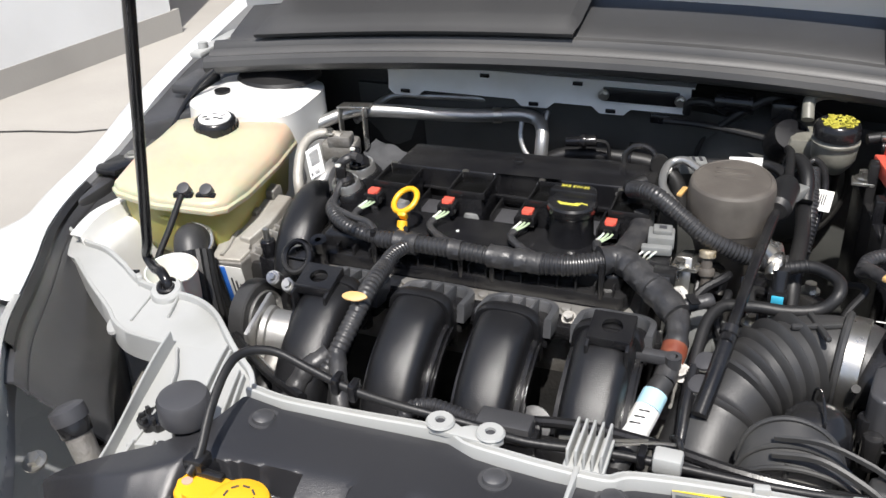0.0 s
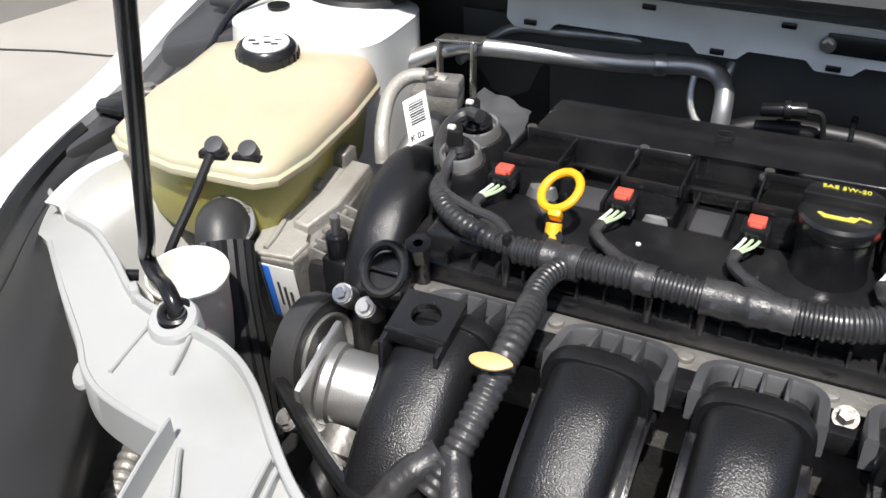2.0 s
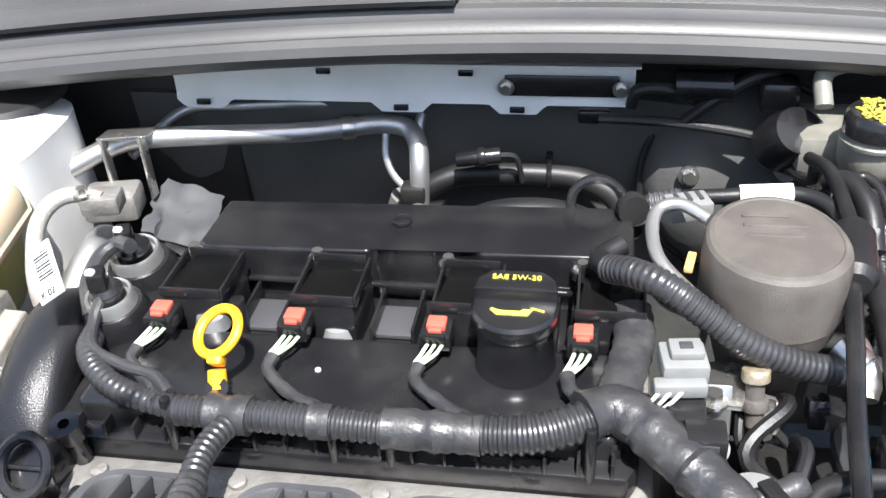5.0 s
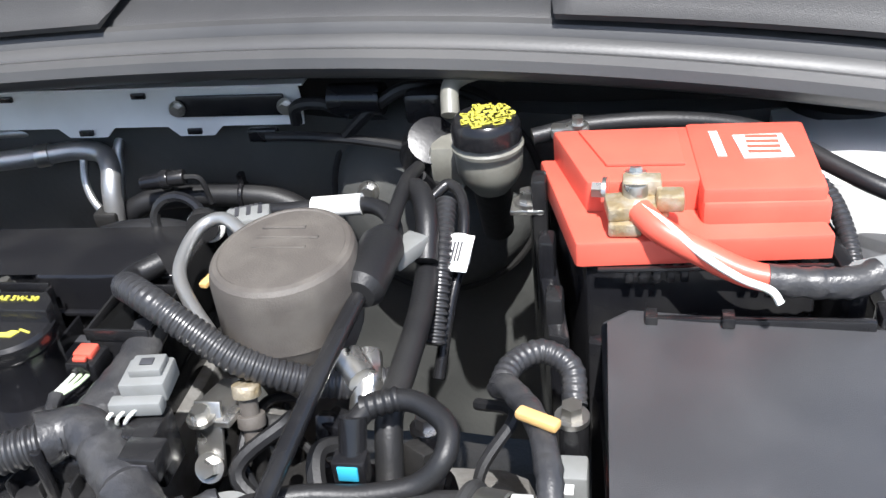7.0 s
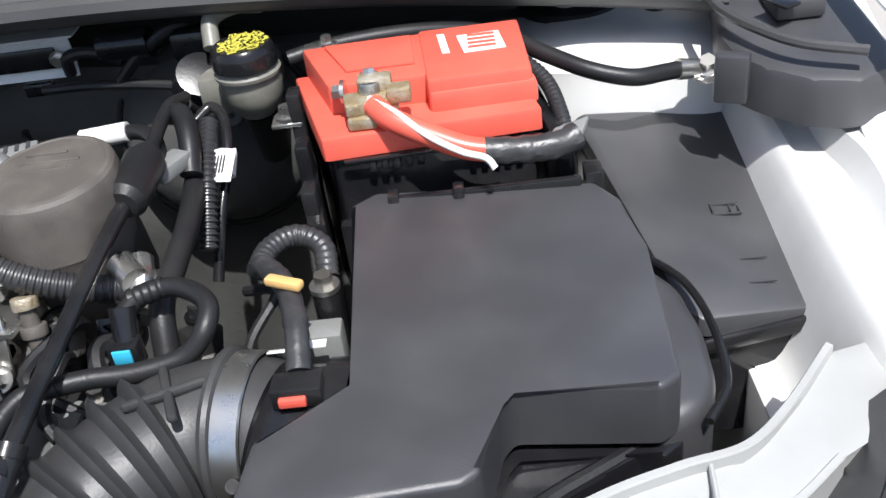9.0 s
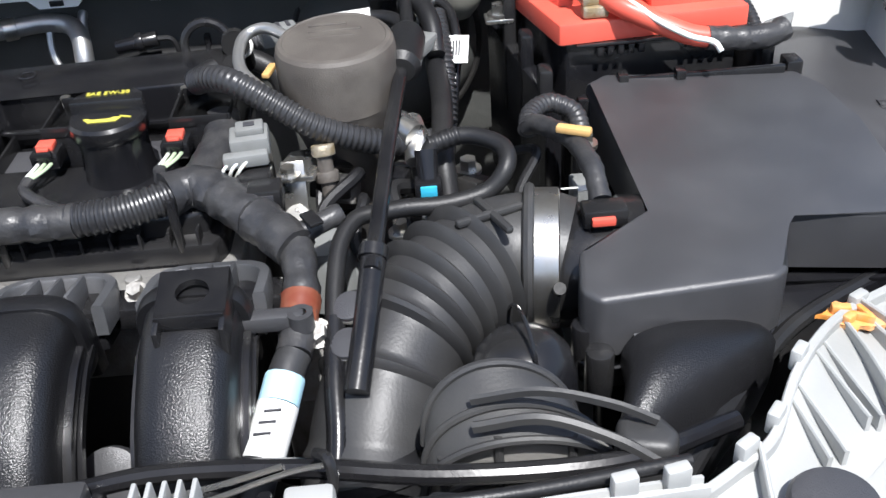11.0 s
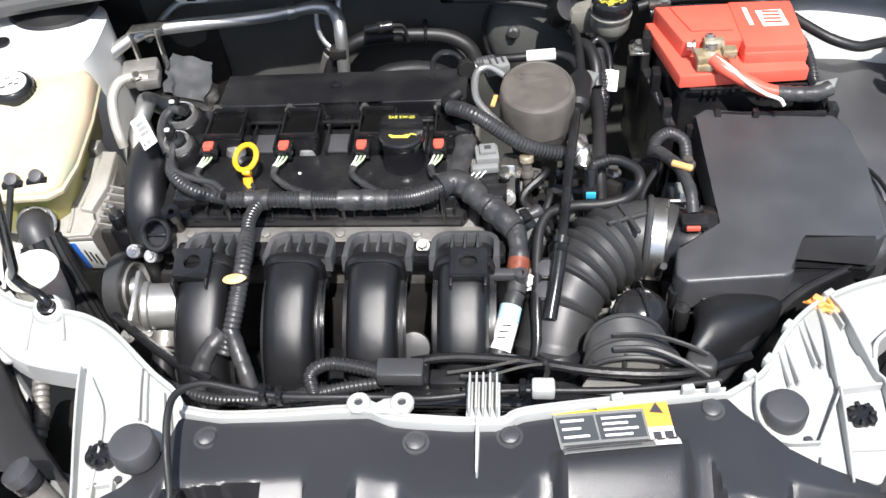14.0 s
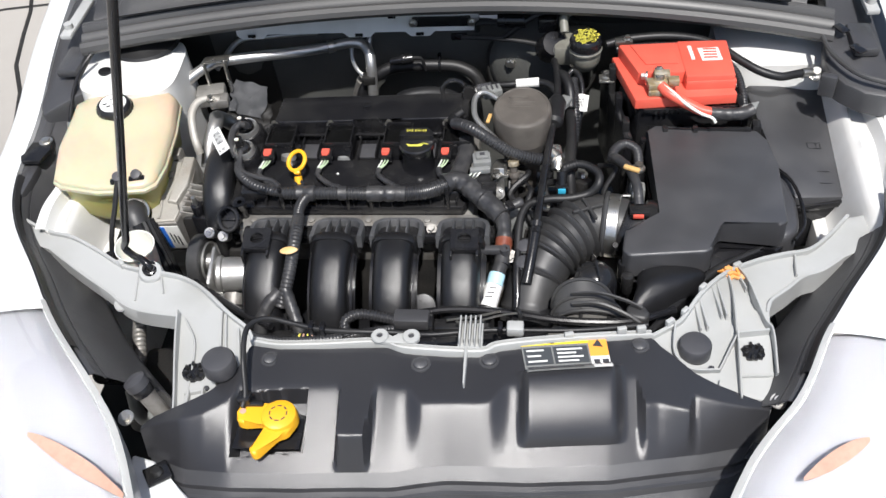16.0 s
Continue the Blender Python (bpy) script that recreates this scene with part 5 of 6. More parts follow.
for k, (x, y, z, s) in enumerate(((-.415, .680, .752, .070), (-.425, .650, .735, .05), (-.395, .660, .735, .05))):
    bm = sheet(12, 12, lambda u, v: (x + s * (u - .5) * (1 - .3 * abs(v - .5)) + .01 * noise.noise((u * 4, v * 4, k)), y + s * 1.1 * (v - .5), z - .02 * (u - .5) + .25 * s * (v - .5) + .005 * noise.noise((u * 3, v * 3, k + 3))))
    part("scrap", thicken(bm, .0015), RIMGREY if k == 0 else DARK, heat)

# heater hoses behind the cover
hoses = thing("heater_hose", "fat black rubber heater hose behind valve cover", "hose", (-.05, .6, .82))
part("hose", tube([(-.212, .742, .69), (-.196, .748, .728), (-.168, .757, .752), (-.130, .764, .762), (-.052, .768, .762), (-.01, .768, .756), (.022, .760, .738), (.035, .748, .70)], .0120, 20), RUBBER, hoses)
part("strap", torus((-.048, .768, .762), .0128, .0028, (1, .02, 0), 24, 8), GLOSS, hoses)
part("strap_tail", box(-.048, .770, .780, .007, .010, .014, .002), GLOSS, hoses)
part("steel_stub", cyl((-.222, .775, .69), (-.205, .765, .732), .010, .012, 16), DULL_ALU, hoses)
part("second_hose", tube([(-.12, .57, .80), (-.09, .585, .82), (-.04, .588, .825), (.0, .575, .82), (.02, .56, .80)], .013, 16), RUBBER, hoses)
vent = thing("breather_hose", "thin breather hose with white barcode sleeve", "hose", (.07, .55, .87))
part("hose", tube([(.03, .545, .858), (.05, .555, .862), (.095, .552, .868), (.145, .552, .872), (.17, .535, .872), (.182, .50, .862)], .0062, 12), RUBBER, vent)
part("ribbed_end", loom([(.042, .552, .860), (.066, .554, .864)], .0085, .004), DARKGREY, vent)
part("sleeve", tube([(.108, .552, .8695), (.146, .552, .8725)], .0082, 14), WHITE, vent, "white printed sleeve")
part("white_clip", torus((.032, .535, .862), .0085, .0025, (0, -.8, .6), 20, 8), WHITE, vent)
part("elbow", tube([(.028, .55, .84), (.028, .535, .866), (.03, .525, .868)], .012, 14), GLOSS, vent)

# ---- right side: brake reservoir, battery, fuse box, air box ----
brake = thing("brake_reservoir", "cloudy brake fluid reservoir with black and yellow cap", "brake reservoir", (.226, .66, .8))
part("pot", lathe([(.014, .828), (.022, .838), (.027, .848), (.028, .862), (.027, .872), (.023, .876)], (.226, .655, 0), seg=32), GRIMY, brake, "grimy translucent reservoir")
part("pot_ring", lathe([(.026, .868), (.029, .869), (.0295, .872), (.026, .876)], (.226, .652, 0), seg=32), GRIMY, brake)
part("rear_tank", box(.205, .71, .84, .07, .08, .04, .010), GRIMY, brake)
bc = part("cap", lathe([(.025, .876), (.0285, .878), (.0285, .888), (.027, .894), (.0245, .8965), (0, .897)], (.226, .65, 0), seg=18), GLOSS, brake, "black screw cap")
rnd = random.Random(5)
bm = bmesh.new()
for k in range(120):
    a, r = rnd.uniform(0, 6.28), .0225 * math.sqrt(rnd.random())
    box(.226 + r * math.cos(a), .65 + r * math.sin(a), .8975, rnd.uniform(.003, .008), rnd.uniform(.0014, .0026), .0008, bm=bm, turn=Matrix.Rotation(rnd.choice((.4, 1.97)), 4, "Z"))
part("yellow_print", bm, LIME, bc)
part("master_cylinder", cyl((.224, .668, .826), (.224, .69, .77), .016, .014, 24), DARK, brake)
part("lug", lathe([(.004, 0), (.011, 0), (.011, .012), (.004, .012)], (.178, .745, .79), (0, -1, .3), 16), DULL_ALU, brake)
part("pipe_elbow", tube([(.19, .69, .88), (.19, .71, .90), (.21, .725, .905), (.235, .72, .905)], .008, 12), GRIMY, brake)
booster = thing("brake_booster", "dusty black round brake booster shell", "brake booster", (.13, .78, .75))
part("shell", lathe([(0, .03), (.05, .028), (.09, .012), (.105, -.01), (.105, -.05)], (.15, .775, .755), (0, -1, .15), 40), FOAM, booster)
part("seam_ring", torus((.15, .784, .754), .106, .004, (0, -1, .15), 48, 8), DARK, booster)
for k in (-1, 1):
    hexbolt((.15 + .06 * k, .752, .775), .007, .010, (0, -1, .15), parent=booster, name="stud")
wires = thing("firewall_wiring", "black wiring and plugs crossing the firewall", "wiring", (.1, .75, .84))
part("loom", tube([(.0, .745, .838), (.05, .742, .838), (.10, .735, .836), (.15, .72, .832), (.17, .69, .82), (.18, .65, .83), (.175, .62, .86)], .005, 10), RUBBER, wires)
part("loom", tube([(.03, .75, .85), (.035, .745, .868), (.06, .742, .872), (.085, .745, .86)], .006, 10), RUBBER, wires)
part("loom", tube([(.08, .74, .84), (.11, .735, .868), (.14, .74, .885), (.17, .75, .88)], .006, 10), RUBBER, wires)
part("plug", cyl((.07, .745, .875), (.12, .74, .876), .014, .015, 16), GLOSS, wires)
part("plug", box(.16, .735, .872, .035, .03, .03, .006), GLOSS, wires)
part("grommet", box(-.005, .75, .838, .03, .01, .014, .003), GLOSS, wires)
part("round_sensor", lathe([(0, .02), (.022, .018), (.026, 0), (.026, -.02)], (.168, .70, .845), (.3, -.6, .7), 24), GLOSS, wires)

battery = thing("battery", "black car battery with bright red moulded lid", "battery", (.385, .60, .66))
part("case", prism([(.309, .507), (.462, .520), (.440, .623), (.276, .623)], .68, .852, .004), GLOSS, battery, "glossy black battery case")
LID = [(.303, .502), (.468, .515), (.448, .629), (.270, .626)]
lid = part("lid", prism(LID, .852, .87, .003), RED, battery, "bright red plastic lid")
part("lid_block", prism([(.385, .530), (.464, .533), (.462, .635), (.378, .634)], .868, .895, .0035, seg=2), RED, lid)
part("lid_block", prism([(.309, .545), (.390, .547), (.386, .634), (.280, .629)], .868, .893, .0035, seg=2), RED, lid)
part("lid_front_step", prism([(.385, .527), (.468, .531), (.466, .549), (.384, .547)], .868, .886, .005), RED, lid)
part("lid_panel", prism([(.322, .567), (.376, .568), (.372, .626), (.300, .623)], .8935, .8955, .001), RED, lid)
part("dent", cyl((.420, .548, .8885), (.420, .548, .8895), .003), material("dark_red_plug", (.4, .02, .015), .5), lid)
sheet_lab = part("paper_label", prism([(.415, .573), (.448, .575), (.444, .611), (.410, .609)], .8953, .896), WHITE, lid, "torn white paper label")
for k in range(4):
    part("print_bar", box(.4295, .582 + .008 * k, .8963, .022, .004, .0006), RED, sheet_lab)
part("print_bar", prism([(.398, .577), (.404, .577), (.400, .617), (.394, .617)], .8952, .8957), WHITE, lid)
for x0 in (.338, .415):
    for k in range(5):
        part("handle_tooth", box(x0 + k * .009, .5035 + .0006 * k + (x0 - .338) * .06, .844, .0055, .006, .009, .001), GLOSS, battery)
part("front_rail", box(.392, .5035, .851, .15, .004, .003, .001, turn=Matrix.Rotation(.05, 4, "Z")), GLOSS, battery)
term = thing("battery_terminal", "corroded brass battery terminal clamp with steel bolts", "terminal clamp", (.340, .523, .888))
part("clamp", box(.342, .525, .886, .04, .024, .010, .002, turn=Matrix.Rotation(.15, 4, "Z")), BRASS, term)
part("post", cyl((.342, .532, .868), (.342, .532, .9), .0095, .0085, 20, bevel=.001), STEEL, term)
part("jaw", box(.346, .536, .895, .026, .014, .014, .002), BRASS, term)
part("jaw", box(.364, .522, .892, .018, .016, .012, .002), BRASS, term)
hexbolt((.323, .537, .891), .006, .010, (-1, .1, 0), parent=term)
hexbolt((.342, .545, .900), .005, .004, (0, .3, 1), parent=term)
part("lower_jaw", box(.335, .515, .876, .022, .014, .010, .002), BRASS, term)
lead = thing("battery_lead", "thick red battery cable taped in black", "cable", (.40, .50, .878))
part("red_cable", tube([(.344, .518, .886), (.358, .502, .88), (.388, .490, .868), (.410, .484, .86), (.432, .482, .856)], .0088, 16), RED, lead)
part("white_wire", tube([(.342, .517, .892), (.362, .499, .886), (.382, .484, .874), (.405, .472, .864), (.422, .464, .861), (.428, .460, .854)], .0026, 8), NATURAL, lead)
part("tape", wrapped([(.422, .482, .857), (.45, .483, .854), (.475, .486, .853), (.49, .492, .856)], .0100, seed=3), TAPE, lead, "black taped joint")
part("torn_tape", prism([(.455, .480), (.492, .484), (.50, .500), (.475, .498)], .856, .86, .001, tilt=(.2, .3)), GREYPLUG, lead)
tray = thing("battery_tray", "black plastic battery tray with raised posts", "battery tray", (.39, .5, .7))
part("front_wall", prism([(.312, .458), (.330, .455), (.345, .468), (.490, .474), (.497, .478), (.497, .486), (.345, .479), (.328, .468), (.312, .468)], .68, .822, .002), GLOSS, tray)
part("front_step", box(.42, .478, .824, .14, .006, .012, .002), GLOSS, tray)
for x in (.352, .400):
    part("lug", box(x, .475, .831, .008, .012, .008, .001), GLOSS, tray)
part("side_wall", prism([(.286, .468), (.300, .465), (.270, .66), (.256, .66)], .66, .82, .002), GLOSS, tray)
for y, h in ((.49, .84), (.545, .85), (.60, .87)):
    part("post", box(.289 - (y - .49) * .16, y, h - .06, .012, .020, .12, .003), GLOSS, tray)
part("post", box(.500, .490, .80, .014, .02, .06, .002), GLOSS, tray)
part("side_wall", prism([(.478, .50), (.489, .50), (.472, .64), (.460, .64)], .68, .84, .002), GLOSS, tray)
hold = hexbolt((.262, .60, .845), .007, .012, parent=tray)
part("hold_washer", box(.262, .60, .843, .026, .022, .004, .001), STEEL, tray)
neg = thing("negative_lead", "black negative battery cable to an earth tag", "cable", (.5, .66, .86))
part("cable", tube([(.262, .658, .874), (.300, .668, .878), (.360, .672, .880), (.415, .662, .880), (.452, .642, .876), (.484, .614, .868), (.515, .592, .860), (.548, .586, .852), (.575, .597, .848), (.592, .604, .846)], .0072, 14), RUBBER, neg)
part("corrugated_wrap", loom([(.280, .652, .868), (.330, .655, .871), (.400, .650, .872), (.450, .630, .866), (.477, .600, .855), (.486, .560, .840), (.488, .530, .820)], .0068, .005, .16), CONDUIT, neg)
part("earth_tag", lathe([(.004, 0), (.014, 0), (.014, .004), (.004, .004)], (.614, .606, .840), (-.2, -.3, .9), 20), STEEL, neg, "bright earth tag")
hexbolt((.614, .605, .844), .007, .012, (-.2, -.5, .8), parent=neg)
part("clamp", box(.292, .656, .880, .030, .014, .009, .002), STEEL, neg)
part("crimp", cyl((.588, .602, .847), (.606, .606, .844), .009, .008, 14), STEEL, neg)
hexbolt((.298, .656, .884), .005, .008, parent=neg)

fuse = thing("fuse_box", "flat matt black fuse box with hinged lid", "fuse box", (.59, .51, .70))
FB = [(.503, .622), (.512, .632), (.632, .655), (.645, .648), (.656, .415), (.648, .405), (.558, .386), (.547, .395)]
part("base", prism([(x * .985 + .009, y * .985 + .007) for x, y in FB], .66, .754, .003, tilt=(-.2, .14)), GLOSS, fuse)
lidf = part("lid", prism(FB, .756, .772, .004, tilt=(-.2, .14)), BLACK, fuse, "matt black grained lid")
for dx, dy, w, h in ((0, 0, .022, .0015), (0, .012, .022, .0015), (-.011, .006, .0015, .012), (.011, .006, .0015, .012), (.004, .006, .0015, .012), (.006, -.05, .02, .0012), (.006, -.075, .02, .0012)):
    part("moulded_mark", box(.605 + dx, .50 + dy, .7705 + .14 * (dy - .02) - .2 * dx, w, h, .0012, .0003), BLACK, lidf)
part("front_lip", box(.602, .393, .735, .09, .006, .012, .002, turn=Matrix.Rotation(.2, 4, "Z")), GLOSS, fuse)

# air filter box
airbox = thing("air_filter_box", "large satin black air filter box", "air filter box", (.40, .33, .70))
AB = [(.280, .200), (.390, .209), (.400, .216), (.412, .262), (.420, .272), (.505, .270), (.518, .280), (.522, .40), (.515, .458), (.500, .480), (.338, .486), (.320, .472), (.333, .285), (.276, .252), (.270, .212)]
def ab_rise(x, y):
    return .05 * (y - .33) - .10 * max(0, x - .42) - .05 * max(0, .35 - x) * 0
bm = prism(AB, .778, .823, .004, seg=3)
for v in bm.verts:
    v.co.z += ab_rise(v.co.x, v.co.y)
part("lid", bm, BLACK, airbox, "satin black lid with notched corner")
bm = prism([(.27 + (x - .27) * 1.02 - .003, .195 + (y - .195) * 1.02 - .004) for x, y in AB], .755, .770, .003)
for v in bm.verts:
    v.co.z += ab_rise(v.co.x, v.co.y)
part("seam_flange", bm, GLOSS, airbox)
part("lower_case", prism([(.285, .21), (.39, .215), (.515, .28), (.51, .45), (.34, .455), (.345, .29), (.285, .24)], .60, .76, .006), GLOSS, airbox)
part("side_bulge", prism([(.50, .272), (.535, .285), (.548, .31), (.552, .36), (.545, .41), (.525, .445), (.50, .455)], .68, .778, .014, seg=4), BLACK, airbox, "rounded black filter end")
part("bulge_seam", tube([(.535, .280, .770), (.553, .31, .772), (.557, .36, .775), (.550, .41, .775), (.528, .448, .775)], .003, 8), GLOSS, airbox)
for x, y in ((.274, .215), (.278, .188)):
    part("latch", cyl((x, y, .752), (x, y, .788), .009, seg=14, bevel=.002), GLOSS, airbox)
hexbolt((.305, .393, .815), .007, .012, parent=airbox)
part("bolt_boss", cyl((.305, .393, .76), (.305, .393, .815), .010, seg=16), GLOSS, airbox)
part("post", box(.303, .37, .775, .024, .02, .05, .002), GREYPLUG, airbox)
part("vent_label", box(.30, .345, .807, .016, .007, .001), WHITE, airbox)
def snout_ring(cx, w, y, z, h):
    """A rounded section of the intake snout, its shoulder leaning to the front."""
    return [(cx + w * u, y + .014 * u, z + h * v - .010 * u) for u, v in squircle(1, 1, 24, 2.8)]
snout = part("intake_snout", loft([snout_ring(*r) for r in ((.344, .052, .207, .764, .026), (.343, .052, .190, .768, .028), (.338, .050, .176, .768, .030), (.328, .046, .158, .763, .031), (.314, .040, .140, .754, .031), (.300, .034, .123, .742, .030), (.288, .030, .108, .722, .026))]), RUNNER, airbox, "curved glossy black intake snout")
for k in range(3):
    part("moulded_print", box(.322 + .003 * k, .199 - .007 * k, .7885 - .0002 * k, .042 - .010 * k, .002, .001, .0003), RIMGREY, snout)

# intake tube with bellows
ducts = thing("intake_tube", "ribbed grey-black rubber intake tube", "intake tube", (.2, .26, .77))
path = [(.272, .298, .778), (.252, .303, .782), (.222, .298, .782), (.190, .273, .779), (.164, .245, .770), (.147, .215, .756), (.137, .185, .738), (.130, .155, .712)]
line = even(curve(path, 12), .0025)
def bellow(i, n):
    s = i / n
    wave = .0085 * max(0, math.cos((s - .275) * 2 * math.pi / .071)) ** 1.6 if .255 < s < .585 else 0
    wave += .0055 * max(0, 1 - abs(s - .70) / .018) + .003 * max(0, 1 - abs(s - .90) / .03)
    return ring((.0445 - .003 * s + wave) * (1 + (.0 if s > .06 else .04)), 40)
part("tube", sweep(line, bellow), DUST_RUBBER, ducts)
part("cross_rib", box(.222, .288, .828, .05, .006, .006, .0025, turn=Matrix.Rotation(.35, 4, "Z")), DUST_RUBBER, ducts)
part("cross_rib", box(.224, .288, .828, .006, .055, .006, .0025, turn=Matrix.Rotation(.35, 4, "Z") @ Matrix.Rotation(-.1, 4, "X")), DUST_RUBBER, ducts)
part("collar", torus((.250, .302, .782), .048, .004, (1, -.15, 0), 44, 8), DUST_RUBBER, ducts)
part("band_clamp", lathe([(.0485, -.009), (.050, -.008), (.050, .008), (.0485, .009)], (.262, .300, .780), (1, -.15, 0), 48), STEEL, ducts, "bright steel band clamp")
part("clamp_screw", cyl((.262, .250, .788), (.262, .241, .797), .0042, seg=12), DARK, ducts)
maf = thing("air_flow_sensor", "black air flow sensor pipe with red-locked plug", "sensor", (.30, .30, .78))
part("pipe", lathe([(.044, -.02), (.045, -.018), (.045, .022), (.049, .024), (.049, .04)], (.288, .299, .772), (1, -.1, 0), 40), GLOSS, maf)
part("plug", box(.299, .287, .822, .03, .018, .014, .002), GLOSS, maf)
part("lock", box(.297, .277, .822, .016, .005, .006, .001), RED, maf)
part("sticker", box(.282, .325, .8205, .012, .008, .001, .0003, turn=Matrix.Rotation(-.5, 4, "X")), WHITE, maf)
part("wire", wrapped([(.299, .298, .825), (.297, .325, .838), (.288, .36, .842), (.270, .392, .838), (.262, .402, .832)], .0075, seed=8), TAPE, maf)
part("conduit", loom([(.262, .396, .832), (.268, .418, .835), (.285, .432, .835), (.303, .425, .828), (.306, .405, .815)], .0080, .005, .08), TAPE, maf)
part("flag", box(.2895, .352, .852, .026, .008, .006, .002, turn=Matrix.Rotation(-.45, 4, "Z")), TAN, maf)

# fresh-air scoop at the front
scoop = thing("air_scoop", "dusty black ribbed fresh-air scoop", "air duct", (.23, .13, .75))
part("elbow", lathe([(.0, .040), (.010, .039), (.020, .035), (.028, .026), (.032, .012), (.033, -.01), (.033, -.07)], (.230, .176, .774), (.0, .15, 1), 40), GLOSS, scoop, "glossy black duct elbow")
part("elbow_seam", torus((.230, .181, .800), .0275, .0012, (1, .2, 0), 36, 6), GLOSS, scoop)
def hood_at(u, v):
    a = math.pi * (1.0 - u)
    wide = .044 + .006 * v
    return (.212 + .004 * v + wide * math.cos(a) + .018 * v * u, .150 - .040 * v - .012 * (1 - math.sin(a)) * (1 - v) - .006 * u * v, .772 - .012 * v + (.050 - .006 * v) * math.sin(a) ** .8 - .006 * u)
part("hood", thicken(sheet(36, 14, hood_at), .003), DUST_RUBBER, scoop)
for v in (.0, .55, 1.0):
    part("band", tube([(x, y, z + .001) for x, y, z in [hood_at(k / 18, v) for k in range(19)]], .0026, 8, steps=2), DUST_RUBBER, scoop)
def face_at(u, v):
    x, y, z = hood_at(.04 + .92 * u, .9)
    return (x, y + .004 - .010 * v, z + (.715 - z) * v)
part("face", thicken(sheet(24, 6, face_at), .002), DUCTGREY, scoop, "pale dusty duct face")
for u in (.16, .40, .66, .88):
    part("rib", tube([Vector(face_at(u, v)) + Vector((0, -.003, 0)) for v in (0, .3, .6, 1)], .0028, 8), DUST_RUBBER, scoop)
for v in (.35, .7):
    part("cross_rib", tube([Vector(face_at(k / 12, v)) + Vector((0, -.003, 0)) for k in range(13)], .0024, 8, steps=3), DUST_RUBBER, scoop)
for y0, z0, y1, z1, w in ((.121, .822, .108, .816, .005), (.108, .815, .090, .802, .008)):
    line = curve([(.195, y0 + .006, z0 - .006), (.232, y0, z0 + .002), (.268, (y0 + y1) / 2 - .002, (z0 + z1) / 2), (.292, y1 - .002, z1 - .006)], 8)
    part("fin", sweep(line, lambda i, n: [(-w * .35, -.003), (w * .35, -.003), (w * .3, .001), (0, .0025), (-w * .3, .001)]), DUST_RUBBER, scoop)
part("beak", prism([(.268, .095), (.296, .088), (.304, .100), (.296, .116), (.272, .118)], .775, .806, .006, seg=3), DUST_RUBBER, scoop)
part("lower_lip", prism([(.16, .088), (.29, .070), (.292, .080), (.17, .104)], .765, .775, .004), DUCTGREY, scoop)
part("neck_ring", lathe([(.030, -.03), (.034, -.004), (.037, -.003), (.037, .006), (.034, .007), (.034, .014), (.037, .015), (.037, .022), (.033, .024), (.03, .03)], (.138, .140, .722), (-.15, .55, .8), 36), RUBBER, scoop)

# ---- wiring, hoses and clutter over the engine ----
harness = thing("engine_harness", "black taped and corrugated engine wiring harness", "wiring harness", (-.1, .318, .82))
part("main_conduit", loom([(-.345, .395, .835), (-.338, .365, .838), (-.318, .342, .836), (-.29, .328, .834), (-.25, .320, .832)], .0085), CONDUIT, harness)
part("main_conduit", loom([(-.255, .320, .832), (-.216, .318, .834), (-.16, .315, .836), (-.11, .315, .834), (-.085, .316, .834)], .0105), CONDUIT, harness)
part("main_conduit", loom([(-.065, .316, .834), (-.03, .318, .836), (.0, .330, .838), (.015, .340, .838)], .0125), CONDUIT, harness)
part("tape_wrap", wrapped([(-.232, .319, .833), (-.218, .318, .834), (-.205, .317, .834)], .0125, seed=2), TAPE, harness)
part("tape_wrap", wrapped([(-.165, .3155, .836), (-.152, .315, .836)], .012, seed=4), TAPE, harness)
part("tape_wrap", wrapped([(-.12, .315, .835), (-.085, .316, .834), (-.06, .316, .834)], .0125, seed=5), TAPE, harness)
part("tape_joint", wrapped([(.0, .333, .838), (.015, .342, .838), (.03, .338, .836), (.05, .320, .832), (.075, .295, .827), (.092, .275, .822)], .0155, seed=6), TAPE, harness)
part("tape_arm", sweep(even(curve([(.018, .345, .838), (.024, .37, .842), (.03, .40, .846), (.028, .43, .85)], 8), .004), lambda i, n: ring(.0135 * (1 + .04 * math.sin(i * 2.1)), 14, .55)), TAPE, harness)
part("left_branch", loom([(-.208, .320, .832), (-.219, .305, .834), (-.223, .28, .836), (-.219, .25, .838)], .0085), CONDUIT, harness)
part("left_branch", loom([(-.219, .255, .838), (-.216, .225, .842), (-.215, .195, .838), (-.218, .165, .822), (-.224, .14, .802), (-.232, .122, .784)], .0100, .006, .10), TAPE, harness)
part("branch_fork", wrapped([(-.224, .14, .802), (-.213, .118, .790), (-.203, .098, .772), (-.196, .085, .755)], .0095, seed=9), TAPE, harness)
part("branch_fork", wrapped([(-.232, .14, .800), (-.252, .118, .785), (-.262, .095, .755), (-.262, .08, .72)], .0105, seed=10), TAPE, harness)
flag = part("flag", prism([(.0135 * math.cos(a), .0058 * math.sin(a) * (1.0 if math.cos(a) < 0 else .6 + .4 * math.sin(a) ** 2)) for a in [k * math.pi / 10 for k in range(20)]], -.001, .001, .0004), TAN, harness, "tan paper flag")
flag.matrix_basis = Matrix.Translation((-.2170, .177, .848)) @ Matrix.Rotation(.15, 4, "Z") @ Matrix.Rotation(.45, 4, "X")
flag.matrix_parent_inverse = harness.matrix_basis.inverted()
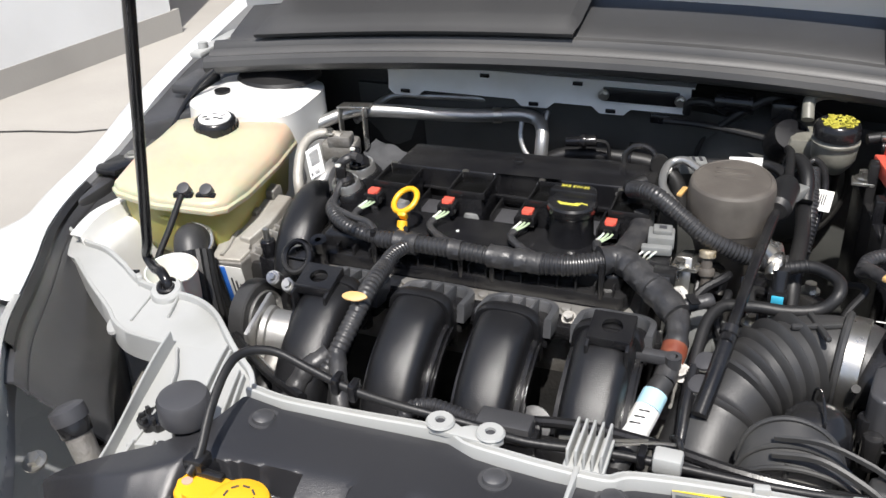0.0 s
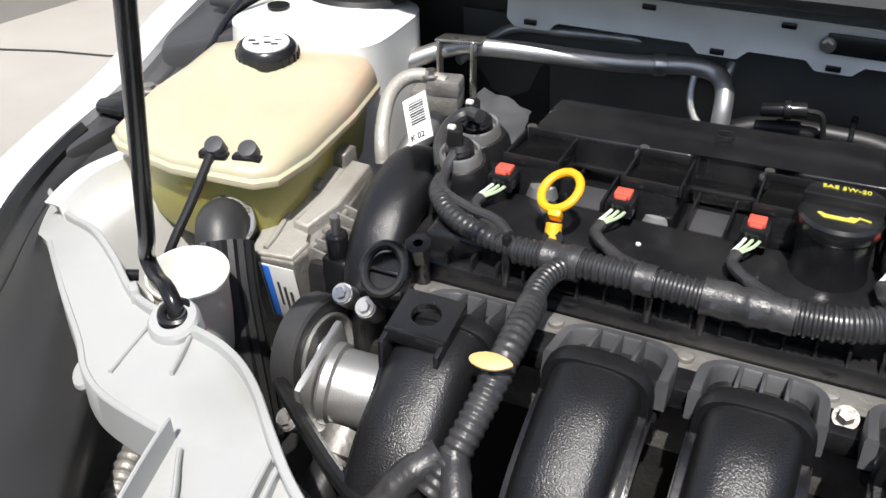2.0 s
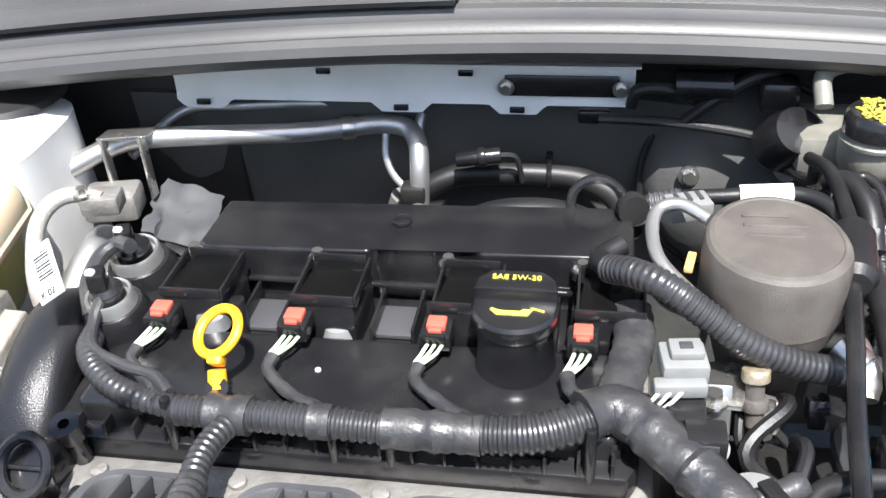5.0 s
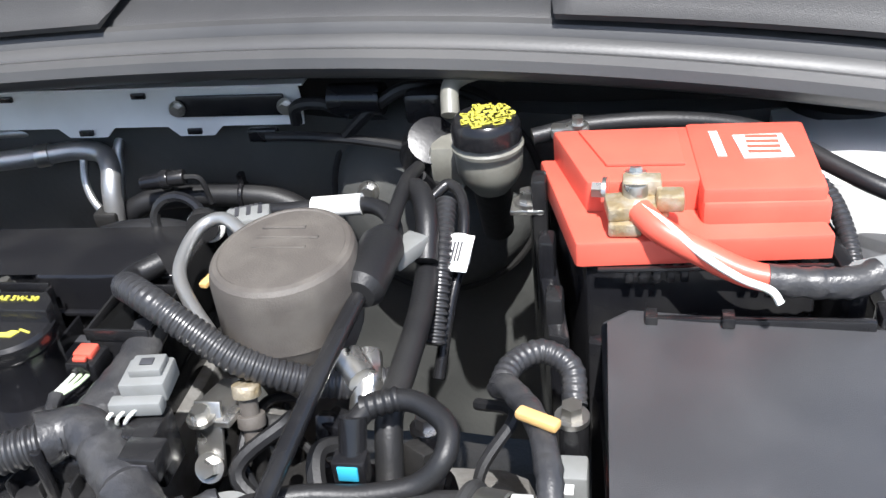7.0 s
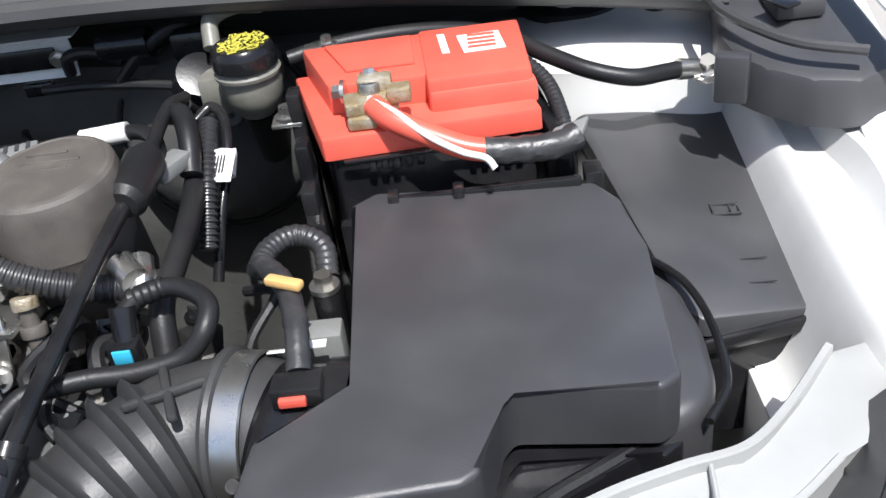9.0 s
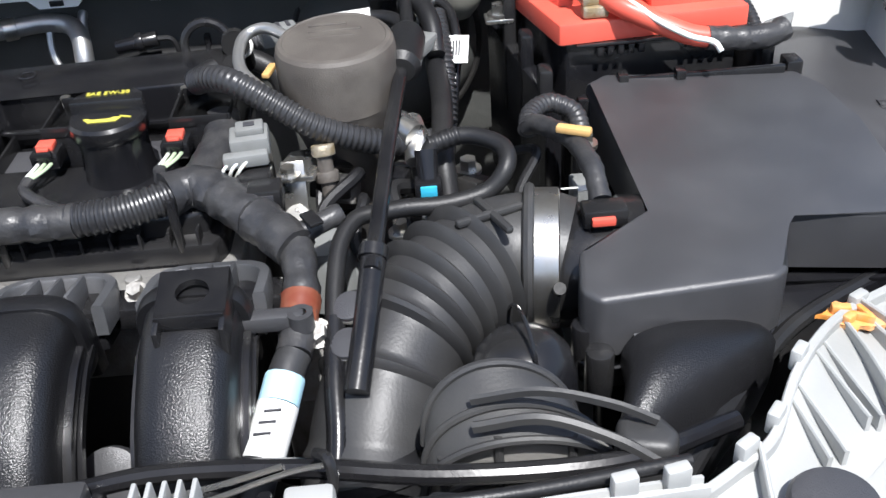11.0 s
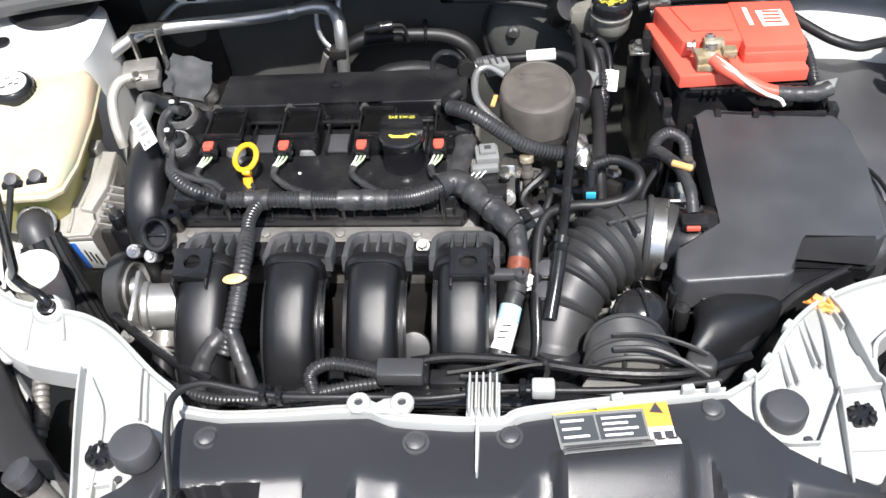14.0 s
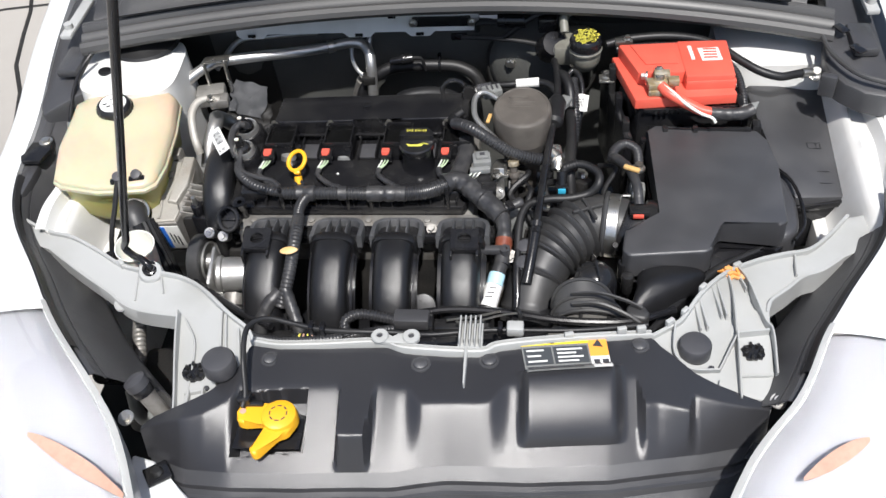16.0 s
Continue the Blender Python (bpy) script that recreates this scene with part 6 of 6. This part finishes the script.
part("right_branch", wrapped([(.092, .278, .822), (.096, .25, .812), (.095, .222, .802), (.092, .20, .795)], .0115, seed=11), TAPE, harness)
part("orange_tape", wrapped([(.096, .240, .809), (.0945, .220, .802)], .0125, seed=12), ORANGE_TAPE, harness, "orange-brown tape band")
part("blue_sleeve", tube([(.087, .186, .790), (.083, .170, .783)], .0125, 14), PALEBLUE, harness, "pale blue label sleeve")
part("white_sleeve", tube([(.083, .170, .783), (.074, .140, .768)], .0127, 14), WHITE, harness, "white printed label sleeve")
for k in range(3):
    part("print_bar", box(.082 - .003 * k, .158 - .006 * k, .791 - .003 * k, .010, .0016, .0008), INK, harness)
part("right_branch", tube([(.092, .20, .795), (.087, .186, .790), (.074, .140, .768), (.062, .11, .74), (.055, .085, .70)], .0112, 14), DUST_RUBBER, harness)
part("side_twig", wrapped([(.088, .285, .824), (.108, .292, .830), (.122, .300, .832)], .0075, seed=13), TAPE, harness)
part("cable_tie", box(.104, .286, .838, .010, .018, .003, .001, turn=Matrix.Rotation(.5, 4, "Z")), GLOSS, harness)
for (x, mx) in ((-.296, -.268), (-.199, -.155), (-.100, -.062)):
    part("coil_lead", wrapped([(x - .008, .370, .838), (x - .008, .358, .836), (x + .012, .340, .834), (mx, .320, .838)], .0045, 10, seed=int(-x * 100)), TAPE, harness)
part("coil_lead", wrapped([(-.012, .370, .838), (-.008, .356, .837), (.004, .347, .838), (.014, .342, .84)], .0048, 10, seed=77), TAPE, harness)
part("solenoid_lead", tube([(-.337, .398, .862), (-.339, .382, .850), (-.332, .362, .842), (-.305, .350, .839), (-.28, .343, .838), (-.265, .330, .836)], .0042, 10), TAPE, harness)
part("solenoid_lead", tube([(-.338, .448, .868), (-.352, .455, .865), (-.362, .445, .86), (-.362, .42, .852), (-.350, .395, .842)], .006, 10), TAPE, harness)

# connector cluster at the end of the valve cover
plugc = thing("grey_connector", "pale grey sensor connector with wires", "connector", (.058, .362, .85))
part("shell", box(.058, .366, .858, .028, .026, .014, .002, turn=Matrix.Rotation(.12, 4, "Z")), GREYPLUG, plugc)
part("shell_top", box(.059, .368, .867, .02, .016, .006, .0015, turn=Matrix.Rotation(.12, 4, "Z")), GREYPLUG, plugc)
part("window", box(.059, .368, .8705, .008, .006, .001, .0003, turn=Matrix.Rotation(.12, 4, "Z")), INK, plugc)
part("skirt", box(.056, .350, .852, .032, .010, .010, .002, turn=Matrix.Rotation(.12, 4, "Z")), GREYPLUG, plugc)
for k in range(3):
    part("wire", tube([(.046 + .006 * k, .347, .853), (.040 + .006 * k, .342, .848), (.038 + .004 * k, .345, .838)], .0013, 6), NATURAL, plugc)
part("spare_plug", box(.070, .322, .838, .024, .020, .016, .002), GLOSS, plugc)
part("spare_socket", box(.070, .3115, .839, .014, .001, .008), INK, plugc)
part("stand", box(.060, .345, .825, .024, .03, .04, .003), GLOSS, plugc)
brk = thing("sensor_bracket", "pale zinc bracket with bolt beside the pump", "bracket", (.08, .38, .82))
part("plate", prism([(.070, .372), (.098, .370), (.104, .395), (.098, .415), (.078, .412), (.072, .395)], .818, .822, .001), STEEL, brk)
part("upright", box(.083, .371, .808, .018, .004, .050, .0015, turn=Matrix.Rotation(-.35, 4, "X")), STEEL, brk)
hexbolt((.083, .362, .792), .0065, .009, (0, -.8, .6), parent=brk)
hexbolt((.080, .372, .822), .006, .009, parent=brk)
part("brass_valve", cyl((.108, .378, .80), (.106, .388, .836), .006, seg=14), MUFF, brk)
part("brass_collar", cyl((.1065, .386, .830), (.106, .389, .838), .009, seg=16, bevel=.001), BRASS, brk)
part("brass_collar", cyl((.1075, .381, .810), (.107, .384, .818), .009, seg=16, bevel=.001), MUFF, brk)
part("stem", cyl((.110, .372, .75), (.108, .379, .80), .005, seg=12), DARK, brk)
conv = thing("convoluted_hose", "black convoluted vacuum hose across the pump", "hose", (.1, .39, .86))
part("hose", loom([(.012, .440, .874), (.028, .422, .884), (.048, .408, .884), (.075, .400, .868), (.102, .396, .850), (.135, .400, .834), (.162, .408, .824), (.188, .418, .818)], .0100, .0046, .09, 16), CONDUIT, conv)
part("top_lead", tube([(.012, .440, .874), (.006, .46, .868), (.02, .475, .87)], .008, 12), RUBBER, conv)
sil = thing("vacuum_pipe", "bent bare metal vacuum pipe", "pipe", (.05, .46, .87))
part("pipe", tube([(.080, .488, .886), (.062, .502, .889), (.047, .502, .886), (.041, .485, .882), (.044, .455, .876), (.060, .43, .870), (.092, .395, .862)], .0048, 12), PIPE, sil)
part("yellow_tab", box(.066, .455, .872, .006, .022, .004, .001, turn=Matrix.Rotation(-.2, 4, "Z")), TAN, sil)
part("grey_plug", box(.068, .525, .874, .032, .022, .014, .002, turn=Matrix.Rotation(.3, 4, "Z")), GREYPLUG, sil)
for k in range(3):
    part("plug_slot", box(.060 + .008 * k, .525 + .0024 * k, .8815, .003, .012, .001, turn=Matrix.Rotation(.3, 4, "Z")), INK, sil)

# sleeved rod crossing the gearbox side
rod = thing("sleeved_rod", "long black rod with foam sleeve and plug", "rod", (.15, .35, .83))
part("upper", tube([(.172, .63, .862), (.176, .57, .880), (.177, .50, .878), (.176, .48, .876)], .0055, 12), RUBBER, rod)
part("foam_sleeve", lathe([(.0, 0), (.011, .002), (.0155, .008), (.0155, .05), (.011, .060), (0, .061)], (.169, .440, .868), (.13, .95, .15), 22), RUBBER, rod, "soft black foam sleeve")
part("rod", tube([(.170, .45, .868), (.162, .39, .859), (.155, .34, .848), (.149, .285, .838), (.143, .235, .828)], .0058, 14), GLOSS, rod)
part("plug", tube([(.1445, .25, .830), (.138, .21, .810), (.130, .171, .787)], .0082, 16), GLOSS, rod)
part("plug_collar", cyl((.1448, .254, .833), (.1435, .247, .829), .0095, seg=18), GLOSS, rod)
for x, y, z in ((.128, .232, .800), (.126, .208, .790)):
    part("disc_clip", cyl((x, y, z), (x - .002, y - .003, z + .008), .0105, seg=24, bevel=.001), DARKGREY, rod)
    part("disc_edge", torus((x - .001, y - .0015, z + .004), .0105, .0012, (-.2, -.35, .9), 24, 6), STEEL, rod)
braid = thing("braided_hose", "black braided hose beside the rod", "hose", (.11, .2, .78))
part("smooth_part", tube([(.150, .308, .825), (.132, .300, .826), (.121, .280, .820), (.117, .25, .808), (.116, .225, .797)], .0062, 12), RUBBER, braid)
line = even(curve([(.1165, .228, .798), (.116, .19, .780), (.116, .155, .758), (.108, .12, .728), (.098, .09, .69)], 10), .0018)
part("braid", sweep(line, lambda i, n: [(u * (1 + .06 * ((i + k) % 2)), v * (1 + .06 * ((i + k) % 2))) for k, (u, v) in enumerate(ring(.0072, 18))]), GLOSS, braid)
part("red_wire", tube([(.118, .25, .79), (.124, .22, .775), (.126, .19, .76)], .0022, 8), RED, braid)
loop = thing("fuel_line_loop", "looped black vapour line with blue quick connector", "hose", (.2, .35, .82))
part("line", tube([(.183, .356, .838), (.193, .371, .842), (.217, .370, .845), (.238, .354, .843), (.239, .336, .836), (.224, .328, .822), (.195, .322, .818), (.165, .318, .82), (.14, .31, .822)], .0066, 14), RUBBER, loop)
part("ribbed_end", loom([(.186, .367, .841), (.208, .3725, .845)], .0076, .005, .12), RUBBER, loop)
part("elbow_joint", cyl((.183, .358, .843), (.183, .345, .82), .0085, .008, 18), GLOSS, loop)
qc = part("quick_connector", box(.183, .342, .818, .020, .014, .020, .002), GLOSS, loop, "black quick connector")
part("blue_tab", box(.183, .3345, .821, .012, .002, .010, .0006), CYAN, qc, "blue release tab")
part("outlet", cyl((.183, .345, .81), (.183, .335, .77), .007, seg=14), GREYPLUG, loop)
upr = thing("upright_hoses", "upright black hoses behind the rod", "hose", (.2, .45, .8))
part("fat_hose", tube([(.198, .52, .84), (.200, .47, .832), (.198, .42, .826), (.196, .385, .82), (.198, .36, .79)], .0088, 16), RUBBER, upr)
part("ribbed_hose", loom([(.204, .572, .862), (.206, .54, .850), (.207, .51, .832), (.205, .48, .80)], .0082, .005, .18), CONDUIT, upr)
part("slim_pipe", tube([(.192, .580, .862), (.204, .590, .868), (.216, .575, .862), (.219, .545, .842), (.212, .51, .81), (.205, .48, .77)], .0045, 12), GLOSS, upr)
part("white_band", tube([(.2185, .55, .846), (.2165, .535, .833)], .0085, 12), WHITE, upr)
part("white_tag", box(.216, .528, .846, .024, .03, .0012, .0004, turn=Matrix.Rotation(-.15, 4, "Z") @ Matrix.Rotation(.5, 4, "X")), WHITE, upr)
for k in range(4):
    part("print_bar", box(.2125 + .0025 * k, .5275, .8475, .0012, .016, .0008, turn=Matrix.Rotation(-.15, 4, "Z") @ Matrix.Rotation(.5, 4, "X")), INK, upr)
part("elbow", tube([(.175, .575, .872), (.188, .560, .878), (.197, .535, .87), (.199, .51, .85)], .0085, 12), RUBBER, upr)
part("grey_plug", box(.186, .505, .862, .018, .034, .012, .002, turn=Matrix.Rotation(-.5, 4, "Z")), GREYPLUG, upr)
part("foil_wrap", wrapped([(.172, .43, .83), (.178, .41, .822), (.176, .395, .812)], .010, 10, seed=21), STEEL, upr)

# grimy castings and plugs low down between engine and air tube
low = thing("gear_selector", "grimy selector castings and brackets on the gearbox", "gearbox casting", (.15, .36, .72))
rnd = random.Random(11)
part("casting", box(.15, .36, .735, .16, .10, .05, .012), DARK, low)
part("casting", box(.115, .335, .765, .05, .04, .02, .006), GREYPLUG, low)
part("casting", lathe([(0, .02), (.018, .018), (.022, 0), (.024, -.03)], (.105, .325, .775)), GREYPLUG, low)
for k in range(16):
    x, y = rnd.uniform(.075, .26), rnd.uniform(.33, .45)
    part("bracket", box(x, y, rnd.uniform(.755, .80), rnd.uniform(.012, .03), rnd.uniform(.010, .026), rnd.uniform(.008, .024), .002, turn=Matrix.Rotation(rnd.uniform(-.6, .6), 4, "Z") @ Matrix.Rotation(rnd.uniform(-.5, .5), 4, "X")), rnd.choice((DARK, GLOSS, DULL_ALU, DARK, GLOSS)), low)
for k in range(6):
    x, y = rnd.uniform(.12, .25), rnd.uniform(.35, .47)
    part("lead", tube([(x, y, .80), (x + rnd.uniform(-.02, .03), y - .02, .81), (x + rnd.uniform(-.03, .05), y - .05, .79), (x + rnd.uniform(-.02, .05), y - .07, .75)], rnd.uniform(.003, .006), 8), RUBBER, low)
hexbolt((.215, .395, .80), .007, .012, parent=low)
hexbolt((.16, .33, .79), .006, .012, parent=low)
# warning label on the cover
label = thing("warning_label", "worn yellow, grey and orange fan warning label", "label", (.19, .03, .80))
def card_at(u0, u1, v0, v1, lift):
    def f(u, v):
        a, b = u0 + (u1 - u0) * u, v0 + (v1 - v0) * v
        x = .134 + .114 * a - .012 * b + .004 * a * b
        y = -.008 + .064 * b + .020 * a
        return seated((x, y, cover_z(x, y) + lift))
    return sheet(48, 26, f)
part("field", thicken(card_at(0, .78, 0, 1, .0022), .0008), GREYPLUG, label)
part("yellow_band", thicken(card_at(0, .78, .80, 1, .0030), .0004), CARDYELLOW, label)
part("orange_field", thicken(card_at(.78, 1, .45, 1, .0030), .0004), CARDORANGE, label)
part("white_field", thicken(card_at(.78, 1, 0, .45, .0030), .0004), WHITE, label)
part("dark_field", thicken(card_at(.02, .34, .30, .74, .0030), .0004), CARDINK, label)
part("dark_field", thicken(card_at(.36, .76, .30, .74, .0030), .0004), CARDINK, label)
for k in range(4):
    part("print_bar", thicken(card_at(.03, .76 - .1 * (k == 3), .22 - .06 * k, .245 - .06 * k, .0034), .0003), INK, label)
for a, b, w in ((.05, .64, .2), (.05, .5, .16), (.05, .36, .22), (.40, .64, .3), (.40, .54, .22), (.40, .44, .3), (.40, .34, .24)):
    part("print_bar", thicken(card_at(a, a + w, b, b + .04, .0036), .0003), WHITE, label)
part("triangle", thicken(sheet(6, 6, lambda u, v: (lambda x, y: seated((x, y, cover_z(x, y) + .0042)))(.229 + .014 * (u - .5) * (1 - v), .054 + .012 * v)), .0003), INK, label)
part("triangle", thicken(sheet(6, 6, lambda u, v: (lambda x, y: seated((x, y, cover_z(x, y) + .0042)))(.165 + .010 * (u - .5) * (1 - v), .0515 + .007 * v)), .0003), INK, label)
part("fan_symbol", thicken(card_at(.81, .88, .12, .36, .0036), .0003), INK, label)
part("hand_symbol", thicken(card_at(.91, .985, .12, .36, .0036), .0003), INK, label)

# low wiring between manifold and radiator
lowire = thing("fan_wiring", "black fan wiring and plugs behind the radiator support", "wiring", (-.05, .085, .77))
part("fan_plug", box(-.03, .088, .800, .05, .024, .020, .003), BLACK, lowire)
part("spring_wire", tube([(.035, .075, .812), (.06, .072, .816), (.10, .080, .822), (.122, .082, .824)], .0016, 6), STEEL, lowire)
part("spring_hook", tube([(.115, .092, .822), (.122, .082, .828), (.124, .074, .818), (.118, .066, .81)], .003, 8), GLOSS, lowire)
part("conduit", loom([(-.125, .075, .775), (-.13, .095, .785), (-.11, .105, .79), (-.07, .10, .788), (-.05, .095, .786)], .008, .005), CONDUIT, lowire)
part("conduit", loom([(-.05, .09, .778), (-.09, .085, .775), (-.15, .075, .77), (-.24, .075, .765), (-.32, .11, .755), (-.40, .16, .745)], .007, .005), CONDUIT, lowire)
part("plug", box(-.02, .092, .785, .04, .026, .024, .003), GLOSS, lowire)
part("plug", box(.02, .09, .78, .04, .02, .02, .003), GLOSS, lowire)
part("copper_leads", tube([(-.052, .096, .786), (-.042, .094, .786)], .004, 8), AMBER, lowire)
part("long_tube", tube([(-.02, .105, .795), (.03, .108, .80), (.10, .102, .802), (.18, .09, .80), (.27, .092, .797), (.34, .12, .79)], .0055, 10), GLOSS, lowire)
part("thin_rod", tube([(.02, .085, .803), (.06, .090, .806), (.095, .098, .808)], .0018, 6), STEEL, lowire)
part("shroud", box(0, .08, .745, .50, .05, .02, .006), GLOSS, lowire)
part("block", box(.03, .075, .772, .16, .03, .014, .004), GLOSS, lowire)
part("fork_plug", box(-.192, .078, .755, .035, .03, .03, .004), GLOSS, lowire)
for k in range(4):
    part("fork_wire", tube([(-.196 + .004 * k, .087, .764), (-.197 + .006 * k, .080, .772), (-.198 + .007 * k, .072, .768)], .0015, 6), AMBER if k % 2 else LIME, lowire)
part("edge_hose", tube([(-.40, .215, .735), (-.345, .165, .755), (-.29, .12, .77), (-.24, .09, .778)], .006, 10), GLOSS, lowire)
seal = thing("support_seal", "black rubber strip along the support edge", "seal", (.4, .2, .76))
part("strip", tube([(.30, .092, .765), (.345, .150, .765), (.392, .205, .762), (.43, .240, .758), (.50, .285, .755), (.545, .335, .752)], .006, 10), RUBBER, seal)

# things low in the gaps beside the lamps
horn = thing("washer_pipe", "ribbed grey washer pipe and plug low in the gap", "pipe", (-.46, .08, .6))
part("pipe", loom([(-.49, .17, .70), (-.478, .13, .70), (-.468, .09, .69), (-.475, .05, .67)], .011, .008, .14), DULL_ALU, horn)
part("hose", tube([(-.475, .05, .67), (-.46, .02, .65), (-.43, .0, .66), (-.42, .02, .69)], .010, 12), GREYPLUG, horn)
part("plug", cyl((-.505, .085, .66), (-.515, .06, .70), .017, .019, 16), GLOSS, horn)
part("body", box(-.45, .10, .60, .10, .14, .06, .015), DARK, horn)
screw = thing("lamp_adjuster", "black headlamp adjuster stalk", "adjuster", (-.53, .06, .65))
part("stalk", cyl((-.335, -.085, .77), (-.366, -.070, .835), .0105, .012, 18), DULL_ALU, screw)
part("collar", cyl((-.365, -.0705, .832), (-.370, -.068, .843), .014, .0145, 18, bevel=.001), GLOSS, screw)
part("head", lathe([(.0155, 0), (.016, .004), (.0155, .012), (.011, .0145), (0, .015)], (-.3705, -.0675, .843), (-.4, .15, .9), 20), DARKGREY, screw)
for side, x in ((-1, -.345), (1, .425)):
    hexbolt((-.381, -.106, .826) if side < 0 else (.455, -.033, .79), .007, .008, (0, -.3, 1), parent=screw if side < 0 else seal)
# drain hose at the cowl corner
drain = thing("drain_hose", "thin black washer hose hanging at cowl corner", "hose", (-.70, .56, .84))
part("hose", tube([(-.66, .62, .90), (-.675, .60, .885), (-.69, .575, .86), (-.697, .545, .83), (-.699, .53, .812)], .004, 10), GLOSS, drain)
part("end", cyl((-.699, .532, .815), (-.699, .522, .798), .0065, seg=12), STEEL, drain)
part("plug", box(-.665, .58, .835, .03, .02, .05, .006), GLOSS, drain)
# fender bracket
fb = thing("fender_bracket", "black plastic bracket bolted on the fender edge", "bracket", (-.70, .45, .83))
part("plate", prism([(-.765, .495), (-.722, .500), (-.712, .46), (-.720, .43), (-.755, .43), (-.77, .46)], .802, .810, .003), GLOSS, fb)
hexbolt((-.728, .482, .810), .008, .006, parent=fb)
part("arm", box(-.740, .40, .775, .022, .08, .04, .006), BLACK, fb)
